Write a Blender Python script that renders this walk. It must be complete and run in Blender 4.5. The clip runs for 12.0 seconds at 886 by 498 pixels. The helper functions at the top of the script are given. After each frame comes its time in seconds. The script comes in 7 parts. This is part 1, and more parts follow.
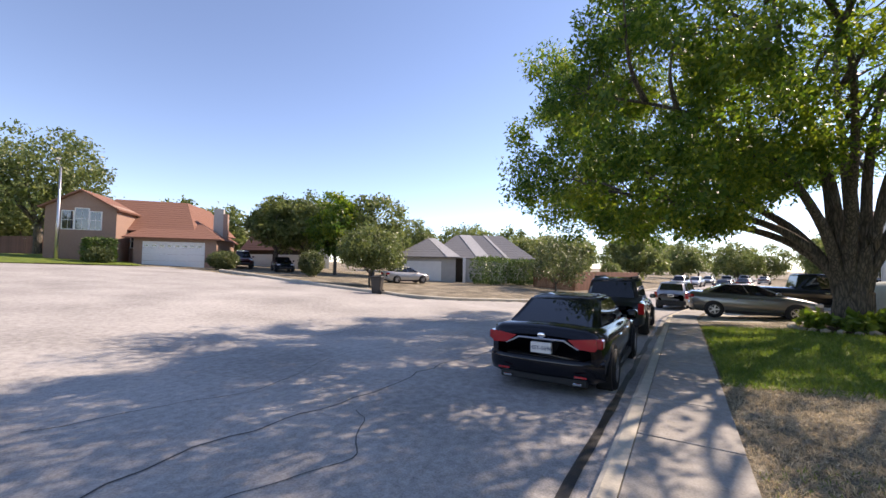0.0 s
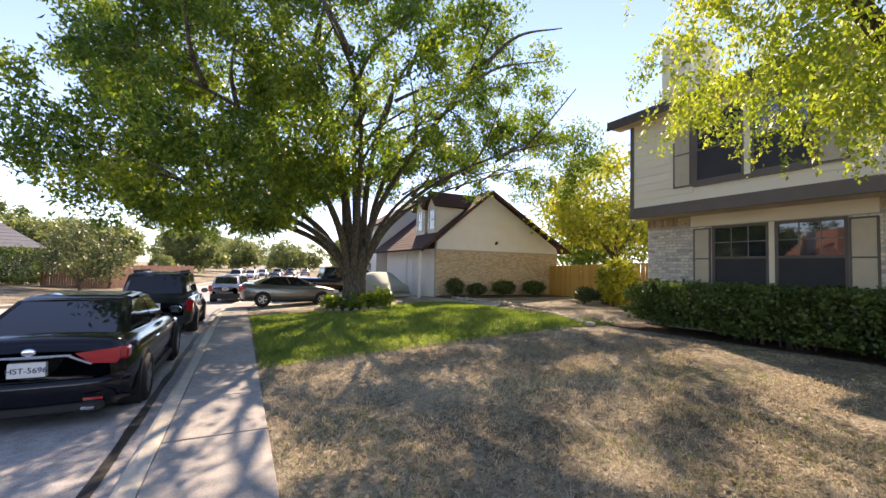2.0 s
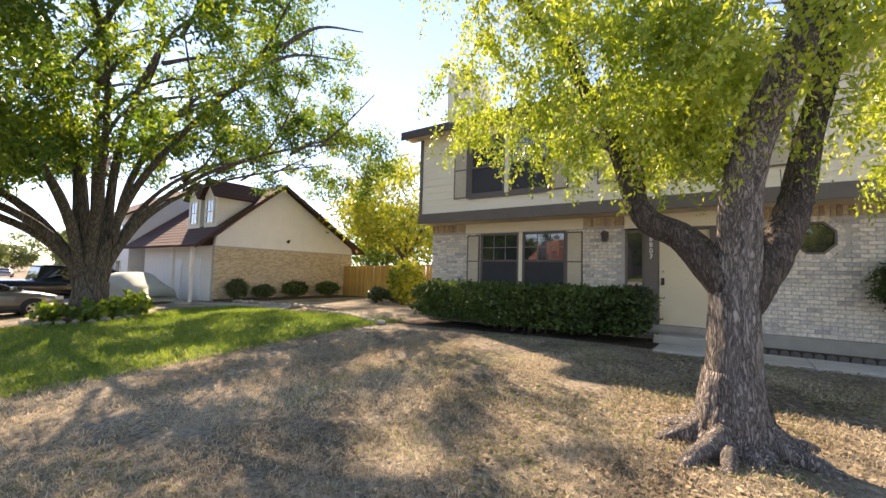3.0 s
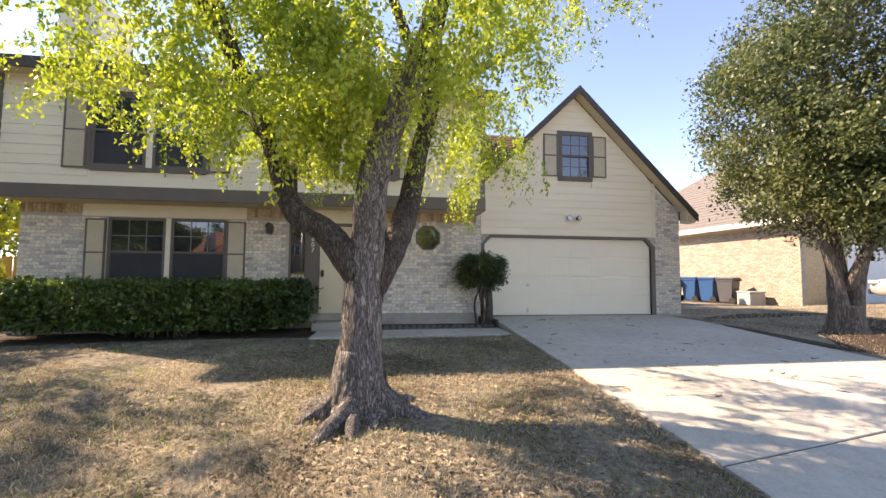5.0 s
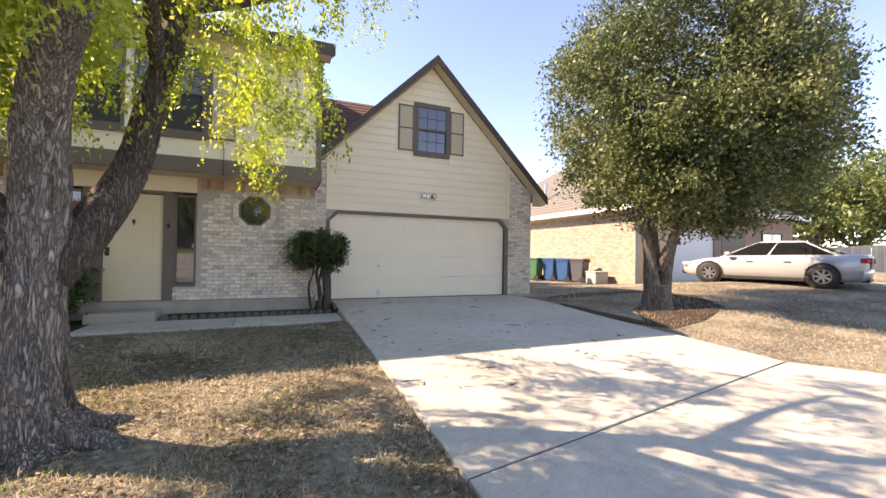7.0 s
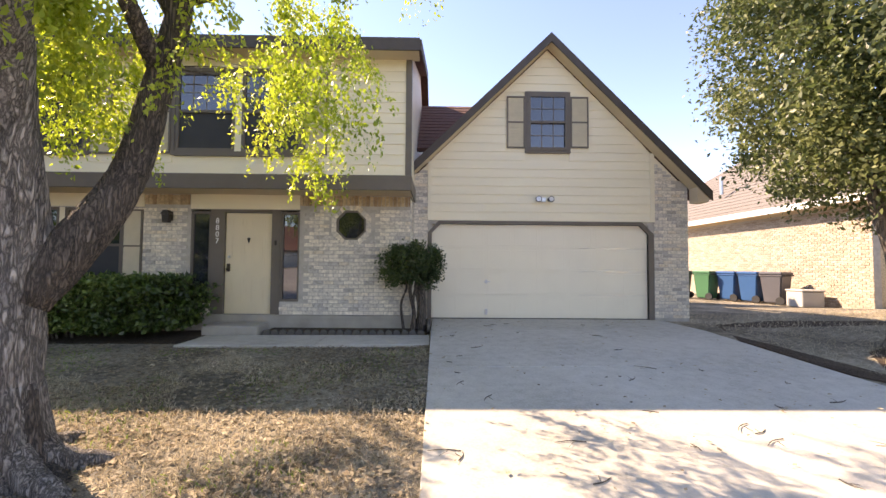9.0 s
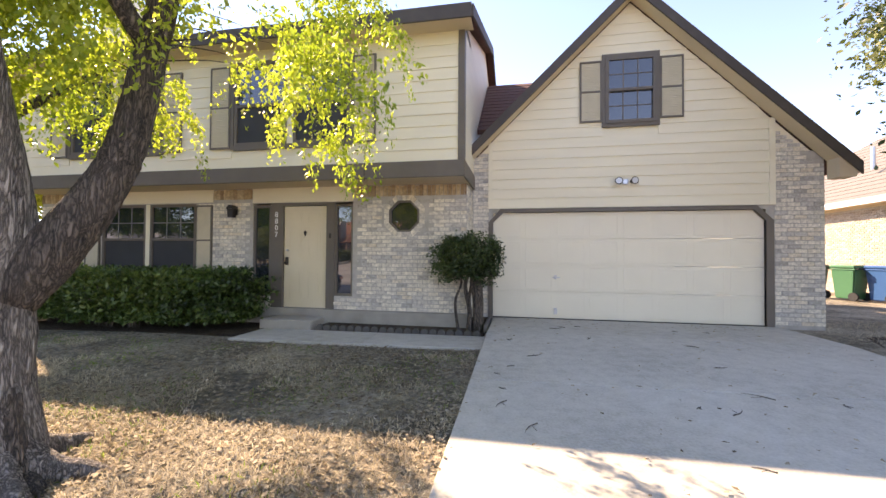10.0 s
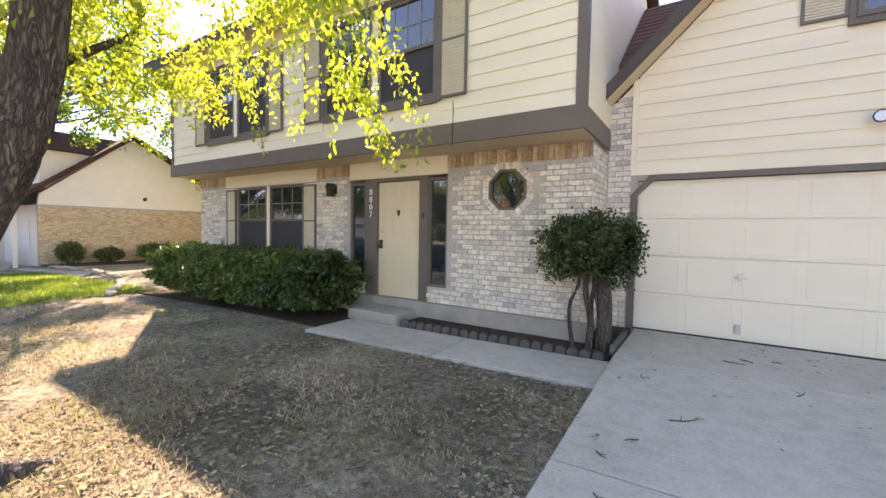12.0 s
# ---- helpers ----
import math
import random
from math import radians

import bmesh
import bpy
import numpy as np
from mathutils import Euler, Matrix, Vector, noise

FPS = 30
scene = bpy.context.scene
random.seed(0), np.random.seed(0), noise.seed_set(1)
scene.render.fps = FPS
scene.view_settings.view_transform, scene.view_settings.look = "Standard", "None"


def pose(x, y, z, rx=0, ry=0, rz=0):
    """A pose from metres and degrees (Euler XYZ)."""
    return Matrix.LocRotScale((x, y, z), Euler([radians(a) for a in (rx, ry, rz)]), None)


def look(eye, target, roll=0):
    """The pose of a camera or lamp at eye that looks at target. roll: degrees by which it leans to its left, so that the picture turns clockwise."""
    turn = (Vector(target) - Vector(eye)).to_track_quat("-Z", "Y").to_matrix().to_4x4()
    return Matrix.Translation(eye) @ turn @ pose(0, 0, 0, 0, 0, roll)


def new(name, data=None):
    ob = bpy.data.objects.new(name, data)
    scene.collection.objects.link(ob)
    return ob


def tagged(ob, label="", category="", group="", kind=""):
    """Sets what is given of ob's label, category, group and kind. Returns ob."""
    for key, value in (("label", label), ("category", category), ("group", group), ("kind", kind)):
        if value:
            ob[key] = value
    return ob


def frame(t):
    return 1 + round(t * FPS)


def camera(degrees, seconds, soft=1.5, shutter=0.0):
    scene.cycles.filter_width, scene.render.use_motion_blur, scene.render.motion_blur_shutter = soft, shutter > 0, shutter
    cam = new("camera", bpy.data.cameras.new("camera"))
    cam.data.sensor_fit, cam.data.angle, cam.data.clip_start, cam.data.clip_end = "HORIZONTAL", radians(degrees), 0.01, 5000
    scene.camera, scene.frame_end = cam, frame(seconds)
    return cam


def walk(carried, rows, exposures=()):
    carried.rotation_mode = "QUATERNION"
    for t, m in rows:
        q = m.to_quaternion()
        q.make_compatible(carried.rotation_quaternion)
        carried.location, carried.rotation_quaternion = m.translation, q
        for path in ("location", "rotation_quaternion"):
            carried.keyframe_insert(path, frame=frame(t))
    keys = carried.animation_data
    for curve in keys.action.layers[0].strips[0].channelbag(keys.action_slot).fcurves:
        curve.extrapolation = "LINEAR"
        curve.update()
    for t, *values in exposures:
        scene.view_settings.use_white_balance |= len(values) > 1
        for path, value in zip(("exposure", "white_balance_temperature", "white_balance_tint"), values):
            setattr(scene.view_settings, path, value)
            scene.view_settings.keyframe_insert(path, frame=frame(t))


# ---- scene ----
cam = camera(95.2, 12.0)
START, METRES, TURN = (-0.534, -0.544, 1.092), 6.836, 120.65
ROWS = [
    (0.0, 0.0, 0.0, 0.0, -0.04, 2.29, -1.01),
    (0.5, 0.0034, 0.0048, 0.0001, -14.02, 2.51, -1.1),
    (1.0, 0.0085, 0.0042, -0.0001, -29.3, 2.61, -1.14),
    (1.5, 0.0187, 0.0007, 0.0001, -42.25, 2.6, -1.2),
    (2.0, 0.0308, -0.0031, 0.0002, -57.12, 2.66, -1.34),
    (2.5, 0.0401, 0.0012, 0.0003, -70.49, 2.89, -1.5),
    (3.0, 0.0464, -0.0019, -0.0005, -85.54, 3.45, -1.54),
    (5.0, 0.0508, -0.048, -0.0025, -128.99, 3.37, -0.46),
    (5.5, 0.0325, -0.0912, -0.0056, -136.97, 2.14, -0.49),
    (6.0, 0.0166, -0.1478, -0.0054, -143.83, 0.81, -0.77),
    (6.5, 0.0135, -0.2037, -0.0044, -145.74, 0.44, -0.93),
    (7.0, 0.0002, -0.2669, -0.0005, -143.2, 0.71, -0.9),
    (9.0, 0.0348, -0.5163, 0.0044, -121.51, 2.29, -0.45),
    (9.5, 0.0578, -0.5773, 0.006, -115.92, 1.88, -0.41),
    (10.0, 0.1022, -0.6348, 0.0092, -109.61, 1.06, -0.42),
    (10.5, 0.1455, -0.6811, 0.0138, -104.31, 0.23, -0.5),
    (11.0, 0.2017, -0.728, 0.0193, -98.26, -0.77, -0.6),
    (11.5, 0.2603, -0.7642, 0.0259, -93.23, -1.57, -0.78),
    (12.0, 0.322, -0.8077, 0.03, -87.78, -2.55, -0.99),
]
walk(cam, [(t, pose(*START, 0, 0, TURN) @ pose(METRES * x, METRES * y, METRES * z, 90 + pitch, roll, yaw)) for t, x, y, z, yaw, pitch, roll in ROWS],
     exposures=[(0.0, 1.15, 7700, 22), (1.5, 1.4, 8000, 23), (2.5, 1.9, 8700, 24), (3.2, 1.98, 8600, 24), (5.0, 2.0, 8500, 24), (7.0, 2.05, 8800, 25), (9.0, 2.13, 8700, 26), (12.0, 2.72, 8800, 28)])

# ---- light ----
SUN_FROM = Vector((-1.085, 0.575, 0.0)).normalized()
SUN_HEIGHT = radians(39.4)
to_sun = Vector((SUN_FROM.x * math.cos(SUN_HEIGHT), SUN_FROM.y * math.cos(SUN_HEIGHT), math.sin(SUN_HEIGHT)))
world = bpy.data.worlds.new("sky")
scene.world = world
world.use_nodes = True
wn, wl = world.node_tree.nodes, world.node_tree.links
sky = wn.new("ShaderNodeTexSky")
sky.sky_type, sky.sun_disc, sky.sun_elevation = "NISHITA", False, SUN_HEIGHT
sky.sun_rotation = math.atan2(to_sun.x, to_sun.y)
sky.air_density, sky.dust_density, sky.ozone_density, sky.altitude = 0.9, 0.0, 3.0, 2200
wl.new(sky.outputs["Color"], wn["Background"].inputs["Color"])
wn["Background"].inputs["Strength"].default_value = 0.135
sun = new("sun", bpy.data.lights.new("sun", "SUN"))
sun.data.energy, sun.data.angle, sun.data.color = 3.4, radians(0.53), (1.0, 0.93, 0.82)
sun.matrix_world = look(to_sun * 60, (0, 0, 0))


# ---- materials ----
def nodes_of(name):
    m = bpy.data.materials.new(name)
    m.use_nodes = True
    nt = m.node_tree
    return m, nt, nt.nodes["Principled BSDF"]


def plain(name, colour, rough=0.6, metal=0.0, vary=0.12, scale=6.0, bump=0.15, bump_scale=60.0, stretch=(1, 1, 1), spread=0.0, coat=0.0, fine=0.0):
    """A painted or natural surface: broad stains, fine grain, slight relief, and a shift from piece to piece."""
    m, nt, b = nodes_of(name)
    n, l = nt.nodes, nt.links
    co = n.new("ShaderNodeTexCoord")
    mp = n.new("ShaderNodeMapping")
    mp.inputs["Scale"].default_value = stretch
    l.new(co.outputs["Object"], mp.inputs["Vector"])
    t1 = n.new("ShaderNodeTexNoise")
    t1.inputs["Scale"].default_value, t1.inputs["Detail"].default_value = scale, 6
    t2 = n.new("ShaderNodeTexNoise")
    t2.inputs["Scale"].default_value, t2.inputs["Detail"].default_value = bump_scale, 4
    l.new(mp.outputs["Vector"], t1.inputs["Vector"])
    l.new(mp.outputs["Vector"], t2.inputs["Vector"])
    mix = n.new("ShaderNodeMix")
    mix.data_type = "RGBA"
    mix.inputs["A"].default_value = (*[c * (1 - vary * 1.6) for c in colour], 1)
    mix.inputs["B"].default_value = (*[min(1, c * (1 + vary * 1.6)) for c in colour], 1)
    add = n.new("ShaderNodeMath")
    add.operation, add.use_clamp = "MULTIPLY_ADD", True
    add.inputs[1].default_value = fine
    l.new(t2.outputs["Fac"], add.inputs[0])
    sub = n.new("ShaderNodeMath")
    sub.operation = "SUBTRACT"
    sub.inputs[1].default_value = fine * 0.5
    l.new(t1.outputs["Fac"], sub.inputs[0])
    l.new(sub.outputs[0], add.inputs[2])
    l.new(add.outputs[0], mix.inputs["Factor"])
    out = mix.outputs["Result"]
    if spread:
        info, geo = n.new("ShaderNodeObjectInfo"), n.new("ShaderNodeNewGeometry")
        s = n.new("ShaderNodeMath")
        s.operation = "ADD"
        l.new(info.outputs["Random"], s.inputs[0])
        l.new(geo.outputs["Random Per Island"], s.inputs[1])
        fr = n.new("ShaderNodeMath")
        fr.operation = "FRACT"
        l.new(s.outputs[0], fr.inputs[0])
        hsv = n.new("ShaderNodeHueSaturation")
        mr = n.new("ShaderNodeMapRange")
        mr.inputs["To Min"].default_value, mr.inputs["To Max"].default_value = 1 - spread, 1 + spread
        l.new(fr.outputs[0], mr.inputs["Value"])
        l.new(mr.outputs["Result"], hsv.inputs["Value"])
        l.new(out, hsv.inputs["Color"])
        out = hsv.outputs["Color"]
    l.new(out, b.inputs["Base Color"])
    b.inputs["Roughness"].default_value, b.inputs["Metallic"].default_value = rough, metal
    b.inputs["Coat Weight"].default_value = coat
    b.inputs["Coat Roughness"].default_value = 0.04
    if bump:
        bp = n.new("ShaderNodeBump")
        bp.inputs["Strength"].default_value, bp.inputs["Distance"].default_value = bump, 0.02
        l.new(t2.outputs["Fac"], bp.inputs["Height"])
        l.new(bp.outputs["Normal"], b.inputs["Normal"])
    return m


def ramp_of(nt, source, stops):
    r = nt.nodes.new("ShaderNodeValToRGB")
    while len(r.color_ramp.elements) < len(stops):
        r.color_ramp.elements.new(0.5)
    for e, (p, c) in zip(r.color_ramp.elements, stops):
        e.position, e.color = p, (*c, 1)
    nt.links.new(source, r.inputs["Fac"])
    return r.outputs["Color"]


def brick_mat(name, stops, rough=0.85):
    """Fired brick: each piece takes its own shade, with grain and blotches."""
    m, nt, b = nodes_of(name)
    n, l = nt.nodes, nt.links
    info, geo, co = n.new("ShaderNodeObjectInfo"), n.new("ShaderNodeNewGeometry"), n.new("ShaderNodeTexCoord")
    s, fr = n.new("ShaderNodeMath"), n.new("ShaderNodeMath")
    s.operation, fr.operation = "ADD", "FRACT"
    l.new(info.outputs["Random"], s.inputs[0])
    l.new(geo.outputs["Random Per Island"], s.inputs[1])
    l.new(s.outputs[0], fr.inputs[0])
    col = ramp_of(nt, fr.outputs[0], stops)
    t = n.new("ShaderNodeTexNoise")
    t.inputs["Scale"].default_value, t.inputs["Detail"].default_value = 22, 8
    l.new(geo.outputs["Position"], t.inputs["Vector"])
    mr = n.new("ShaderNodeMapRange")
    mr.inputs["From Min"].default_value, mr.inputs["From Max"].default_value = 0.3, 0.7
    mr.inputs["To Min"].default_value, mr.inputs["To Max"].default_value = 0.72, 1.22
    l.new(t.outputs["Fac"], mr.inputs["Value"])
    hsv = n.new("ShaderNodeHueSaturation")
    l.new(col, hsv.inputs["Color"])
    l.new(mr.outputs["Result"], hsv.inputs["Value"])
    l.new(hsv.outputs["Color"], b.inputs["Base Color"])
    b.inputs["Roughness"].default_value = rough
    bp = n.new("ShaderNodeBump")
    bp.inputs["Strength"].default_value, bp.inputs["Distance"].default_value = 0.5, 0.01
    l.new(t.outputs["Fac"], bp.inputs["Height"])
    l.new(bp.outputs["Normal"], b.inputs["Normal"])
    return m


def leaf_mat(name, dark, mid, light, through_light=0.45, rough=0.45):
    """Leaves: every leaf its own green, letting part of the light through."""
    m, nt, b = nodes_of(name)
    n, l = nt.nodes, nt.links
    geo = n.new("ShaderNodeNewGeometry")
    t = n.new("ShaderNodeTexNoise")
    t.inputs["Scale"].default_value, t.inputs["Detail"].default_value = 0.55, 3
    l.new(geo.outputs["Position"], t.inputs["Vector"])
    mixf = n.new("ShaderNodeMath")
    mixf.operation = "MULTIPLY_ADD"
    mixf.inputs[1].default_value = 0.55
    l.new(geo.outputs["Random Per Island"], mixf.inputs[0])
    sc = n.new("ShaderNodeMath")
    sc.operation = "MULTIPLY_ADD"
    sc.inputs[1].default_value, sc.inputs[2].default_value = 1.5, -0.5
    l.new(t.outputs["Fac"], sc.inputs[0])
    l.new(sc.outputs[0], mixf.inputs[2])
    col = ramp_of(nt, mixf.outputs[0], [(0.05, dark), (0.45, mid), (0.95, light)])
    l.new(col, b.inputs["Base Color"])
    b.inputs["Roughness"].default_value = rough
    tr = n.new("ShaderNodeBsdfTranslucent")
    g = n.new("ShaderNodeHueSaturation")
    g.inputs["Value"].default_value, g.inputs["Saturation"].default_value = 1.5, 1.1
    l.new(col, g.inputs["Color"])
    l.new(g.outputs["Color"], tr.inputs["Color"])
    mx = n.new("ShaderNodeMixShader")
    mx.inputs[0].default_value = through_light
    l.new(b.outputs[0], mx.inputs[1])
    l.new(tr.outputs[0], mx.inputs[2])
    l.new(mx.outputs[0], n["Material Output"].inputs["Surface"])
    return m


def bark_mat(name, dark, light, scale=9.0, depth=0.5):
    m, nt, b = nodes_of(name)
    n, l = nt.nodes, nt.links
    co, mp = n.new("ShaderNodeTexCoord"), n.new("ShaderNodeMapping")
    mp.inputs["Scale"].default_value = (1, 1, 0.16)
    l.new(co.outputs["Object"], mp.inputs["Vector"])
    v = n.new("ShaderNodeTexVoronoi")
    v.feature = "DISTANCE_TO_EDGE"
    v.inputs["Scale"].default_value = scale * 1.9
    t = n.new("ShaderNodeTexNoise")
    t.inputs["Scale"].default_value, t.inputs["Detail"].default_value = scale, 8
    wv = n.new("ShaderNodeVectorMath")
    wv.operation = "MULTIPLY_ADD"
    wv.inputs[1].default_value = (0.2, 0.2, 0.2)
    l.new(mp.outputs["Vector"], t.inputs["Vector"])
    l.new(t.outputs["Color"], wv.inputs[0])
    l.new(mp.outputs["Vector"], wv.inputs[2])
    l.new(wv.outputs[0], v.inputs["Vector"])
    mul = n.new("ShaderNodeMath")
    mul.operation = "MULTIPLY_ADD"
    mul.inputs[1].default_value, mul.use_clamp = 2.2, True
    l.new(v.outputs["Distance"], mul.inputs[0])
    tt = n.new("ShaderNodeMath")
    tt.operation = "MULTIPLY"
    tt.inputs[1].default_value = 0.55
    l.new(t.outputs["Fac"], tt.inputs[0])
    l.new(tt.outputs[0], mul.inputs[2])
    col = ramp_of(nt, mul.outputs[0], [(0.15, dark), (0.5, [(a + c) / 2 for a, c in zip(dark, light)]), (0.9, light)])
    l.new(col, b.inputs["Base Color"])
    b.inputs["Roughness"].default_value = 0.95
    bp = n.new("ShaderNodeBump")
    bp.inputs["Strength"].default_value, bp.inputs["Distance"].default_value = depth, 0.04
    l.new(mul.outputs[0], bp.inputs["Height"])
    l.new(bp.outputs["Normal"], b.inputs["Normal"])
    return m


def ground_mat(name, stops, scale, fine_scale, bump=0.6, dist=0.03):
    """Earth, turf or paving: patches, tufts and fine grain."""
    m, nt, b = nodes_of(name)
    n, l = nt.nodes, nt.links
    geo = n.new("ShaderNodeNewGeometry")
    t1, t2, t3 = (n.new("ShaderNodeTexNoise") for _ in range(3))
    for t, s, d in ((t1, scale, 5), (t2, fine_scale, 6), (t3, fine_scale * 6, 3)):
        t.inputs["Scale"].default_value, t.inputs["Detail"].default_value = s, d
        l.new(geo.outputs["Position"], t.inputs["Vector"])
    a = n.new("ShaderNodeMath")
    a.operation = "ADD"
    l.new(t1.outputs["Fac"], a.inputs[0])
    l.new(t2.outputs["Fac"], a.inputs[1])
    c = n.new("ShaderNodeMath")
    c.operation = "ADD"
    l.new(a.outputs[0], c.inputs[0])
    l.new(t3.outputs["Fac"], c.inputs[1])
    d = n.new("ShaderNodeMapRange")
    d.inputs["From Min"].default_value, d.inputs["From Max"].default_value = 1.05, 1.95
    l.new(c.outputs[0], d.inputs["Value"])
    l.new(ramp_of(nt, d.outputs["Result"], stops), b.inputs["Base Color"])
    b.inputs["Roughness"].default_value = 0.95
    b.inputs["Specular IOR Level"].default_value = 0.25
    bp = n.new("ShaderNodeBump")
    bp.inputs["Strength"].default_value, bp.inputs["Distance"].default_value = bump, dist
    l.new(c.outputs[0], bp.inputs["Height"])
    l.new(bp.outputs["Normal"], b.inputs["Normal"])
    return m


def glass_mat(name, tint=(0.02, 0.025, 0.03), rough=0.03):
    """Dark window glass over an unlit room: mirrors the street at a slant."""
    m, nt, b = nodes_of(name)
    b.inputs["Base Color"].default_value = (*tint, 1)
    b.inputs["Roughness"].default_value = rough
    b.inputs["IOR"].default_value = 1.52
    b.inputs["Specular IOR Level"].default_value = 1.0
    b.inputs["Coat Weight"].default_value = 1.0
    b.inputs["Coat Roughness"].default_value = 0.02
    return m


M = {}
M["asphalt"] = ground_mat("asphalt", [(0.0, (0.20, 0.192, 0.182)), (0.5, (0.36, 0.345, 0.327)), (1.0, (0.52, 0.50, 0.475))], 0.35, 9, 0.35, 0.01)
M["concrete"] = ground_mat("concrete", [(0.0, (0.37, 0.345, 0.29)), (0.5, (0.48, 0.448, 0.375)), (1.0, (0.565, 0.53, 0.455))], 0.7, 7, 0.2, 0.008)
M["walkway"] = ground_mat("walkway", [(0.0, (0.22, 0.21, 0.195)), (0.5, (0.33, 0.315, 0.29)), (1.0, (0.42, 0.40, 0.37))], 0.8, 9, 0.25, 0.008)
M["dry"] = ground_mat("dry_lawn", [(0.0, (0.085, 0.073, 0.055)), (0.35, (0.185, 0.16, 0.115)), (0.65, (0.37, 0.32, 0.235)), (1.0, (0.60, 0.52, 0.39))], 0.9, 14, 0.9, 0.05)
M["green"] = ground_mat("green_lawn", [(0.0, (0.07, 0.10, 0.022)), (0.5, (0.17, 0.235, 0.04)), (1.0, (0.28, 0.33, 0.07))], 0.9, 16, 0.9, 0.05)
M["tar"] = plain("tar", (0.018, 0.018, 0.018), 0.5, vary=0.3, bump=0.2)
M["siding"] = plain("cream_siding", (0.80, 0.72, 0.53), 0.55, vary=0.06, scale=1.2, bump=0.12, bump_scale=14, stretch=(0.6, 0.6, 4))
M["trim"] = plain("brown_trim", (0.135, 0.112, 0.088), 0.55, vary=0.12, scale=3, bump=0.1, bump_scale=30)
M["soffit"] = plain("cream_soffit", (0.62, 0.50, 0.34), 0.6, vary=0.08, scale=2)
M["door"] = plain("cream_door_paint", (0.66, 0.56, 0.38), 0.4, vary=0.05, scale=2, bump=0.05)
M["garage"] = plain("garage_door_paint", (0.80, 0.725, 0.56), 0.45, vary=0.04, scale=1.5, bump=0.06, bump_scale=40)
M["roof"] = plain("red_brown_shingle", (0.13, 0.062, 0.045), 0.9, vary=0.25, scale=9, bump=0.6, bump_scale=40, spread=0.3)
M["roof_edge"] = plain("dark_fascia", (0.075, 0.06, 0.05), 0.7, vary=0.2, scale=5)
M["shutter"] = plain("shutter_paint", (0.60, 0.53, 0.38), 0.55, vary=0.08)
M["glass"] = glass_mat("window_glass")
M["screen"] = plain("dark_insect_screen", (0.035, 0.036, 0.038), 0.7, vary=0.15, scale=3, bump=0.1, bump_scale=300)
M["mortar"] = plain("mortar", (0.44, 0.405, 0.35), 0.95, vary=0.2, scale=8, bump=0.4)
M["brick"] = brick_mat("whitewashed_brick", [(0.0, (0.40, 0.365, 0.32)), (0.12, (0.54, 0.50, 0.44)), (0.5, (0.69, 0.625, 0.51)), (0.85, (0.77, 0.70, 0.575)), (1.0, (0.67, 0.57, 0.42))])
M["soldier"] = brick_mat("tan_brick", [(0.0, (0.33, 0.22, 0.13)), (0.5, (0.47, 0.34, 0.20)), (1.0, (0.58, 0.45, 0.28))])
M["nb_brick"] = brick_mat("buff_brick", [(0.0, (0.44, 0.33, 0.20)), (0.5, (0.56, 0.44, 0.28)), (1.0, (0.66, 0.54, 0.36))])
M["east_brick"] = brick_mat("pale_pink_brick", [(0.0, (0.32, 0.255, 0.19)), (0.5, (0.40, 0.325, 0.25)), (1.0, (0.48, 0.40, 0.315))])
M["foundation"] = plain("foundation_concrete", (0.34, 0.31, 0.26), 0.9, vary=0.25, scale=2.5, bump=0.3)
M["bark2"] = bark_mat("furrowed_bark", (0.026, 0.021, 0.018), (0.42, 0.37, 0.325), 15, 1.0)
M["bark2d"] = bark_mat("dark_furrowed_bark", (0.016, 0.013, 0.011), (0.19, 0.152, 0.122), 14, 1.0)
M["bark1"] = bark_mat("grey_bark", (0.03, 0.026, 0.02), (0.17, 0.145, 0.115), 7, 0.6)
M["bark3"] = bark_mat("smooth_bark", (0.05, 0.04, 0.032), (0.21, 0.175, 0.14), 9, 0.6)
M["leaf1"] = leaf_mat("ash_leaves", (0.032, 0.070, 0.016), (0.088, 0.165, 0.028), (0.27, 0.32, 0.05), 0.55)
M["leaf2"] = leaf_mat("yellow_green_leaves", (0.12, 0.19, 0.03), (0.29, 0.37, 0.06), (0.47, 0.50, 0.10), 0.5)
M["leaf3"] = leaf_mat("olive_leaves", (0.026, 0.044, 0.016), (0.085, 0.115, 0.04), (0.22, 0.24, 0.10), 0.3, 0.45)
M["leaf4"] = leaf_mat("far_leaves", (0.05, 0.075, 0.026), (0.125, 0.165, 0.055), (0.25, 0.28, 0.10), 0.4)
M["leaf_hedge"] = leaf_mat("hedge_leaves", (0.014, 0.032, 0.009), (0.06, 0.11, 0.024), (0.19, 0.26, 0.075), 0.3, 0.38)
M["leaf_topiary"] = leaf_mat("dark_shrub_leaves", (0.010, 0.024, 0.007), (0.034, 0.062, 0.016), (0.10, 0.14, 0.04), 0.25, 0.45)
M["leaf_yellow"] = leaf_mat("yellow_leaves", (0.11, 0.16, 0.025), (0.29, 0.32, 0.05), (0.52, 0.50, 0.10), 0.5)
M["litter"] = leaf_mat("fallen_leaves", (0.09, 0.06, 0.035), (0.25, 0.195, 0.125), (0.47, 0.40, 0.28), 0.15, 0.9)
M["straw"] = leaf_mat("dry_blades", (0.22, 0.18, 0.11), (0.43, 0.36, 0.245), (0.64, 0.56, 0.41), 0.25, 0.85)
M["blade"] = leaf_mat("green_blades", (0.06, 0.11, 0.02), (0.14, 0.22, 0.035), (0.26, 0.32, 0.07), 0.4)
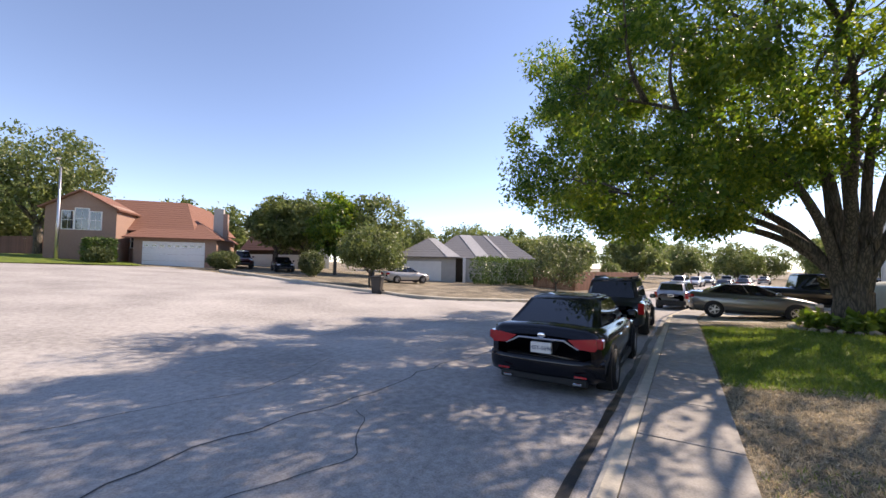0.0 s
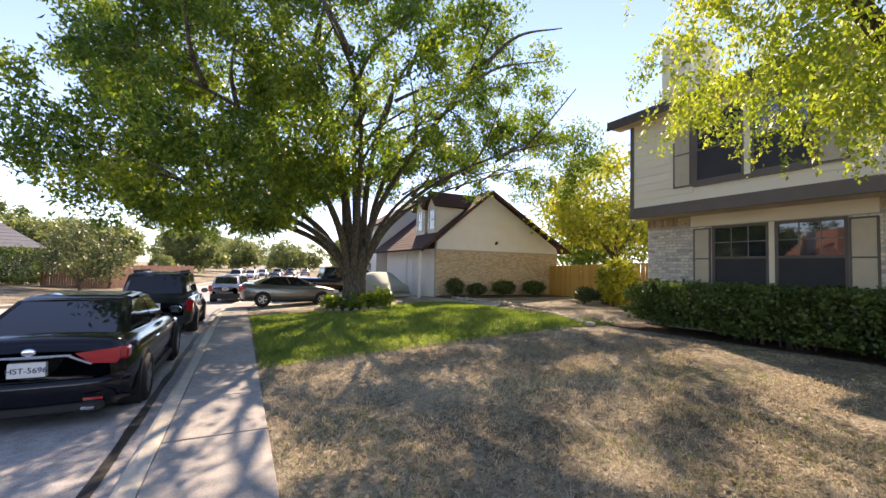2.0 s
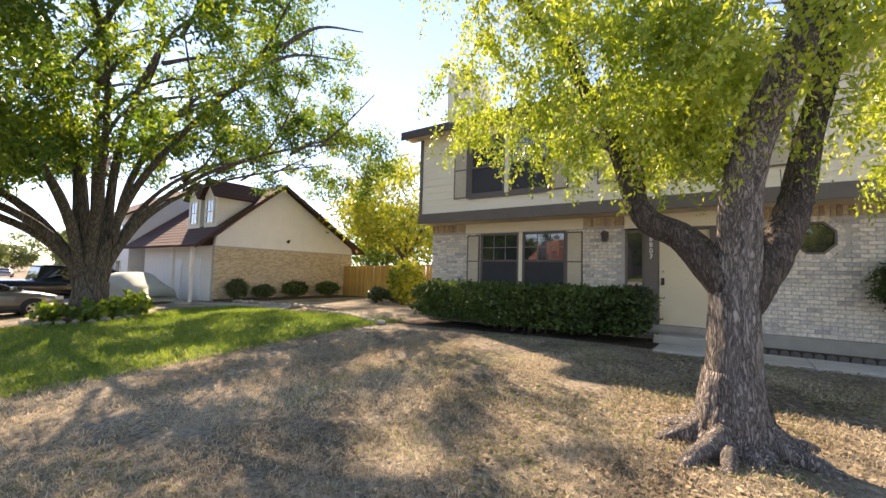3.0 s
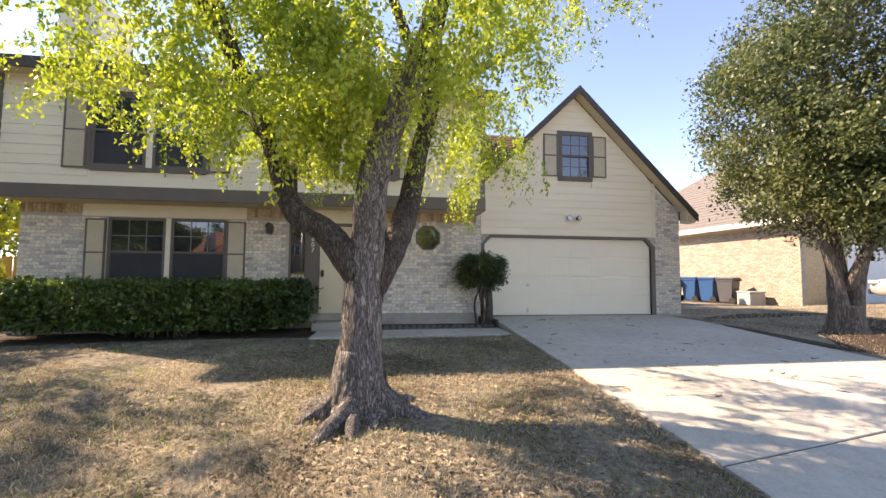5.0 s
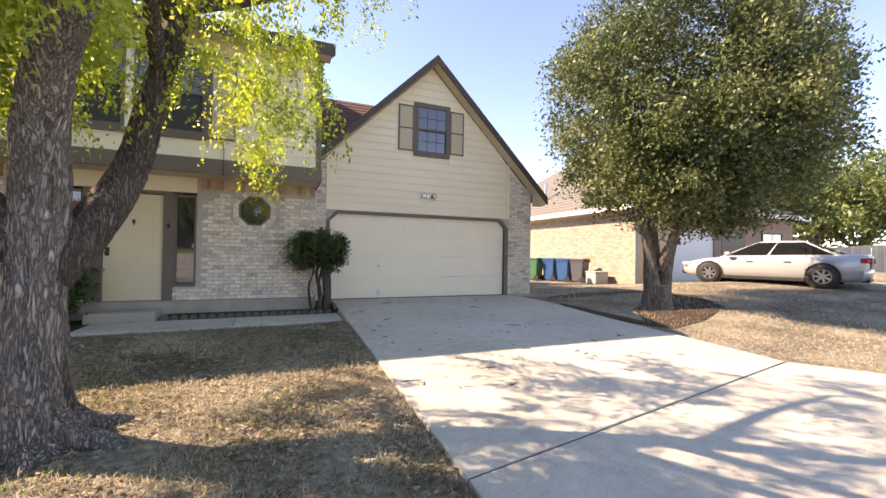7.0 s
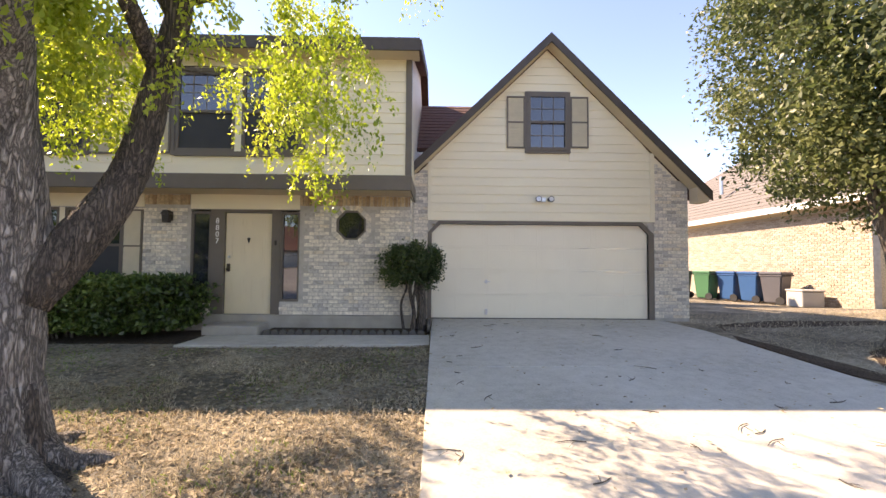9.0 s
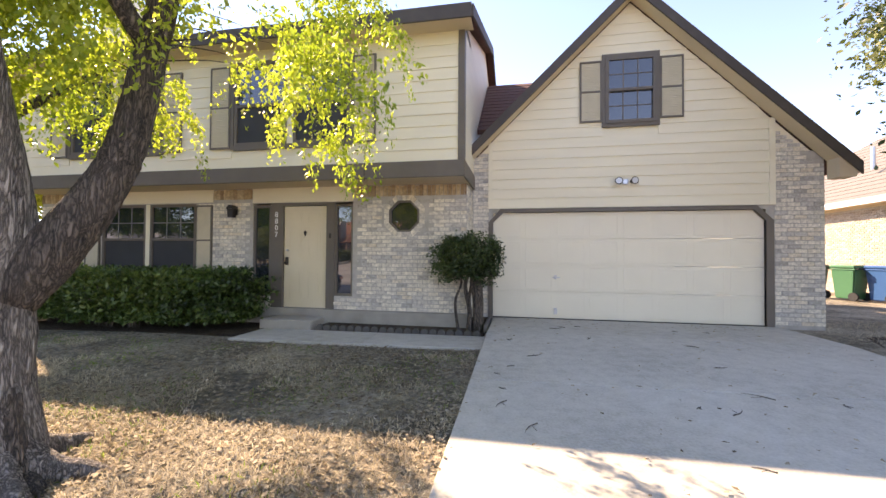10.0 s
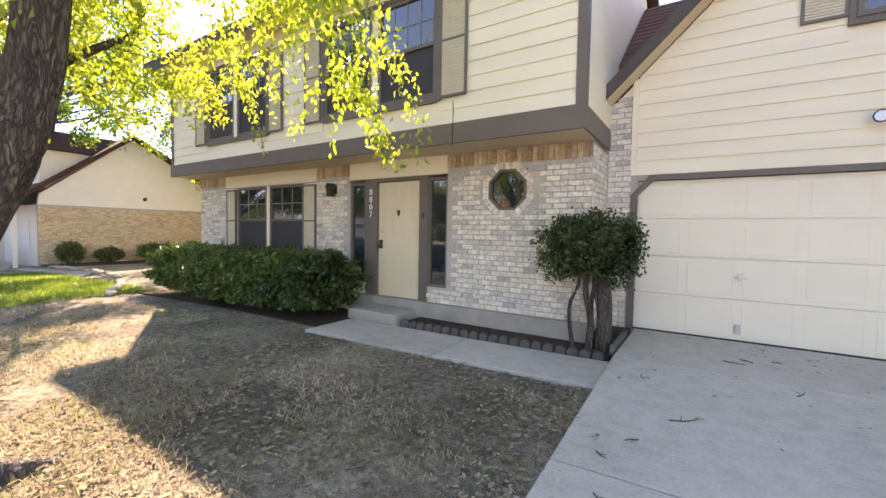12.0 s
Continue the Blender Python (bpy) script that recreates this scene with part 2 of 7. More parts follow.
M["black"] = plain("black_rubber", (0.018, 0.018, 0.018), 0.7, vary=0.2)
M["metal"] = plain("brushed_metal", (0.55, 0.55, 0.56), 0.3, 0.9, vary=0.1, bump=0.03)
M["chrome"] = plain("chrome", (0.8, 0.8, 0.8), 0.12, 1.0, vary=0.03, bump=0)
M["white"] = plain("white_paint", (0.78, 0.77, 0.74), 0.5, vary=0.05)
M["bronze"] = plain("dark_bronze", (0.05, 0.04, 0.032), 0.4, 0.6)
M["carglass"] = glass_mat("car_glass", (0.012, 0.013, 0.015))
M["carglass"].node_tree.nodes["Principled BSDF"].inputs["Coat Weight"].default_value = 0.0
M["carglass"].node_tree.nodes["Principled BSDF"].inputs["Specular IOR Level"].default_value = 0.6
M["red_lamp"] = plain("red_lamp_plastic", (0.45, 0.012, 0.012), 0.15, vary=0.1, bump=0, coat=1.0)
M["clear_lamp"] = plain("clear_lamp_plastic", (0.65, 0.66, 0.68), 0.12, vary=0.05, bump=0, coat=1.0)
M["grey_roof"] = plain("grey_shingle", (0.17, 0.175, 0.185), 0.9, vary=0.2, scale=7, bump=0.4, bump_scale=30)
# paler copy of the grey shingle: sunlight painted into the colour of roof slopes
M["sunlit_grey_roof"] = plain("sunlit_grey_shingle", (0.48, 0.475, 0.46), 0.9, vary=0.2, scale=7, bump=0.3)
M["orange_roof"] = plain("terracotta_shingle", (0.22, 0.105, 0.072), 0.9, vary=0.15, scale=7, bump=0.4, bump_scale=30)
M["tan_roof"] = plain("tan_grey_shingle", (0.155, 0.138, 0.122), 0.9, vary=0.15, scale=7, bump=0.4, bump_scale=30)
M["pink_brick"] = brick_mat("pink_brick", [(0.0, (0.26, 0.16, 0.12)), (0.5, (0.33, 0.215, 0.165)), (1.0, (0.40, 0.27, 0.21))])
M["grey_wall"] = plain("grey_board", (0.40, 0.39, 0.36), 0.8, vary=0.1, scale=2)
M["fence_new"] = plain("golden_cedar", (0.60, 0.36, 0.10), 0.7, vary=0.15, scale=3, bump=0.2, stretch=(3, 3, 0.4), spread=0.12)
M["fence_old"] = plain("red_brown_fence", (0.21, 0.10, 0.065), 0.8, vary=0.2, scale=3, bump=0.2, stretch=(3, 3, 0.4), spread=0.15)
M["fence_grey"] = plain("weathered_fence", (0.42, 0.37, 0.31), 0.85, vary=0.2, scale=3, bump=0.2, stretch=(3, 3, 0.4), spread=0.15)
M["mulch"] = ground_mat("mulch", [(0.0, (0.035, 0.024, 0.016)), (0.5, (0.09, 0.062, 0.04)), (1.0, (0.17, 0.125, 0.085))], 1.2, 18, 1.0, 0.05)
M["stone"] = plain("edging_stone", (0.40, 0.36, 0.29), 0.9, vary=0.25, scale=8, bump=0.5, spread=0.25)


def paint(name, colour, metal=0.35, rough=0.28):
    return plain(name, colour, rough, metal, vary=0.04, scale=2, bump=0.0, coat=1.0)


# ---- mesh helpers ----
def mesh_ob(name, verts, faces, mat, parent=None, smooth=False, label=""):
    me = bpy.data.meshes.new(name)
    me.from_pydata([tuple(v) for v in verts], [], [tuple(f) for f in faces])
    me.materials.append(mat)
    if smooth:
        me.shade_smooth()
    ob = new(name, me)
    if parent:
        ob.parent = parent
    if label:
        ob["label"] = label
    return ob


def part(name, bm, mat, parent=None, label="", smooth=False):
    me = bpy.data.meshes.new(name)
    bmesh.ops.recalc_face_normals(bm, faces=bm.faces)
    bm.to_mesh(me)
    bm.free()
    me.materials.append(mat)
    if smooth:
        me.shade_smooth()
    ob = new(name, me)
    if parent:
        ob.parent = parent
    if label:
        ob["label"] = label
    return ob


def thing(name, label, category, m=None, group="", kind=""):
    ob = new(name)
    ob.empty_display_size = 0.1
    if m is not None:
        ob.matrix_world = m
    return tagged(ob, label, category, group, kind)


def add_box(bm, x0, x1, y0, y1, z0, z1, bevel=0.0, m=None):
    g = bmesh.ops.create_cube(bm, size=1)["verts"]
    for v in g:
        v.co = Vector(((x0 + x1) / 2 + v.co.x * (x1 - x0), (y0 + y1) / 2 + v.co.y * (y1 - y0), (z0 + z1) / 2 + v.co.z * (z1 - z0)))
    if bevel:
        ed = list({e for v in g for e in v.link_edges})
        r = bmesh.ops.bevel(bm, geom=ed, offset=bevel, segments=1, affect="EDGES")
        g = list({v for f in r["faces"] for v in f.verts} | {v for v in g if v.is_valid})
    if m is not None:
        for v in g:
            v.co = m @ v.co
    return g


def box(name, x0, x1, y0, y1, z0, z1, mat, parent=None, bevel=0.0, label="", m=None):
    bm = bmesh.new()
    add_box(bm, x0, x1, y0, y1, z0, z1, bevel, m)
    return part(name, bm, mat, parent, label)


def prism(name, outline, y0, y1, mat, parent=None, axis="y", label=""):
    """An outline in the two other axes, given depth along one axis."""
    n = len(outline)
    put = {"y": lambda a, b, c: (a, c, b), "x": lambda a, b, c: (c, a, b), "z": lambda a, b, c: (a, b, c)}[axis]
    vs = [put(a, b, y0) for a, b in outline] + [put(a, b, y1) for a, b in outline]
    fs = [tuple(range(n)), tuple(range(2 * n - 1, n - 1, -1))] + [(i, i + n, (i + 1) % n + n, (i + 1) % n) for i in range(n)]
    bm = bmesh.new()
    bv = [bm.verts.new(v) for v in vs]
    for f in fs:
        bm.faces.new([bv[i] for i in f])
    return part(name, bm, mat, parent, label)


def add_tube(vs, fs, path, radii, sides=8, rough=0.0, seed=0):
    """A tapered tube along a path, added to lists of corners and faces."""
    base, n = len(vs), len(path)
    up = Vector((0.31, 0.17, 0.93))
    for i, (p, r) in enumerate(zip(path, radii)):
        d = (Vector(path[min(i + 1, n - 1)]) - Vector(path[max(i - 1, 0)])).normalized()
        u = d.cross(up)
        u = u.normalized() if u.length > 0.05 else d.cross(Vector((1, 0, 0))).normalized()
        w = d.cross(u)
        for k in range(sides):
            a = 2 * math.pi * k / sides
            rr = r
            if rough:
                q = Vector((math.cos(a) * 3.2, math.sin(a) * 3.2, i * 0.35 + seed))
                rr = r * (1 + rough * noise.noise(q) + rough * 0.6 * noise.noise(q * 3.1))
            vs.append(tuple(Vector(p) + u * math.cos(a) * rr + w * math.sin(a) * rr))
    for i in range(n - 1):
        for k in range(sides):
            a, b = base + i * sides + k, base + i * sides + (k + 1) % sides
            fs.append((a, b, b + sides, a + sides))
    fs.append(tuple(base + k for k in range(sides))[::-1])
    fs.append(tuple(base + (n - 1) * sides + k for k in range(sides)))


def smooth_path(points, steps=5):
    """A Catmull-Rom line through points."""
    p = [Vector(q) for q in points]
    p = [p[0] * 2 - p[1]] + p + [p[-1] * 2 - p[-2]]
    out = []
    for i in range(1, len(p) - 2):
        for k in range(steps):
            t = k / steps
            a, b, c, d = p[i - 1:i + 3]
            out.append(0.5 * ((2 * b) + (c - a) * t + (2 * a - 5 * b + 4 * c - d) * t * t + (3 * b - a - 3 * c + d) * t ** 3))
    out.append(p[-2])
    return out


def leaf_mesh(name, centres, size, mat, parent=None, seed=0, droop=0.0, aspect=0.5, kind="", spread=0.5):
    """One mesh of many small folded leaves at the given places."""
    rng = np.random.default_rng(seed)
    c = np.asarray(centres, float)
    n = len(c)
    d = rng.normal(size=(n, 3))
    d[:, 2] -= droop
    d /= np.linalg.norm(d, axis=1, keepdims=True)
    s = rng.normal(size=(n, 3))
    s -= (s * d).sum(1, keepdims=True) * d
    s /= np.linalg.norm(s, axis=1, keepdims=True)
    nn = np.cross(d, s)
    ln = size * rng.uniform(1 - spread, 1 + spread, (n, 1))
    v = np.empty((n, 4, 3))
    v[:, 0] = c
    v[:, 1] = c + d * ln * 0.5 + s * ln * aspect * 0.5 + nn * ln * 0.08
    v[:, 2] = c + d * ln - nn * ln * 0.12
    v[:, 3] = c + d * ln * 0.5 - s * ln * aspect * 0.5 + nn * ln * 0.08
    me = bpy.data.meshes.new(name)
    me.vertices.add(4 * n)
    me.vertices.foreach_set("co", v.reshape(-1))
    me.loops.add(4 * n)
    me.loops.foreach_set("vertex_index", np.arange(4 * n, dtype=np.int32))
    me.polygons.add(n)
    me.polygons.foreach_set("loop_start", np.arange(0, 4 * n, 4, dtype=np.int32))
    me.polygons.foreach_set("loop_total", np.full(n, 4, dtype=np.int32))
    me.update(calc_edges=True)
    me.materials.append(mat)
    ob = new(name, me)
    if parent:
        ob.parent = parent
    if kind:
        ob["kind"] = kind
    return ob


# ---- ground ----
def bend(x):
    """How far the street swings northwards beyond the neighbour's driveway."""
    d = max(0.0, min(-21 - x, 110.0))
    return 0.20 * d * d / (d + 4.0)


def bent(x, v):
    """Where a line at distance v across the straight street runs once the street bends."""
    return v + bend(x) * min(1.0, max(0.0, (v + 20) / 10))


def level(x, y):
    """Height of the ground at a place in plan."""
    b = bend(x)
    if y > -10 + b:
        y -= b
    elif y > -20:
        y = (y - 2 * b) / (1 + b / 10)
    return level_across(x, y)


def level_across(x, y):
    """The yard falls to the street, the street falls along its length and rises across the way."""
    if y > 9:
        z = -0.10 if x > 2.27 or x < -9 else -0.22
    elif y > 0:
        z = -0.64 + 0.06 * y
        if x < 2.27:
            z = min(z, -0.22)
    elif y > -1.02:
        z = -0.64
    else:
        z = -0.80
    z -= 0.022 * max(0.0, min(-4 - x, 30.0)) * min(1.0, max(0.0, (y + 16) / 6))
    near = min(1.0, max(0.0, (14 - y) / 4))
    if y > 0:
        z += 0.05 * max(0.0, min(x - 8.3, 14.0)) * near
    z += min(2.2, max(0.0, -0.055 * y + 0.022 * min(x, 0.0) - 0.40))
    return z


def spaced(a, b, n):
    return [a + (b - a) * i / n for i in range(n + 1)]


def sheet(name, xs, ys, mat, lift=0.0, keep=None, label="", kind="structure", category="ground", relief=0.0):
    vs, fs = [], []
    for y in ys:
        for x in xs:
            r = relief * noise.noise(Vector((x * 0.9, y * 0.9, 3.3))) if relief else 0.0
            vs.append((x, bent(x, y), level_across(x, y) + lift + r))
    w = len(xs)
    for j in range(len(ys) - 1):
        for i in range(w - 1):
            cx, cy = (xs[i] + xs[i + 1]) / 2, (ys[j] + ys[j + 1]) / 2
            if keep is None or keep(cx, cy):
                fs.append((j * w + i, j * w + i + 1, (j + 1) * w + i + 1, (j + 1) * w + i))
    ob = mesh_ob(name, vs, fs, mat, None, True)
    return tagged(ob, label, category, "", kind)


far_x = [-1500, -600, -300, -160] + spaced(-100, 40, 140) + [80, 160, 300, 600, 1500]
far_y = [-1500, -600, -300, -160, -120] + spaced(-90, -1.06, 90) + [-1.02, 0.0] + spaced(0.6, 12, 19) + spaced(14, 40, 13) + [80, 160, 300, 600, 1500]
sheet("ground", far_x, far_y, M["dry"], -0.012, None, "sunburnt dry straw-coloured lawn ground with bare patches")


def far_kerb(x):
    """The far edge of the carriageway: it swings away into a wide bulb to the east."""
    if x < -30:
        return -9.6
    if x < -20.5:
        t = (x + 30) / 9.5
        return -9.6 - 4.0 * t * t
    return -13.6 - 24.5 * min(1.0, (x + 20.5) / 2.5) ** 0.5


def on_road(x, y):
    return y < -1.02 and y > far_kerb(x)


sheet("road", [-700, -400, -250, -160] + spaced(-110, 40, 150) + [70, 130, 300], spaced(-60, -1.02, 118), M["asphalt"], 0.03, on_road, "worn pale grey asphalt street in sun and tree shade", category="road")
sheet("lawn_green", spaced(-17.6, -8.4, 24), spaced(0.02, 8.6, 24), M["green"], 0.004, lambda x, y: x < -8.5 + 0.5 * noise.noise(Vector((y, 0, 0))), "watered green lawn of the house next door", category="lawn")


# ---- paving ----
def slab(name, corners, thick, mat, parent=None, lift=0.02, label=""):
    """A paving slab over the ground, with its four corners in plan."""
    top = [(x, bent(x, y), level_across(x, y) + lift) for x, y in corners]
    n = len(top)
    vs = top + [(x, y, z - thick) for x, y, z in top]
    fs = [tuple(range(n)), tuple(range(2 * n - 1, n - 1, -1))] + [(i, i + n, (i + 1) % n + n, (i + 1) % n) for i in range(n)]
    bm = bmesh.new()
    bv = [bm.verts.new(v) for v in vs]
    for f in fs:
        bm.faces.new([bv[i] for i in f])
    bmesh.ops.recalc_face_normals(bm, faces=bm.faces)
    bmesh.ops.bevel(bm, geom=[e for e in bm.edges if all(v.co.z > min(t[2] for t in top) - thick * 0.4 for v in e.verts)], offset=0.008, segments=1, affect="EDGES")
    return part(name, bm, mat, parent, label)


pavement = thing("pavement", "grey concrete footpath slabs along the kerb", "footpath", kind="structure")
x = 2.2
while x > -60:
    slab("slab", [(x - 1.5, -0.97), (x - 0.012, -0.97), (x - 0.012, -0.03), (x - 1.5, -0.03)], 0.12, M["walkway"], pavement)
    x -= 1.512
kerb = thing("kerb", "pale worn concrete kerb beside the street", "kerb", kind="structure")
x = 2.2
while x > -60:
    zs = [level_across(x - 3.0, -0.9) + 0.02, level_across(x, -0.9) + 0.02]
    bm = bmesh.new()
    prof = [(-0.978, 0.0), (-1.11, 0.0), (-1.16, -0.03), (-1.20, -0.155), (-1.37, -0.168), (-1.37, -0.3), (-0.978, -0.3)]
    a = [bm.verts.new((x - 2.99, bent(x - 2.99, py), zs[0] + pz)) for py, pz in prof]
    b = [bm.verts.new((x, bent(x, py), zs[1] + pz)) for py, pz in prof]
    bm.faces.new(a)
    bm.faces.new(b[::-1])
    for i in range(len(prof)):
        j = (i + 1) % len(prof)
        bm.faces.new((a[i], b[i], b[j], a[j]))
    part("kerb_stone", bm, M["concrete"], kerb)
    x -= 3.0
# tar run along the gutter seam
vs, fs = [], []
for i, x in enumerate(spaced(2, -26, 90)):
    wv = 0.05 + 0.025 * noise.noise(Vector((x * 1.3, 0, 0)))
    for y in (-1.39 - wv, -1.39 + wv):
        vs.append((x, bent(x, y) + 0.03 * noise.noise(Vector((x * 0.8, 5, 0))), level_across(x, -1.4) + 0.038))
    if i:
        fs.append((2 * i - 2, 2 * i - 1, 2 * i + 1, 2 * i))
tagged(mesh_ob("tar_seam", vs, fs, M["tar"]), "black tar run along the gutter seam of the street", "tar seam", kind="structure")


def crack(points, width=0.012):
    vs, fs = [], []
    pts = smooth_path([(x, y, 0) for x, y in points], 8)
    for i, p in enumerate(pts):
        d = (pts[min(i + 1, len(pts) - 1)] - pts[max(i - 1, 0)]).normalized()
        q = p + Vector((noise.noise(p * 1.7), noise.noise(p * 1.9 + Vector((7, 0, 0))), 0)) * 0.16
        for s in (-1, 1):
            w = width * (0.6 + 0.5 * noise.noise(p * 3))
            e = q + Vector((-d.y, d.x, 0)) * s * w
            vs.append((e.x, e.y, level(e.x, e.y) + 0.034))
        if i:
            fs.append((2 * i - 2, 2 * i - 1, 2 * i + 1, 2 * i))
    return tagged(mesh_ob("road_crack", vs, fs, M["tar"]), "dark hairline crack across the asphalt street", "crack", "cracks in the street", "structure")


crack([(-0.5, -4.2), (-2.6, -4.7), (-4.6, -4.5), (-7.4, -4.6), (-11, -4.2), (-16, -4.4)], 0.022)
crack([(-1.0, -3.0), (-2.4, -3.6), (-3.6, -3.3), (-4.5, -4.2)], 0.012)
crack([(-2.0, -6.6), (-4.4, -6.0), (-7.0, -6.8), (-9.0, -6.1)], 0.012)
crack([(-4.0, -10.5), (-8.5, -9.0), (-12.0, -10.0)], 0.015)

driveway = thing("driveway", "pale concrete driveway in front of the garage", "driveway", kind="structure")
slab("slab", [(2.28, 9.0), (7.46, 9.0), (7.40, 10.62), (2.28, 10.62)], 0.15, M["concrete"], driveway, 0.025)
slab("slab", [(2.28, 6.80), (7.55, 6.98), (7.46, 8.995), (2.28, 8.995)], 0.15, M["concrete"], driveway, 0.025)
slab("slab", [(2.28, 2.892), (7.85, 3.892), (7.55, 6.965), (2.28, 6.785)], 0.15, M["concrete"], driveway, 0.025)
slab("slab", [(2.24, 0.0), (9.4, 0.0), (8.85, 2.75), (7.87, 3.872), (2.28, 2.872)], 0.15, M["concrete"], driveway, 0.025)
slab("slab", [(2.21, -1.0), (9.6, -1.0), (9.4, -0.015), (2.24, -0.015)], 0.15, M["concrete"], driveway, 0.025)
bm = bmesh.new()
bv = [bm.verts.new(v) for v in [(2.21, -1.0, -0.615), (9.6, -1.0, -0.52), (9.8, -1.5, -0.795), (2.0, -1.5, -0.795)]]
bm.faces.new(bv)
bmesh.ops.solidify(bm, geom=bm.faces[:], thickness=0.1)
part("slab", bm, M["concrete"], driveway)
# dark felt in the expansion joint
bm = bmesh.new()
a, b = Vector((2.30, 2.88, level(2.3, 2.88) + 0.016)), Vector((7.86, 3.88, level(7.86, 3.88) + 0.016))
n = Vector((0, 0.014, 0))
bm.faces.new([bm.verts.new(v) for v in (a - n, b - n, b + n, a + n)])
part("joint", bm, M["tar"], driveway, "black expansion joint")
front_path = thing("front_path", "narrow pale concrete path from the driveway to the door step", "path", kind="structure")
for a, b in ((-1.82, 0.38), (0.39, 2.262)):
    slab("slab", [(a, 8.125 + 0.042 * a), (b, 8.125 + 0.042 * b), (b, 9.045 + 0.034 * b), (a, 9.045 + 0.034 * a)], 0.1, M["concrete"], front_path, 0.03)
step = thing("door_step", "low worn concrete step before the front door", "step", kind="structure")
box("step_block", -1.96, -0.93, 9.03, 9.60, -0.3, -0.03, M["foundation"], step, 0.02)


# ---- the house ----
FRONT, OVER, GAR = 9.72, 9.05, 10.60
house = thing("house", "two-storey cream siding and pale brick house with brown trim", "house")


def brick_wall(x0, x1, z0, z1, y, mat, parent, holes=(), single=None, facing=(0, -1), course=0.0765, length=0.205, depth=0.012, seed=1):
    """Running-bond bricks proud of a mortar bed. Those inside `single` become pieces of their own, the rest one part."""
    rng = random.Random(seed)
    along = Vector((1, 0, 0)) if facing[1] else Vector((0, 1, 0))
    out = Vector((facing[0], facing[1], 0))
    def place(u, v, d):
        return along * u + out * d + (Vector((0, y, v)) if facing[1] else Vector((y, 0, v)))
    full = None
    vs, fs = [], []
    rows = int((z1 - z0) / course)
    for r in range(rows):
        za, zb = z0 + r * course + 0.005, z0 + (r + 1) * course - 0.005
        u = x0 - (length / 2 if r % 2 else 0)
        while u < x1:
            a, b = max(u + 0.005, x0), min(u + length - 0.005, x1)
            u += length
            if b - a < 0.03:
                continue
            ca, cz = (a + b) / 2, (za + zb) / 2
            cut = False
            for h in holes:
                if h(ca, cz) or h(a + 0.01, cz) or h(b - 0.01, cz):
                    cut = True
            if cut:
                continue
            d = depth + rng.uniform(-0.003, 0.003)
            e = 0.004
            if single and single(ca, cz) and b - a > 0.19:
                if full is None:
                    w, hgt = (b - a) / 2, (zb - za) / 2
                    c8 = [along * (sx * (w - k * e)) + Vector((0, 0, sz * (hgt - k * e))) + out * (depth * k) for k in (0, 1) for sx, sz in ((-1, -1), (1, -1), (1, 1), (-1, 1))]
                    me = bpy.data.meshes.new("brick")
                    me.from_pydata([tuple(c) for c in c8], [], [(4, 5, 6, 7), (0, 1, 5, 4), (1, 2, 6, 5), (2, 3, 7, 6), (3, 0, 4, 7)])
                    me.materials.append(mat)
                    full = me
                ob = new("brick", full)
                ob.location = place(ca, cz, d - depth)
                ob.parent = parent
                continue
            k = len(vs)
            for dd, ee in ((0.0, 0.0), (d, e)):
                for uu, vv in ((a + ee, za + ee), (b - ee, za + ee), (b - ee, zb - ee), (a + ee, zb - ee)):
                    vs.append(tuple(place(uu, vv, dd)))
            fs += [(k + 4, k + 5, k + 6, k + 7), (k, k + 1, k + 5, k + 4), (k + 1, k + 2, k + 6, k + 5), (k + 2, k + 3, k + 7, k + 6), (k + 3, k, k + 4, k + 7)]
    ob = mesh_ob("bricks", vs, fs, mat, parent)
    ob["kind"] = "stuff"
    return ob


def soldier_row(x0, x1, z0, z1, y, parent, seed=2):
    rng = random.Random(seed)
    x = x0
    while x < x1 - 0.03:
        w = min(0.076, x1 - x)
        box("soldier_brick", x + 0.005, x + w - 0.004, y - 0.016 - rng.uniform(0, 0.006), y, z0, z1 - rng.uniform(0, 0.02), M["soldier"], parent)
        x += 0.079


def lap_siding(x0, x1, z0, z1, y, parent, top=None, holes=(), mat=None, facing=-1, pitch=0.2):
    """Lapped boards on a wall that faces the street; `top` limits them under a gable as two slopes."""
    z = z0
    while z < z1 - 0.01:
        zb = min(z + pitch, z1)
        a0, a1, b0, b1 = x0, x1, x0, x1
        if top:
            (a0, a1), (b0, b1) = top(z), top(zb)
        if a1 - a0 > 0.02:
            spans = [(a0, a1, b0, b1)]
            for hx0, hx1, hz0, hz1 in holes:
                if z < hz1 and zb > hz0:
                    spans = [s for a in spans for s in ([(a[0], hx0, a[2], hx0), (hx1, a[1], hx1, a[3])] if a[0] < hx0 and a[1] > hx1 else [a])]
            for p0, p1, q0, q1 in spans:
                bm = bmesh.new()
                pts = [(p0, y - 0.024, z), (p1, y - 0.024, z), (q1, y - 0.006, zb), (q0, y - 0.006, zb), (p0, y, z), (p1, y, z), (q1, y, zb), (q0, y, zb)]
                bv = [bm.verts.new(v) for v in pts]
                for f in ((0, 1, 2, 3), (4, 7, 6, 5), (0, 4, 5, 1), (0, 3, 7, 4), (1, 5, 6, 2), (2, 6, 7, 3)):
                    bm.faces.new([bv[i] for i in f])
                part("siding_board", bm, mat or M["siding"], parent)
        z = zb


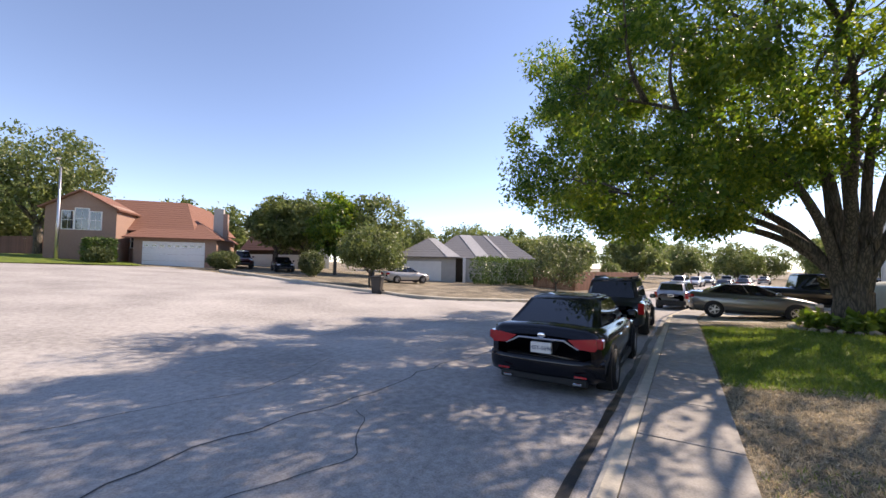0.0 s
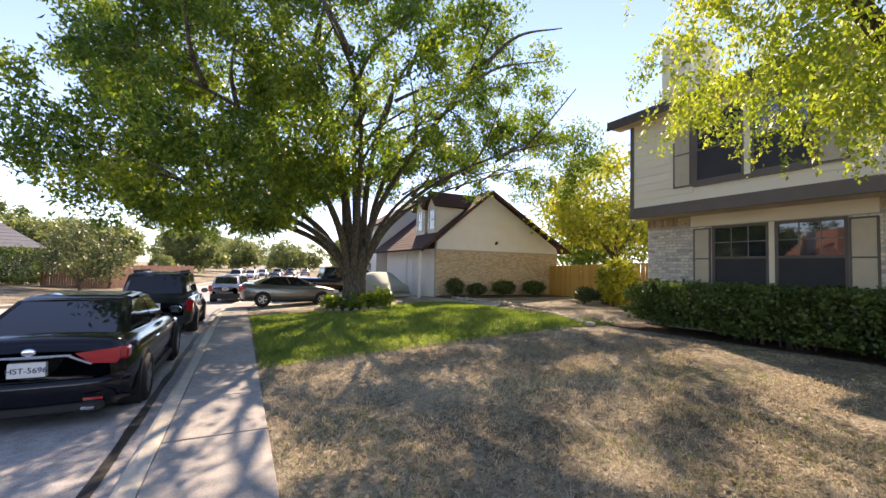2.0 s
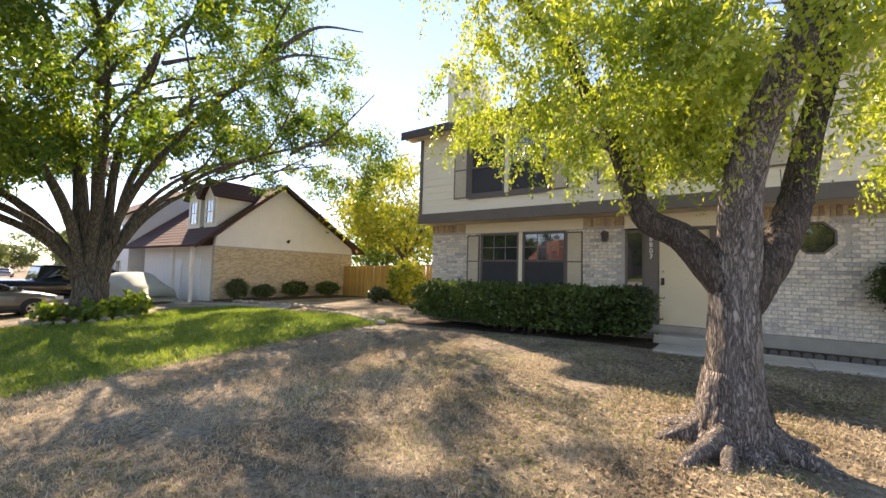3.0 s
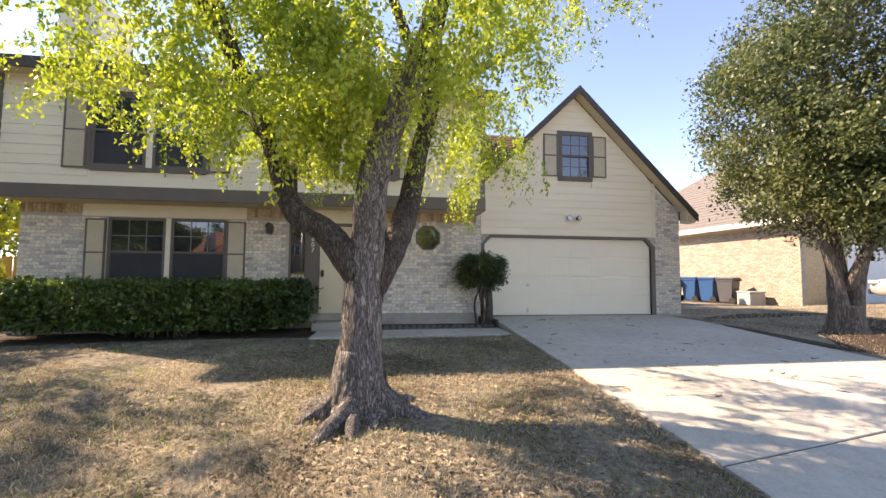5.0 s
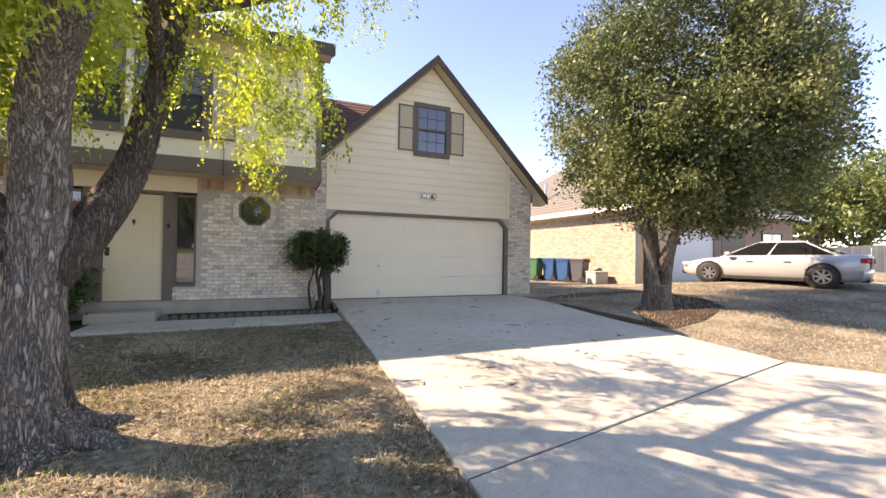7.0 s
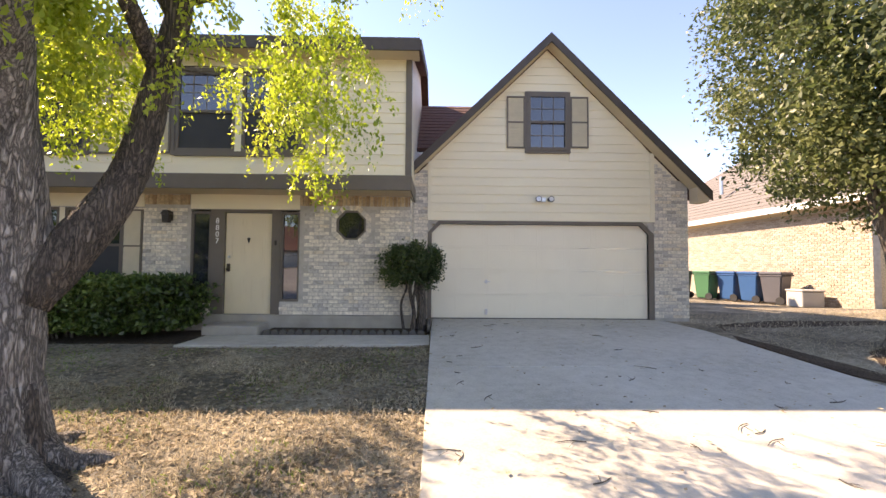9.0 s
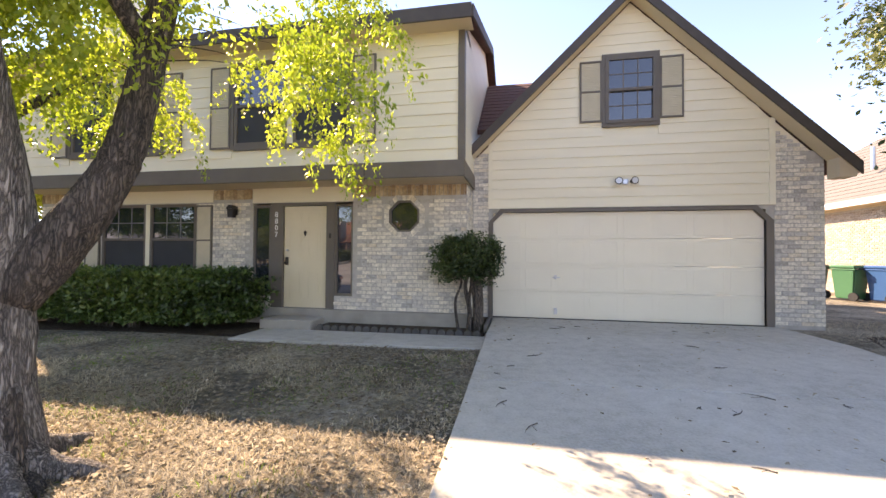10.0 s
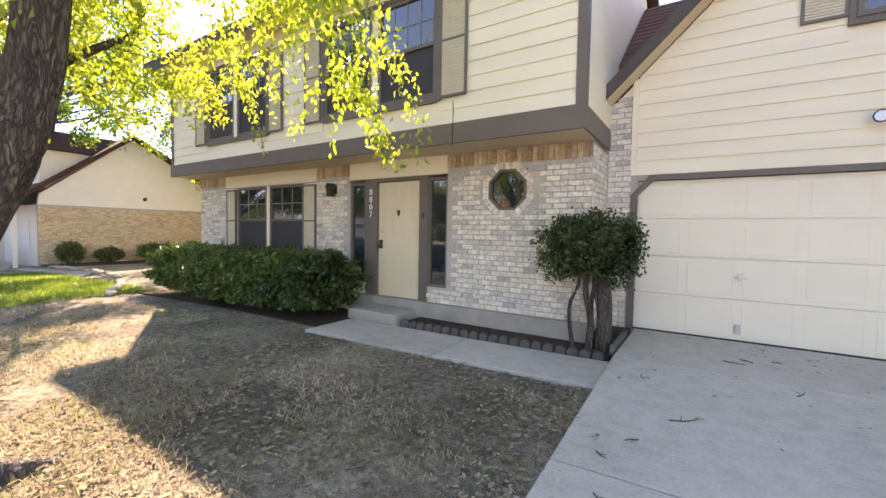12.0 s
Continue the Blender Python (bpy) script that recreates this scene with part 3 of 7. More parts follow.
def sash_window(x0, x1, z0, z1, y, parent, cols=3, rows=2, name="window", lower_grid=True, frame_w=0.06, bar="bar", screen=True):
    """A double-hung sash: brown frame, two sashes, white glazing bars behind the glass."""
    e = thing(name, "", "")
    for k in list(e.keys()):
        del e[k]
    e.parent = parent
    zm = (z0 + z1) / 2
    bm = bmesh.new()
    for a in ((x0, x0 + frame_w, z0, z1), (x1 - frame_w, x1, z0, z1), (x0 + frame_w, x1 - frame_w, z0, z0 + frame_w), (x0 + frame_w, x1 - frame_w, z1 - frame_w, z1), (x0 + frame_w, x1 - frame_w, zm - 0.025, zm + 0.025)):
        add_box(bm, a[0], a[1], y - 0.05, y + 0.04, a[2], a[3])
    part("frame", bm, M["trim"], e)
    if screen:
        box("insect_screen", x0 + frame_w, x1 - frame_w, y - 0.016, y - 0.012, z0 + frame_w, zm - 0.025, M["screen"], e)
    for q0, q1, yy, grid in ((z0 + frame_w, zm - 0.025, y + 0.005, lower_grid), (zm + 0.025, z1 - frame_w, y - 0.02, True)):
        part_x0, part_x1 = x0 + frame_w, x1 - frame_w
        box("pane", part_x0, part_x1, yy, yy + 0.006, q0, q1, M["glass"], e)
        if grid:
            for i in range(1, cols):
                cx = part_x0 + (part_x1 - part_x0) * i / cols
                box("glazing_bar", cx - 0.009, cx + 0.009, yy - 0.008, yy - 0.001, q0, q1, M[bar], e)
            for j in range(1, rows):
                cz = q0 + (q1 - q0) * j / rows
                box("glazing_bar", part_x0, part_x1, yy - 0.0095, yy - 0.0015, cz - 0.009, cz + 0.009, M[bar], e)
    return e


def shutter(x0, x1, z0, z1, y, parent):
    e = new("shutter")
    e.parent = parent
    w, zm = 0.032, (z0 + z1) / 2
    bm = bmesh.new()
    for a in ((x0, x0 + w, z0, z1), (x1 - w, x1, z0, z1), (x0 + w, x1 - w, z0, z0 + w), (x0 + w, x1 - w, z1 - w, z1), (x0 + w, x1 - w, zm - w / 2, zm + w / 2)):
        add_box(bm, a[0], a[1], y - 0.035, y, a[2], a[3])
    part("shutter_frame", bm, M["trim"], e)
    bm = bmesh.new()
    for q0, q1 in ((z0 + w, zm - w / 2), (zm + w / 2, z1 - w)):
        z = q0
        while z < q1 - 0.02:
            add_box(bm, x0 + w, x1 - w, y - 0.028, y - 0.006, z, z + 0.024)
            z += 0.034
        add_box(bm, x0 + w, x1 - w, y - 0.008, y - 0.001, q0, q1)
    part("louvres", bm, M["shutter"], e)
    return e


M["bar"] = plain("glazing_bar", (0.20, 0.19, 0.175), 0.5, vary=0.05)
WL0, WL1, WLz0, WLz1 = -6.42, -3.98, 0.72, 2.24        # ground-floor window pair
DX0, DX1, DZ0, DZ1 = -1.93, -0.98, 0.10, 2.16          # front door
EX0, EX1 = -2.62, -0.42                                # entry recess with its sidelights
OCX, OCZ, OCR = 0.63, 1.92, 0.30

# wall core behind brick and siding, split round the openings
Y0, Y1 = FRONT, FRONT + 0.25
for a in ((-8.12, WL0, -0.3, 2.55), (WL0, WL1, -0.3, WLz0), (WL0, WL1, WLz1, 2.55), (WL1, EX0, -0.3, 2.55), (EX0, EX1, -0.3, 0.08), (EX0, EX1, DZ1 + 0.06, 2.55), (EX1, OCX - OCR, -0.3, 2.55), (OCX - OCR, OCX + OCR, -0.3, OCZ - OCR), (OCX - OCR, OCX + OCR, OCZ + OCR, 2.55), (OCX + OCR, 1.83, -0.3, 2.55)):
    box("wall_panel", a[0], a[1], Y0, Y1, a[2], a[3], M["mortar"], house)
box("side_wall", -8.12, -7.87, Y1, 17.0, -0.9, 5.3, M["siding"], house)
box("side_wall", 1.58, 1.83, Y1, GAR, -0.3, 2.55, M["mortar"], house)
box("back_wall", -8.12, 8.11, 17.0, 17.25, -0.6, 5.3, M["siding"], house)
box("side_wall", 7.86, 8.11, GAR + 0.2, 17.0, -0.4, 2.75, M["mortar"], house)
box("foundation", -8.16, 1.87, FRONT - 0.11, FRONT - 0.002, -0.6, 0.10, M["foundation"], house, 0.01)
box("foundation", -8.16, -8.122, FRONT - 0.05, 17.2, -0.9, 0.10, M["foundation"], house)


def in_oct(x, z, r):
    dx, dz = abs(x - OCX), abs(z - OCZ)
    return dx < r and dz < r and dx + dz < r * 1.4142


front_holes = (lambda x, z: WL0 - 0.02 < x < WL1 + 0.02 and WLz0 < z < WLz1 + 0.4, lambda x, z: EX0 - 0.01 < x < EX1 + 0.01 and z > 0.33, lambda x, z: DX0 - 0.14 < x < DX1 + 0.14, lambda x, z: in_oct(x, z, OCR + 0.10))
brick_wall(-8.12, 1.83, 0.10, 2.30, FRONT, M["brick"], house, front_holes, lambda x, z: x > EX1 and z < 2.3)
brick_wall(FRONT + 0.02, GAR, 0.10, 2.52, 1.83, M["brick"], house, (), None, (1, 0), seed=5)
for a, b in ((-8.12, -6.95), (-3.55, EX0 - 0.02), (EX1, 1.83)):
    soldier_row(a, b, 2.31, 2.52, FRONT, house)
box("lintel_board", WL0 - 0.5, WL1 + 0.42, FRONT - 0.02, FRONT - 0.001, 2.26, 2.53, M["siding"], house)
box("lintel_board", EX0 - 0.0, EX1 + 0.0, FRONT - 0.02, FRONT - 0.001, 2.23, 2.53, M["siding"], house)

# ground-floor windows, shutters and mullion
xm = (WL0 + WL1) / 2
sash_window(WL0, xm - 0.05, WLz0, WLz1, FRONT + 0.05, house, 3, 2, lower_grid=False)
sash_window(xm + 0.05, WL1, WLz0, WLz1, FRONT + 0.05, house, 3, 2, lower_grid=False)
box("mullion", xm - 0.05, xm + 0.05, FRONT - 0.01, FRONT + 0.08, WLz0, WLz1, M["siding"], house)
shutter(WL0 - 0.42, WL0 - 0.02, WLz0, WLz1 - 0.04, FRONT - 0.016, house)
shutter(WL1 + 0.02, WL1 + 0.42, WLz0, WLz1 - 0.04, FRONT - 0.016, house)

# entry: sidelights, posts, door
def sidelight(x0, x1, z0, z1):
    e = new("sidelight_window")
    e.parent = house
    bm = bmesh.new()
    for a in ((x0, x0 + 0.04, z0, z1), (x1 - 0.04, x1, z0, z1), (x0 + 0.04, x1 - 0.04, z0, z0 + 0.05), (x0 + 0.04, x1 - 0.04, z1 - 0.05, z1)):
        add_box(bm, a[0], a[1], FRONT + 0.02, FRONT + 0.10, a[2], a[3])
    part("frame", bm, M["trim"], e)
    box("pane", x0 + 0.04, x1 - 0.04, FRONT + 0.06, FRONT + 0.066, z0 + 0.05, z1 - 0.05, M["glass"], e)
    return e


sidelight(EX0, -2.22, 0.30, 2.18)
sidelight(-0.80, EX1, 0.36, 2.18)
for a, b in ((-2.22, DX0), (DX1, -0.80)):
    box("door_post", a, b, FRONT - 0.01, FRONT + 0.12, 0.08, 2.22, M["trim"], house, 0.006)
box("door_head", DX0, DX1, FRONT - 0.005, FRONT + 0.12, DZ1, 2.22, M["trim"], house)
box("threshold", DX0 - 0.1, DX1 + 0.1, FRONT - 0.12, FRONT + 0.1, 0.0, 0.105, M["foundation"], house)
for x0, x1 in ((EX0, -2.22), (-0.80, EX1)):
    box("sill", x0, x1, FRONT + 0.0, FRONT + 0.12, 0.08, 0.36 if x0 > -1 else 0.30, M["mortar"], house)
door = new("front_door")
door.parent = house
bm = bmesh.new()
add_box(bm, DX0 + 0.01, DX1 - 0.01, FRONT + 0.04, FRONT + 0.085, DZ0 + 0.01, DZ1 - 0.01)
part("door_leaf", bm, M["door"], door)
dw = DX1 - DX0
for r0, r1 in ((0.16, 0.80), (0.98, 1.62), (1.72, 1.96)):
    for c0, c1 in ((0.13, 0.43), (0.57, 0.87)):
        bm = bmesh.new()
        xa, xb, za, zb = DX0 + dw * c0, DX0 + dw * c1, DZ0 + r0, DZ0 + r1
        for a in ((xa, xb, za, za + 0.02), (xa, xb, zb - 0.02, zb), (xa, xa + 0.02, za + 0.02, zb - 0.02), (xb - 0.02, xb, za + 0.02, zb - 0.02)):
            add_box(bm, a[0], a[1], FRONT + 0.034, FRONT + 0.0395, a[2], a[3])
        add_box(bm, xa + 0.05, xb - 0.05, FRONT + 0.032, FRONT + 0.0395, za + 0.05, zb - 0.05)
        part("door_panel", bm, M["door"], door)
box("lock_plate", DX0 + 0.05, DX0 + 0.11, FRONT + 0.0, FRONT + 0.04, DZ0 + 0.86, DZ0 + 1.02, M["bronze"], door, 0.008)
bm = bmesh.new()
bmesh.ops.create_uvsphere(bm, u_segments=12, v_segments=8, radius=0.033, matrix=pose(DX0 + 0.08, FRONT - 0.02, DZ0 + 0.91))
part("door_knob", bm, M["bronze"], door, smooth=True)
bm = bmesh.new()
bmesh.ops.create_uvsphere(bm, u_segments=12, v_segments=8, radius=0.026, matrix=pose(DX0 + 0.08, FRONT + 0.03, DZ0 + 1.16))
part("deadbolt", bm, M["metal"], door, smooth=True)
prism("door_knocker", [(-0.02, 0.0), (0.0, -0.06), (0.02, 0.0), (0.028, 0.03), (0.0, 0.06), (-0.028, 0.03)], FRONT + 0.015, FRONT + 0.04, M["bronze"], door).location = ((DX0 + DX1) / 2, 0, DZ0 + 1.5)

# octagon window with its ring of bricks
def octagon(r, n=8):
    return [(OCX + r / math.cos(math.pi / 8) * math.cos(math.pi / 8 + k * math.pi / 4), OCZ + r / math.cos(math.pi / 8) * math.sin(math.pi / 8 + k * math.pi / 4)) for k in range(n)]


oct_win = new("octagon_window")
oct_win.parent = house
a8, b8 = octagon(OCR), octagon(OCR - 0.035)
bm = bmesh.new()
rings = [[bm.verts.new((x, y, z)) for x, z in ring] for ring, y in ((a8, FRONT - 0.03), (b8, FRONT - 0.03), (b8, FRONT + 0.08), (a8, FRONT + 0.08))]
for i in range(4):
    for k in range(8):
        bm.faces.new((rings[i][k], rings[i][(k + 1) % 8], rings[(i + 1) % 4][(k + 1) % 8], rings[(i + 1) % 4][k]))
part("frame", bm, M["trim"], oct_win)
prism("pane", b8, FRONT + 0.03, FRONT + 0.036, M["glass"], oct_win)
c8 = octagon(OCR + 0.10)
for k in range(8):
    for h in range(3):
        t0, t1 = h / 3 + 0.02, (h + 1) / 3 - 0.02
        p, q, r, s = Vector(a8[k]), Vector(a8[(k + 1) % 8]), Vector(c8[k]), Vector(c8[(k + 1) % 8])
        prism("ring_brick", [tuple(p.lerp(q, t0)), tuple(p.lerp(q, t1)), tuple(r.lerp(s, t1)), tuple(r.lerp(s, t0))], FRONT - 0.02, FRONT + 0.02, M["brick"], oct_win)

# upper storey
UZ0, UZ1 = 2.53, 5.15
UX0, UX1 = -8.12, 1.86
up_win = [(-6.40, -4.20, 3.20, 4.72), (-2.55, -0.20, 3.22, 4.74)]
bm = bmesh.new()
add_box(bm, UX0, UX1, OVER, 10.0, UZ0 + 0.02, 3.2)
add_box(bm, UX0, UX1, OVER, 10.0, 4.75, UZ1 + 0.1)
for a, b in ((UX0, up_win[0][0]), (up_win[0][1], up_win[1][0]), (up_win[1][1], UX1)):
    add_box(bm, a, b, OVER, 10.0, 3.2, 4.75)
part("upper_wall", bm, M["siding"], house)
box("upper_side_wall", UX1 - 0.2, UX1, 10.0, 17.0, UZ0 + 0.02, UZ1, M["siding"], house)
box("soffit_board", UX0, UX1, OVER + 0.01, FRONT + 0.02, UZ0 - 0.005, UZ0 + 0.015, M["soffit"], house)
box("band_board", UX0 - 0.03, UX1 + 0.03, OVER - 0.05, OVER - 0.004, UZ0 - 0.01, UZ0 + 0.27, M["trim"], house, 0.005)
box("band_board", UX1 + 0.002, UX1 + 0.03, OVER - 0.004, GAR - 0.1, UZ0 - 0.01, UZ0 + 0.27, M["trim"], house)
lap_siding(UX0 + 0.09, UX1 - 0.09, UZ0 + 0.27, UZ1, OVER, house, None, [(a - 0.05, b + 0.05, c - 0.05, d + 0.05) for a, b, c, d in up_win])
for a, b in ((UX0 - 0.02, UX0 + 0.09), (UX1 - 0.09, UX1 + 0.02)):
    box("corner_board", a, b, OVER - 0.035, OVER + 0.12, UZ0 + 0.27, UZ1, M["trim"], house)
for a, b, c, d in up_win:
    m = (a + b) / 2
    sash_window(a, m - 0.06, c, d, OVER + 0.02, house, 4, 2, lower_grid=False)
    sash_window(m + 0.06, b, c, d, OVER + 0.02, house, 4, 2, lower_grid=False)
    box("mullion", m - 0.06, m + 0.06, OVER - 0.03, OVER + 0.05, c, d, M["siding"], house)
    bm = bmesh.new()
    for q in ((a - 0.07, a, c - 0.07, d + 0.07), (b, b + 0.07, c - 0.07, d + 0.07), (a, b, c - 0.09, c), (a, b, d, d + 0.07)):
        add_box(bm, q[0], q[1], OVER - 0.045, OVER - 0.002, q[2], q[3])
    part("window_trim", bm, M["trim"], house)
    shutter(a - 0.50, a - 0.07, c - 0.05, d, OVER - 0.026, house)
    shutter(b + 0.07, b + 0.50, c - 0.05, d, OVER - 0.026, house)


# roofs
def roof_plane(name, quad, mat, parent, thick=0.12, label="", lines=0):
    """A sloping roof plane with thickness, in courses of shingles when lines are given."""
    q = [Vector(p) for p in quad]   # eave a, eave b, ridge b, ridge a
    nrm = (q[1] - q[0]).cross(q[3] - q[0]).normalized()
    if nrm.z < 0:
        nrm = -nrm
    bm = bmesh.new()
    n = max(1, lines)
    lip = nrm * (0.014 if lines else 0)
    left, right = [], []
    for k in range(n):
        for t, l in ((k / n, lip), ((k + 1) / n, lip * 0)):
            left.append(bm.verts.new(q[0].lerp(q[3], t) + l))
            right.append(bm.verts.new(q[1].lerp(q[2], t) + l))
    for i in range(len(left) - 1):
        bm.faces.new((left[i], right[i], right[i + 1], left[i + 1]))
    lo = [bm.verts.new(p - nrm * thick) for p in q]
    bm.faces.new(lo[::-1])
    bm.faces.new((left[0], lo[0], lo[1], right[0]))
    bm.faces.new((right[-1], lo[2], lo[3], left[-1]))
    bm.faces.new([lo[0]] + left + [lo[3]])
    bm.faces.new([lo[2]] + right[::-1] + [lo[1]])
    return part(name, bm, mat, parent, label)


RY, RZ = 13.1, 6.75            # main ridge
EY, EZ = 8.62, 5.18            # front eave
roof_plane("roof", [(-8.55, EY, EZ), (2.04, EY, EZ), (2.04, RY, RZ), (-8.55, RY, RZ)], M["roof"], house, 0.1, lines=30)
roof_plane("roof", [(-8.55, 17.6, EZ), (2.04, 17.6, EZ), (2.04, RY, RZ), (-8.55, RY, RZ)], M["roof"], house, 0.1, lines=30)
box("fascia", -8.55, 2.04, EY - 0.035, EY - 0.002, EZ - 0.20, EZ + 0.03, M["roof_edge"], house)
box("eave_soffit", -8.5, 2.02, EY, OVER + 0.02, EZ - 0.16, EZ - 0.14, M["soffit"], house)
for xx in (-8.58, 2.042):
    prism("rake_board", [(EY, EZ + 0.02), (RY, RZ + 0.02), (17.6, EZ + 0.02), (17.6, EZ - 0.18), (RY, RZ - 0.18), (EY, EZ - 0.18)], xx, xx + 0.03, M["roof_edge"], house, axis="x")
for xx in (-8.12, UX1 - 0.2):
    prism("gable_wall", [(OVER, 5.14), (17.0, 5.14), (RY, RZ - 0.12)], xx, xx + 0.2, M["siding"], house, axis="x")
chimney = box("chimney", -9.1, -8.13, 11.7, 13.2, -0.6, 8.45, M["siding"], house, 0.01)
box("chimney_cap", -9.0, -8.25, 11.8, 13.1, 8.45, 8.55, M["metal"], house)

# garage wing
GX0, GX1, GZ0, GZ1 = 2.26, 7.19, -0.08, 2.06
APX, APZ = 4.89, 6.30
ERX, ERZ = 8.44, 2.78
SL_R = (APZ - ERZ) / (ERX - APX)
gl_x, gl_z = 1.84, 3.34
SL_L = (APZ - gl_z) / (APX - gl_x)
for a in ((1.83, GX0, -0.3, 3.2), (GX1, 8.11, -0.3, 3.1), (GX0, GX1, GZ1, 3.2)):
    box("garage_wall", a[0], a[1], GAR, GAR + 0.2, a[2], a[3], M["mortar"], house)
prism("gable_wall", [(1.88, 3.16), (8.05, 2.95), (4.89, 6.12)], GAR + 0.004, GAR + 0.2, M["siding"], house)
brick_wall(1.85, GX0 - 0.09, -0.08, 3.32, GAR, M["brick"], house, (lambda x, z: z > 3.3 + (x - 1.8) * SL_L - 0.12,), None, seed=8)
brick_wall(GX1 + 0.14, 8.11, -0.04, 3.75, GAR, M["brick"], house, (lambda x, z: z > ERZ + (ERX - x) * SL_R - 0.25,), None, seed=9)
brick_wall(GAR + 0.0, 15.0, -0.04, 2.7, 8.11, M["brick"], house, (), None, (1, 0), seed=10)


def under_gable(z):
    lo = max(GX0 - 0.02, APX - (APZ - 0.2 - z) / SL_L)
    hi = min(7.24, APX + (APZ - 0.2 - z) / SL_R)
    return (lo, hi)


GW = (4.43, 5.34, 3.76, 5.05)
lap_siding(0, 0, 2.14, 6.15, GAR - 0.004, house, under_gable, [(GW[0] - 0.05, GW[1] + 0.05, GW[2] - 0.05, GW[3] + 0.05)], None, pitch=0.198)
bm = bmesh.new()
for q in ((GW[0] - 0.065, GW[0], GW[2] - 0.065, GW[3] + 0.065), (GW[1], GW[1] + 0.065, GW[2] - 0.065, GW[3] + 0.065), (GW[0], GW[1], GW[2] - 0.07, GW[2]), (GW[0], GW[1], GW[3], GW[3] + 0.065)):
    add_box(bm, q[0], q[1], GAR - 0.06, GAR - 0.005, q[2], q[3])
part("window_trim", bm, M["trim"], house)
sash_window(GW[0], GW[1], GW[2], GW[3], GAR - 0.03, house, 3, 2, bar="trim", screen=False)
shutter(3.95, GW[0] - 0.07, 3.80, 5.0, GAR - 0.03, house)
shutter(GW[1] + 0.07, 5.82, 3.82, 5.0, GAR - 0.03, house)
box("corner_board", 7.24, 7.34, GAR - 0.035, GAR - 0.002, 2.14, 3.72, M["siding"], house)
box("corner_board", GX0 - 0.1, GX0 - 0.02, GAR - 0.035, GAR - 0.002, 2.14, 3.5, M["siding"], house)
# garage door in four sections with its brown surround and cut corners
ch = 0.20
bm = bmesh.new()
add_box(bm, GX0 - 0.09, GX0, GAR - 0.03, GAR + 0.12, GZ0, GZ1 - ch)
add_box(bm, GX1, GX1 + 0.12, GAR - 0.03, GAR + 0.12, GZ0, GZ1 - ch)
add_box(bm, GX0 + ch, GX1 - ch, GAR - 0.03, GAR + 0.12, GZ1, GZ1 + 0.07)
part("garage_surround", bm, M["trim"], house)
prism("garage_surround", [(GX0 - 0.09, GZ1 - ch), (GX0, GZ1 - ch), (GX0 + ch, GZ1), (GX0 + ch, GZ1 + 0.07), (GX0 + ch - 0.05, GZ1 + 0.07)], GAR - 0.03, GAR + 0.12, M["trim"], house)
prism("garage_surround", [(GX1 + 0.12, GZ1 - ch), (GX1, GZ1 - ch), (GX1 - ch, GZ1), (GX1 - ch, GZ1 + 0.07), (GX1 - ch + 0.05, GZ1 + 0.07)], GAR - 0.03, GAR + 0.12, M["trim"], house)
gdoor = new("garage_door")
gdoor.parent = house
for k in range(4):
    za, zb = GZ0 + 0.02 + k * 0.53, GZ0 + 0.02 + (k + 1) * 0.53 - 0.006
    bm = bmesh.new()
    cols, w = 8, (GX1 - GX0 + 0.04) / 8
    lo_v = [bm.verts.new((GX0 - 0.02 + c * w, GAR + 0.055, za)) for c in range(cols + 1)]
    hi_v = [bm.verts.new((GX0 - 0.02 + c * w, GAR + 0.055, zb)) for c in range(cols + 1)]
    cells = [bm.faces.new((lo_v[c], lo_v[c + 1], hi_v[c + 1], hi_v[c])) for c in range(cols)]
    rim = bm.edges[:]
    bmesh.ops.recalc_face_normals(bm, faces=bm.faces)
    bmesh.ops.inset_individual(bm, faces=cells, thickness=0.07, depth=0.0)
    bmesh.ops.inset_individual(bm, faces=cells, thickness=0.010, depth=-0.003)
    bmesh.ops.inset_individual(bm, faces=cells, thickness=0.03, depth=0.002)
    edge_e = [e for e in bm.edges if e.is_boundary]
    r = bmesh.ops.extrude_edge_only(bm, edges=edge_e)
    for v in r["geom"]:
        if isinstance(v, bmesh.types.BMVert):
            v.co.y += 0.035
    part("door_section", bm, M["garage"], gdoor)
box("lock_handle", 3.48, 3.52, GAR + 0.0, GAR + 0.05, 0.72, 0.80, M["metal"], gdoor, 0.006)
box("lock_handle", 3.44, 3.58, GAR - 0.01, GAR + 0.02, 0.745, 0.765, M["metal"], gdoor, 0.006)
box("pull_handle", 3.47, 3.53, GAR + 0.02, GAR + 0.05, 0.02, 0.14, M["metal"], gdoor, 0.006)
box("bottom_seal", GX0, GX1, GAR + 0.05, GAR + 0.095, GZ0 - 0.005, GZ0 + 0.018, M["black"], gdoor)
roof_plane("roof", [(1.88, 11.0, 3.9), (5.2, 11.0, 3.9), (5.2, 13.7, 6.0), (1.88, 13.7, 6.0)], M["roof"], house, 0.1, lines=14)
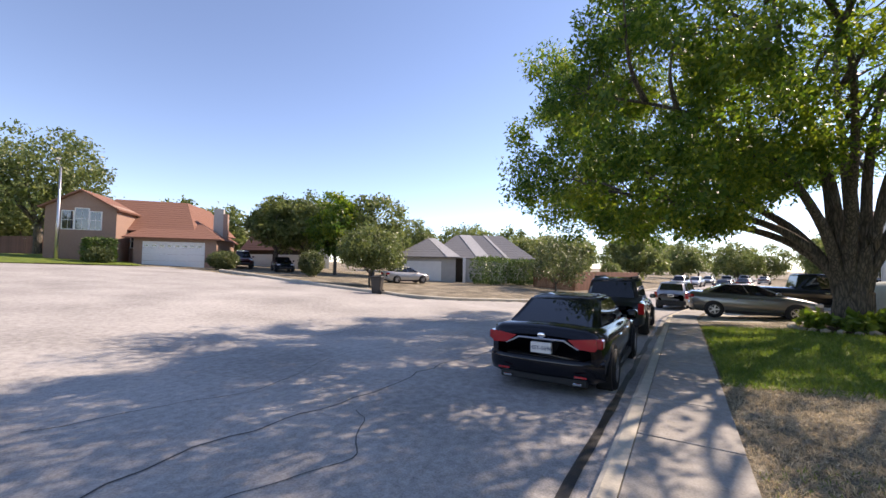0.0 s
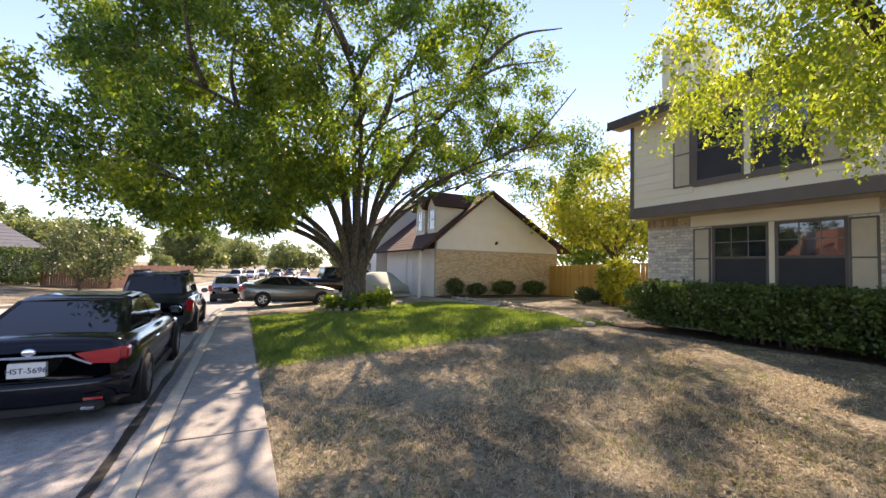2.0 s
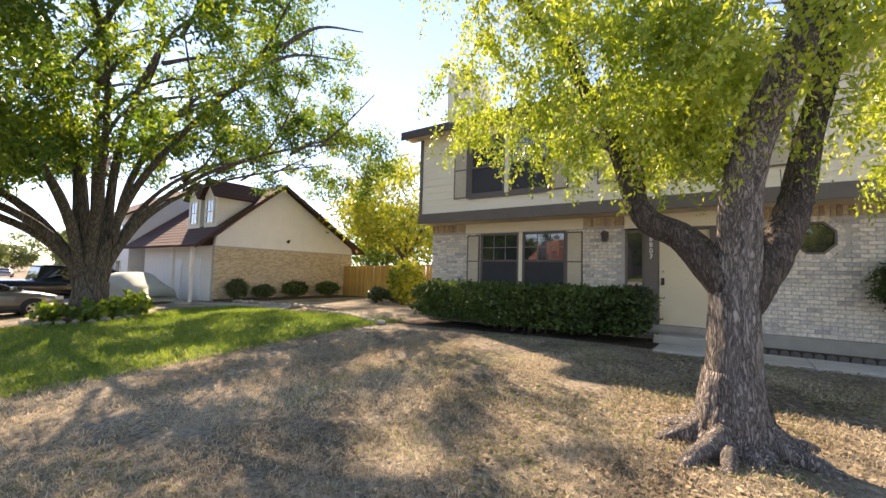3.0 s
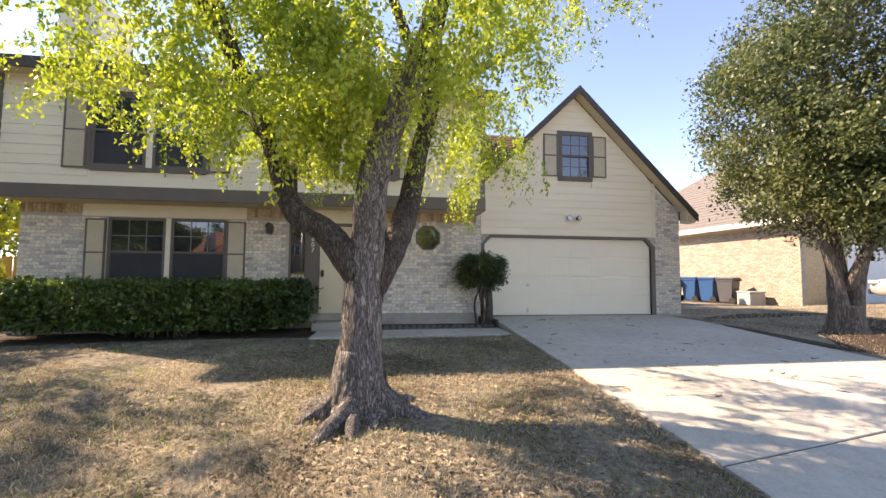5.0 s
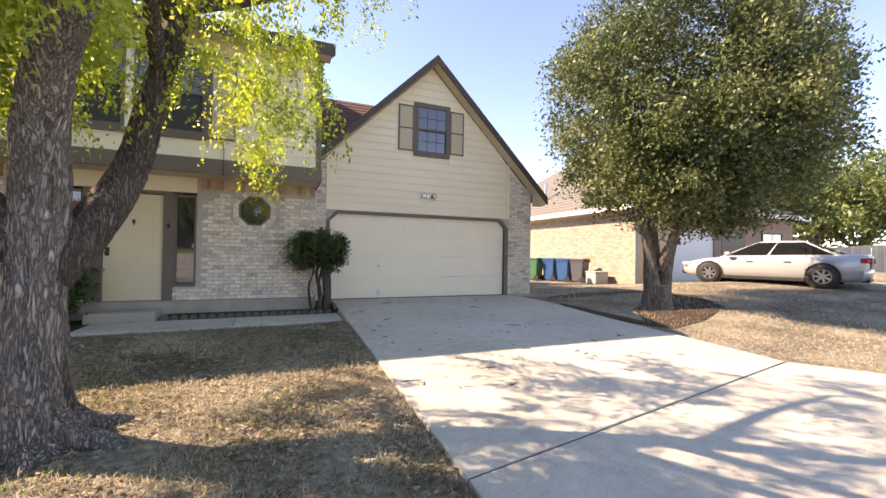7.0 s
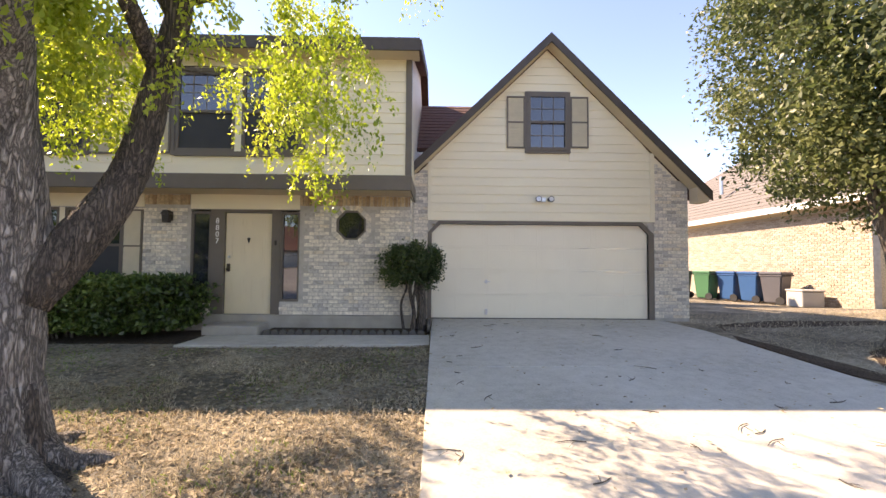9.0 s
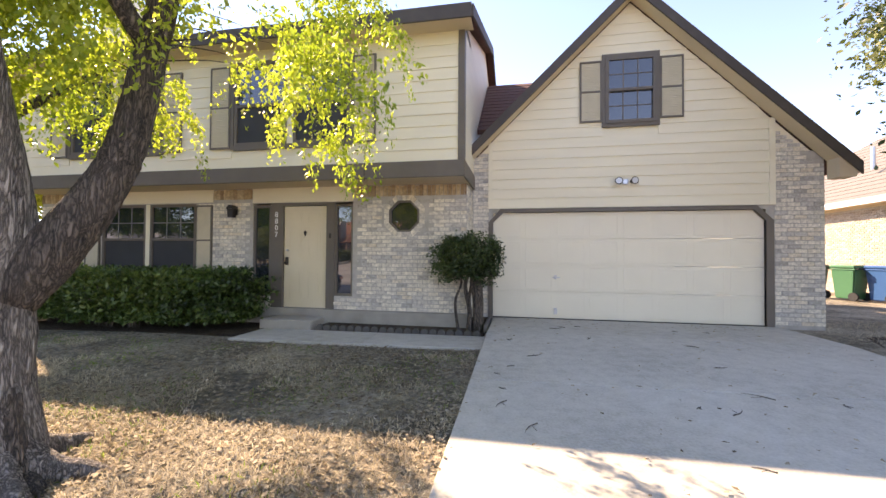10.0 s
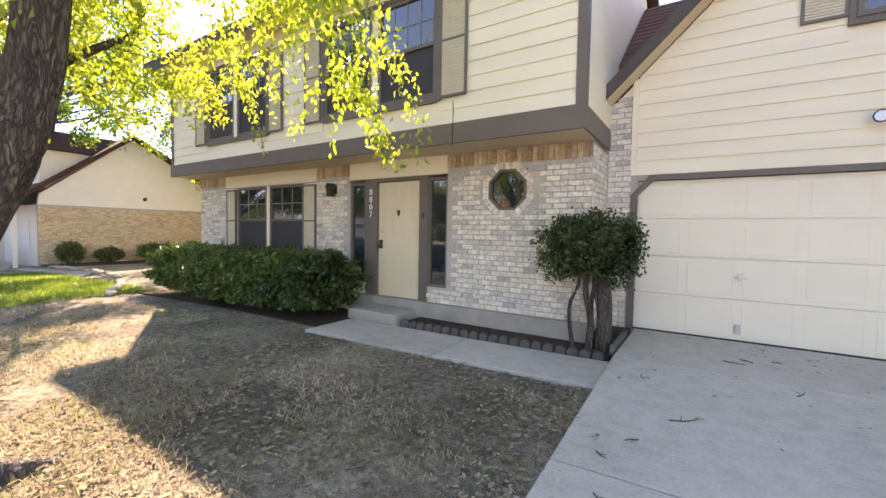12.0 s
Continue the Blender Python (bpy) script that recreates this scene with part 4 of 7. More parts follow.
# garage roof with its deep overhang
gy0 = GAR - 0.35
roof_plane("roof", [(ERX, gy0, ERZ), (ERX, 15.2, ERZ), (APX, 15.2, APZ), (APX, gy0, APZ)], M["roof"], house, 0.1, lines=24)
roof_plane("roof", [(gl_x, gy0, gl_z), (gl_x, 15.2, gl_z), (APX, 15.2, APZ), (APX, gy0, APZ)], M["roof"], house, 0.1, lines=24)
for xa, za in ((gl_x, gl_z), (ERX, ERZ)):
    prism("rake_board", [(xa, za + 0.02), (APX, APZ + 0.02), (APX, APZ - 0.19), (xa, za - 0.19)], gy0 - 0.04, gy0 - 0.004, M["roof_edge"], house)
    k = 0.12 * (1 if xa < APX else -1)
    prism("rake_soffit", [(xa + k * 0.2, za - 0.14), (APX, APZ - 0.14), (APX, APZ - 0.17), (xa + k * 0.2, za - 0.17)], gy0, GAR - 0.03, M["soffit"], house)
prism("eave_return", [(8.13, 2.56), (8.38, 2.56), (8.40, 2.66), (8.13, 2.92)], gy0 + 0.02, GAR - 0.04, M["soffit"], house)


# ---- trees and shrubs ----
def ellipsoid_points(rng, n, centre, radii, shell=0.55):
    """Places inside an ellipsoid, thicker towards its skin."""
    d = rng.normal(size=(n, 3))
    d /= np.linalg.norm(d, axis=1, keepdims=True)
    r = rng.uniform(shell ** 3, 1, (n, 1)) ** (1 / 3)
    return np.asarray(centre) + d * r * np.asarray(radii)


def tree(name, label, base, limbs, blobs, bark, leaf, leaf_size, clumps, per_clump, clump_r, seed, twig_r=0.02, twigs=True, droop=0.4, aspect=0.5, root_flare=0.0, gap=0.0, trunk_sides=14, bark_rough=0.08, twig_share=1.0, group="", floor_z=None, thin=None, shell=0.55, hang=0.75, category="tree", limb_bark=None, spray=0.0, gap_scale=0.45):
    """A tree: tapered limbs given as (path, start radius, end radius), a crown of leaf clumps at the ends of twigs."""
    t = thing(name, label, category, pose(*base), group)
    rng = np.random.default_rng(seed)
    vs, fs, joints = [], [], []
    for i, (path, r0, r1) in enumerate(limbs):
        pts = smooth_path(path, 6)
        n = len(pts)
        rad = [r0 + (r1 - r0) * (k / (n - 1)) ** 0.8 for k in range(n)]
        if i == 0 and root_flare:
            rad = [r * (1 + root_flare * math.exp(-max(0.0, p.z) / 0.18)) for r, p in zip(rad, pts)]
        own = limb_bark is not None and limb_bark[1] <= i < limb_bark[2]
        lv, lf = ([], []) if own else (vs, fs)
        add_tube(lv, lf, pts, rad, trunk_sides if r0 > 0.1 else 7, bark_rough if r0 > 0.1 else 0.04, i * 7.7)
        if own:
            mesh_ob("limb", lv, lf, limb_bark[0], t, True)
        if i:
            joints += [(p, r) for p, r in zip(pts[n // 3:], rad[n // 3:])]
        else:
            joints += [(p, r) for p, r in zip(pts[-2:], rad[-2:])]
    w = np.array([b[2] for b in blobs], float)
    counts = np.maximum(1, (w / w.sum() * clumps)).astype(int)
    cl = np.vstack([ellipsoid_points(rng, c, b[0], b[1], shell) for c, b in zip(counts, blobs)])
    if gap:
        keep = np.array([noise.noise(Vector(c) * gap_scale + Vector((seed, 0, 0))) > -0.5 + gap for c in cl])
        cl = cl[keep]
    if floor_z is not None:
        cl = cl[[c[2] > (floor_z(c[0], c[1]) if callable(floor_z) else floor_z) for c in cl]]
    if thin is not None:
        cl = cl[[rng.random() < thin(c[0], c[1], c[2]) for c in cl]]
    tv, tf = ([], []) if limb_bark is not None else (vs, fs)
    if twigs:
        jp = np.array([tuple(p) for p, r in joints])
        for k, c in enumerate(cl):
            if rng.random() > twig_share:
                continue
            d = np.linalg.norm(jp - c, axis=1) + np.maximum(0, jp[:, 2] - c[2]) * 0.8
            j = int(np.argmin(d))
            a, b = Vector(jp[j]), Vector(c)
            if (b - a).length > 2.4:
                continue
            mid = a.lerp(b, 0.5) + Vector((rng.normal(0, 0.12), rng.normal(0, 0.12), 0.10)) * (b - a).length * 0.6
            r = min(joints[j][1] * 0.8, twig_r * (0.6 + 0.25 * (b - a).length))
            add_tube(tv, tf, smooth_path([a, mid, b], 4), [r * (1 - 0.16 * q) for q in range(5)] + [r * 0.15] * 4, 5)
    mesh_ob("trunk", vs, fs, bark, t, True)
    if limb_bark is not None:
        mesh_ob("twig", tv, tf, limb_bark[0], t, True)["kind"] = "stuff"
    off = rng.normal(size=(len(cl), per_clump, 3)) .clip(-1.7, 1.7) * clump_r * rng.uniform(0.6, 1.3, (len(cl), 1, 1))
    off[:, :, 2] *= hang
    if spray:
        # every clump is three sprays that reach outwards and hang over
        along = rng.uniform(0, 1, (len(cl), per_clump))
        turn_a = rng.uniform(0, 6.283, (len(cl), 3))[:, np.arange(per_clump) % 3]
        reach = spray * rng.uniform(0.6, 1.3, (len(cl), 1))
        off *= (1.1 - 0.6 * along)[:, :, None]
        off[:, :, 0] += np.cos(turn_a) * along * reach * 0.75
        off[:, :, 1] += np.sin(turn_a) * along * reach * 0.75
        off[:, :, 2] += reach * (0.25 * along - 1.25 * along ** 2)
    pts = (cl[:, None, :] + off).reshape(-1, 3)
    leaf_mesh("crown", pts, leaf_size, leaf, t, seed, droop, aspect)
    return t


# the spreading tree by the footpath
bx, by = -18.3, 4.1
bz = level(bx, by)
limbs = [([(0, 0, -0.2), (0.05, 0, 0.5), (0, 0.05, 1.2)], 0.52, 0.48)]
rng = random.Random(4)
for az, reach, rise, r in ((-75, 9.0, 3.6, 0.26), (-50, 9.5, 5.5, 0.26), (-20, 9.3, 6.5, 0.24), (10, 9.0, 7.5, 0.24), (50, 8.8, 5.6, 0.18), (80, 8.6, 5.6, 0.15), (110, 8.6, 6.5, 0.16), (150, 8.0, 6.5, 0.24), (200, 8.0, 7.0, 0.22), (245, 9.2, 5.0, 0.26), (270, 9.6, 3.2, 0.24), (30, 4.5, 9.5, 0.25), (160, 4.0, 10.5, 0.26), (285, 4.5, 10.0, 0.25), (330, 5.0, 9.0, 0.22), (90, 5.0, 9.2, 0.22)):
    a = radians(az)
    u = Vector((math.cos(a), math.sin(a), 0))
    s = Vector((-u.y, u.x, 0)) * rng.uniform(-0.9, 0.9)
    limbs.append(([u * 0.20 + Vector((0, 0, 0.7)), u * 0.42 + Vector((0, 0, 1.7)), u * reach * 0.17 + s * 0.3 + Vector((0, 0, 1.9 + rise * 0.30)), u * reach * 0.38 + s * 0.8 + Vector((0, 0, 1.7 + rise * 0.60)), u * reach * 0.68 + s + Vector((0, 0, 1.5 + rise * 0.84)), u * reach * 0.96 + Vector((0, 0, 1.3 + rise))], r * 0.9, 0.025))
    for f in (0.3, 0.42, 0.55, 0.7, 0.82):
        p = u * reach * f + s * (0.4 + f) * 0.75 + Vector((0, 0, 1.45 + rise * (0.42 + 0.58 * f)))
        side = Vector((-u.y, u.x, 0)) * rng.choice((-1, 1)) * rng.uniform(0.6, 1.2)
        limbs.append(([p, p + u * 0.9 + side * 0.8 + Vector((0, 0, 0.7)), p + u * 1.8 + side * 2.2 + Vector((0, 0, rng.uniform(0.8, 2.0)))], r * 0.34, 0.016))
tree("shade_tree", "broad green shade tree with many limbs in a stone-ringed bed", (bx, by, bz), limbs,
     [((0, -1.0, 8.8), (9.3, 9.2, 4.5), 6), ((2.5, -5.4, 5.6), (5.4, 5.2, 3.0), 2.6), ((3.0, -2.0, 8.0), (6.0, 6.5, 3.8), 1.8), ((1.5, 7.4, 6.8), (4.8, 3.8, 2.1), 1.6), ((-4, -5, 5.2), (5.0, 5.4, 2.2), 1.2)],
     M["bark1"], M["leaf1"], 0.145, 1700, 185, 0.30, 11, 0.022, True, 0.5, 0.45, 0.15, gap=0.27, floor_z=lambda x, y: 3.0 if y < -3.2 else (99.0 if y > 1.5 and noise.noise(Vector((x * 0.7, y * 0.7, 4.0))) > 0.24 else min(5.4, 3.0 + 0.8 * (y + 3.2))), twig_share=0.9, shell=0.66, thin=lambda x, y, z: 1.0 if y < -4 else max(0.68, 1.0 - 0.08 * (y + 4)))

# the furrowed tree on the dry lawn
bx2, by2 = -0.67, 4.36
bz2 = level(bx2, by2)
limbs = [([(0, 0, -0.25), (0, 0, 0.15), (0.02, 0, 0.8), (0.03, 0.02, 1.40), (0.07, 0.0, 1.80), (0.10, -0.10, 2.30), (0.20, -0.25, 2.75), (0.36, -0.42, 3.10), (0.55, -0.60, 3.50)], 0.262, 0.12),
         ([(0.02, 0, 1.35), (-0.34, 0.0, 1.85), (-0.75, 0.05, 2.15), (-1.0, 0.15, 2.9), (-1.35, 0.35, 3.6), (-1.75, 0.5, 4.6), (-2.1, 0.6, 6.0)], 0.17, 0.05),
         ([(0.06, 0.06, 1.25), (0.33, 0.26, 1.72), (0.52, 0.44, 2.25), (0.64, 0.52, 2.9), (0.84, 0.52, 3.8), (0.85, 0.45, 4.8), (1.0, 0.4, 6.4)], 0.20, 0.05),
         ([(-1.35, 0.35, 3.6), (-1.7, -0.3, 4.3), (-2.3, -0.9, 5.0)], 0.08, 0.03), ([(-1.0, 0.15, 2.9), (-1.7, 0.7, 3.5), (-2.7, 1.2, 4.3)], 0.08, 0.03),
         ([(0.68, 0.52, 3.1), (0.75, -0.4, 3.9), (1.0, -1.6, 4.7)], 0.08, 0.03), ([(0.90, 0.52, 3.8), (1.5, 1.0, 4.3), (2.2, 1.4, 4.9)], 0.08, 0.03),
         ([(0.80, 0.52, 3.6), (0.3, 0.1, 4.6), (-0.3, -0.9, 5.4), (-0.8, -1.9, 5.9)], 0.08, 0.03), ([(0.50, -0.55, 3.40), (0.66, -0.66, 3.9), (0.78, -0.65, 4.6), (1.0, -0.5, 6.0)], 0.125, 0.04), ([(-0.75, 0.05, 2.15), (-0.9, 0.8, 2.9), (-1.1, 1.6, 3.6)], 0.07, 0.03)]
for k in range(15):
    a = radians(k * 24 + 7 * math.sin(k * 5.1))
    u = Vector((math.cos(a), math.sin(a), 0))
    s = Vector((-u.y, u.x, 0)) * 0.22 * math.sin(k * 2.7)
    q = 0.62 + 0.28 * math.sin(k * 1.9)
    limbs.append(([u * 0.10 + Vector((0, 0, 0.62)), u * 0.20 + Vector((0, 0, 0.22)), u * 0.45 * q + s * 0.4 + Vector((0, 0, 0.055)), u * 0.66 * q + s * 0.8 + Vector((0, 0, 0.01)), u * 0.9 * q + s * 1.2 + Vector((0, 0, -0.10))], 0.14, 0.05))
tree("furrowed_tree", "furrowed grey tree with yellow-green drooping leaves on the dry lawn", (bx2, by2, bz2), limbs,
     [((0.2, 0.3, 5.5), (2.7, 2.9, 2.2), 3.0), ((-1.9, 0.4, 4.0), (1.4, 1.6, 1.2), 2.0), ((-1.7, -0.5, 5.4), (1.2, 1.6, 1.1), 0.6), ((1.5, 0.9, 3.7), (1.1, 1.3, 0.75), 1.0), ((0.5, -0.5, 3.7), (1.3, 1.0, 0.8), 1.5), ((-0.5, 1.3, 3.6), (1.7, 1.3, 0.8), 1.0), ((-0.9, -0.6, 3.4), (1.0, 0.8, 0.6), 0.6), ((1.3, 1.6, 3.1), (0.7, 0.7, 0.45), 0.35), ((0.1, -0.1, 2.85), (0.55, 0.5, 0.35), 0.4), ((2.2, 0.3, 5.4), (1.6, 1.5, 0.9), 0.8), ((-2.0, -0.3, 5.2), (1.1, 1.3, 0.9), 0.5)],
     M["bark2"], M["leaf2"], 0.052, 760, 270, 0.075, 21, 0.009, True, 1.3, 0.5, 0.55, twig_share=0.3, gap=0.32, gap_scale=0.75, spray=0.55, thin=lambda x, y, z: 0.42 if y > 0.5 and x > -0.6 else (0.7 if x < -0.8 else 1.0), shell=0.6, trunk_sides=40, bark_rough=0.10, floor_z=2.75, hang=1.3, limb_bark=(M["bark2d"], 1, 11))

# the dense tree in the yard to the east
bx3, by3 = 9.7, 7.55
limbs = [([(0, 0, -0.2), (0, 0, 0.2), (0.0, 0, 0.55)], 0.34, 0.27), ([(-0.10, 0, -0.1), (-0.17, 0.02, 0.7), (-0.22, 0.05, 1.4), (-0.5, 0.1, 2.4), (-0.9, 0, 4.2)], 0.25, 0.04),
         ([(0.12, -0.04, -0.1), (0.20, -0.05, 0.7), (0.36, -0.08, 1.4), (0.75, -0.1, 2.2), (1.5, -0.3, 4.0)], 0.23, 0.04), ([(0, 0.05, 0.9), (0.05, 0.2, 2.2), (0.1, 0.3, 4.5), (0, 0.2, 6.5)], 0.17, 0.03),
         ([(0, -0.05, 0.9), (0.1, -0.5, 1.9), (0.3, -1.2, 3.0), (0.4, -2.0, 4.2)], 0.13, 0.03)]
tree("dense_tree", "dense dark olive-green tree with twin trunks on bare mulch", (bx3, by3, level(bx3, by3)), limbs,
     [((0.5, 0.0, 5.2), (3.0, 3.1, 3.4), 5), ((1.8, -0.6, 4.4), (2.7, 2.4, 2.6), 2.3), ((-0.3, -0.8, 3.8), (1.7, 1.6, 1.7), 0.7)],
     M["bark3"], M["leaf3"], 0.088, 1400, 130, 0.24, 31, 0.014, True, 0.3, 0.5, 0.25, gap=0.06, floor_z=lambda x, y: 1.6 if x > -1.2 and y < 1.2 else 2.7, twig_share=0.5)


def far_tree(name, label, x, y, height, width, leaf, seed, trunk=0.22, clear=0.25, clumps=170, per=60, size=0.26, bark="bark1", group="", z=None, category="tree"):
    rng = random.Random(seed)
    h0 = height * clear
    limbs = [([(0, 0, -0.3), (rng.uniform(-.1, .1), 0, h0 * 0.6), (0, 0, h0 * 1.2)], trunk, trunk * 0.8)]
    for k in range(6):
        a = k * 1.05 + rng.uniform(-0.3, 0.3)
        u = Vector((math.cos(a), math.sin(a), 0))
        limbs.append(([Vector((0, 0, h0)), u * width * 0.18 + Vector((0, 0, h0 + height * 0.22)), u * width * 0.36 + Vector((0, 0, h0 + height * rng.uniform(0.3, 0.6)))], trunk * 0.5, 0.02))
    blobs = [((0, 0, h0 + (height - h0) * 0.52), (width * 0.42, width * 0.42, (height - h0) * 0.48), 4)]
    for k in range(5):
        a = k * 1.26 + rng.uniform(-0.4, 0.4)
        blobs.append(((math.cos(a) * width * 0.27, math.sin(a) * width * 0.27, h0 + (height - h0) * rng.uniform(0.25, 0.65)), (width * 0.24, width * 0.24, (height - h0) * 0.24), 1))
    return tree(name, label, (x, y, level(x, y) if z is None else z), limbs, blobs, M[bark], leaf, size, clumps, per, width * 0.055, seed, 0.02, True, 0.3, 0.55, twig_share=0.25, group=group, trunk_sides=9, category=category)


def bush(name, label, x, y, w, d, h, leaf, seed, size=0.07, n=9000, z=None, stems=6, group="", boxy=False, lift=0.1, lumps=0.16):
    """A shrub: stems and a leafy mass with an uneven skin."""
    z = level(x, y) if z is None else z
    b = thing(name, label, "shrub", pose(x, y, z), group)
    rng = np.random.default_rng(seed)
    vs, fs = [], []
    for k in range(stems):
        a, q = rng.uniform(0, 6.28), rng.uniform(0.2, 0.75)
        u = Vector((math.cos(a) * w / 2, math.sin(a) * d / 2, 0))
        add_tube(vs, fs, smooth_path([u * 0.25 + Vector((0, 0, -0.05)), u * 0.45 * q + Vector((0, 0, h * 0.4)), u * q + Vector((0, 0, h * 0.8))], 3), [0.022 - 0.003 * i for i in range(7)], 6)
    mesh_ob("stem", vs, fs, M["bark1"], b, True)
    if boxy:
        p = rng.uniform(-1, 1, (n, 3))
        k = rng.integers(0, 3, n)
        skin = rng.random(n) < 0.75
        s = np.sign(p[np.arange(n), k])
        p[np.arange(n)[skin], k[skin]] = s[skin] * rng.uniform(0.82, 1.0, skin.sum())
        r = np.linalg.norm(p, axis=1, keepdims=True)
        sq = np.maximum(1, r / 1.35)
        p = p / sq
    else:
        p = ellipsoid_points(rng, n, (0, 0, 0), (1, 1, 1), 0.7)
    np_scale = 2.3 if not boxy else 3.4
    run = np.array((max(1.0, w / d * 0.7), 1, 1)) if boxy else np.ones(3)
    wob = np.array([1 + lumps * noise.noise(Vector(q * run) * np_scale + Vector((seed, 0, 0))) + 0.08 * noise.noise(Vector(q * run) * 6) for q in p])[:, None]
    p = p * wob * np.array((w / 2, d / 2, (h - lift) / 2)) + np.array((0, 0, lift + (h - lift) / 2))
    leaf_mesh("foliage", p, size, leaf, b, seed, 0.1, 0.55)
    return b


# clipped hedge under the front windows
bush("hedge", "clipped dark green hedge below the ground-floor windows", -4.85, 8.88, 5.4, 1.25, 1.10, M["leaf_hedge"], 3, 0.075, 38000, -0.24, 26, boxy=True, lift=0.2, lumps=0.26)
# clipped standard shrub in the corner by the garage
tree("topiary_shrub", "round clipped dark shrub on twisted bare stems beside the garage", (1.92, 9.38, -0.09),
     [([(0, 0, -0.1), (0.02, 0, 0.3), (-0.06, 0.02, 0.7), (0.0, 0, 1.0)], 0.05, 0.03), ([(0.10, 0.05, -0.1), (0.12, 0.03, 0.4), (0.05, 0, 0.8), (0.15, 0, 1.1)], 0.045, 0.03), ([(-0.16, -0.1, -0.1), (-0.22, -0.1, 0.45), (-0.12, -0.05, 0.8), (-0.25, 0, 1.1)], 0.03, 0.018), ([(0.05, 0.12, -0.1), (0.0, 0.1, 0.5), (0.1, 0.1, 1.0)], 0.04, 0.02), ([(0.16, 0.06, -0.1), (0.17, 0.05, 0.45), (0.13, 0.03, 0.95)], 0.10, 0.085)],
     [((0.02, 0, 1.25), (0.54, 0.48, 0.38), 4), ((0.18, 0, 1.4), (0.40, 0.36, 0.22), 1), ((-0.38, -0.05, 0.98), (0.24, 0.22, 0.16), 0.7), ((0.3, 0, 0.95), (0.2, 0.2, 0.2), 0.5), ((-0.3, 0, 1.25), (0.42, 0.3, 0.34), 0.7)], M["bark2d"], M["leaf_topiary"], 0.05, 210, 60, 0.065, 41, 0.006, True, 0.1, 0.5, trunk_sides=9, category="shrub")


# ---- vehicles ----
M["navy_ink"] = plain("dark_ink", (0.02, 0.03, 0.09), 0.5, vary=0.05)


def lettering(name, text, size, mat, parent, m):
    """Raised characters in the built-in font."""
    cu = bpy.data.curves.new(name, "FONT")
    cu.body, cu.size, cu.align_x, cu.align_y, cu.extrude = text, size, "CENTER", "CENTER", 0.004
    cu.materials.append(mat)
    ob = new(name, cu)
    ob.parent = parent
    ob.matrix_basis = m
    return ob


def wheel(parent, x, y, r, width=0.2, spokes=5, rim="metal"):
    side = 1 if y > 0 else -1
    w = new("wheel")
    w.parent = parent
    w.location = (x, y, r)
    rings = [(0.0, r * 0.62), (0.0, r * 0.93), (0.025, r), (width - 0.025, r), (width, r * 0.93), (width, r * 0.62)]
    vs, fs, n = [], [], 24
    for d, rr in rings:
        for k in range(n):
            a = 2 * math.pi * k / n
            vs.append((rr * math.cos(a), side * (0.02 - d), rr * math.sin(a)))
    for i in range(len(rings) - 1):
        for k in range(n):
            fs.append((i * n + k, i * n + (k + 1) % n, (i + 1) * n + (k + 1) % n, (i + 1) * n + k))
    mesh_ob("tyre", vs, fs, M["black"], w, True)
    bm = bmesh.new()
    m = pose(0, side * -0.05, 0, 90, 0, 0)
    bmesh.ops.create_cone(bm, cap_ends=True, segments=20, radius1=r * 0.60, radius2=r * 0.60, depth=0.02, matrix=m)
    part("brake_disc", bm, M["black"], w)
    bm = bmesh.new()
    for k in range(spokes):
        add_box(bm, 0.02, r * 0.62, -0.02, 0.02, -0.028, 0.028, 0.0, pose(0, side * -0.005, 0) @ pose(0, 0, 0, 0, 360 / spokes * k, 0))
    bmesh.ops.create_cone(bm, cap_ends=True, segments=12, radius1=0.05, radius2=0.05, depth=0.05, matrix=pose(0, side * -0.005, 0, 90, 0, 0))
    n = 20
    ring = [[bm.verts.new((rr * math.cos(2 * math.pi * k / n), side * yy, rr * math.sin(2 * math.pi * k / n))) for k in range(n)] for rr, yy in ((r * 0.66, 0.012), (r * 0.57, 0.012), (r * 0.57, -0.05))]
    for i in range(2):
        for k in range(n):
            bm.faces.new((ring[i][k], ring[i][(k + 1) % n], ring[i + 1][(k + 1) % n], ring[i + 1][k]))
    part("rim", bm, M[rim], w)
    return w


STYLES = {
    "sedan": dict(body=[(-.5, .36, .90, .80), (-.493, .27, 1.00, .91), (-.465, .22, 1.05, .97), (-.33, .20, 1.02, 1.0), (0, .19, .96, 1.0), (.2, .19, .94, 1.0), (.34, .20, .87, .97), (.44, .22, .76, .9), (.485, .28, .68, .74), (.5, .36, .58, .55)], cabin=(-.40, -.215, .03, .255), split=-.02, wheels=(-.295, .305), belt=(1.02, .94)),
    "suv": dict(body=[(-.5, .48, .95, .75), (-.495, .36, 1.08, .90), (-.46, .32, 1.12, .97), (-.3, .28, 1.10, 1.0), (0, .27, 1.06, 1.0), (.2, .27, 1.05, 1.0), (.36, .29, 1.0, .97), (.46, .31, .92, .9), (.49, .36, .82, .78), (.5, .45, .7, .6)], cabin=(-.49, -.435, .08, .23), split=-.03, wheels=(-.29, .31), belt=(1.11, 1.05)),
    "pickup": dict(body=[(-.5, .5, .98, .85), (-.495, .42, 1.14, .95), (-.46, .38, 1.16, 1.0), (-.2, .36, 1.16, 1.0), (0, .36, 1.12, 1.0), (.2, .36, 1.12, 1.0), (.38, .36, 1.08, .97), (.47, .38, 1.02, .93), (.495, .42, .92, .85), (.5, .5, .8, .7)], cabin=(-.12, -.09, .12, .24), split=.05, wheels=(-.31, .32), belt=(1.14, 1.11)),
}


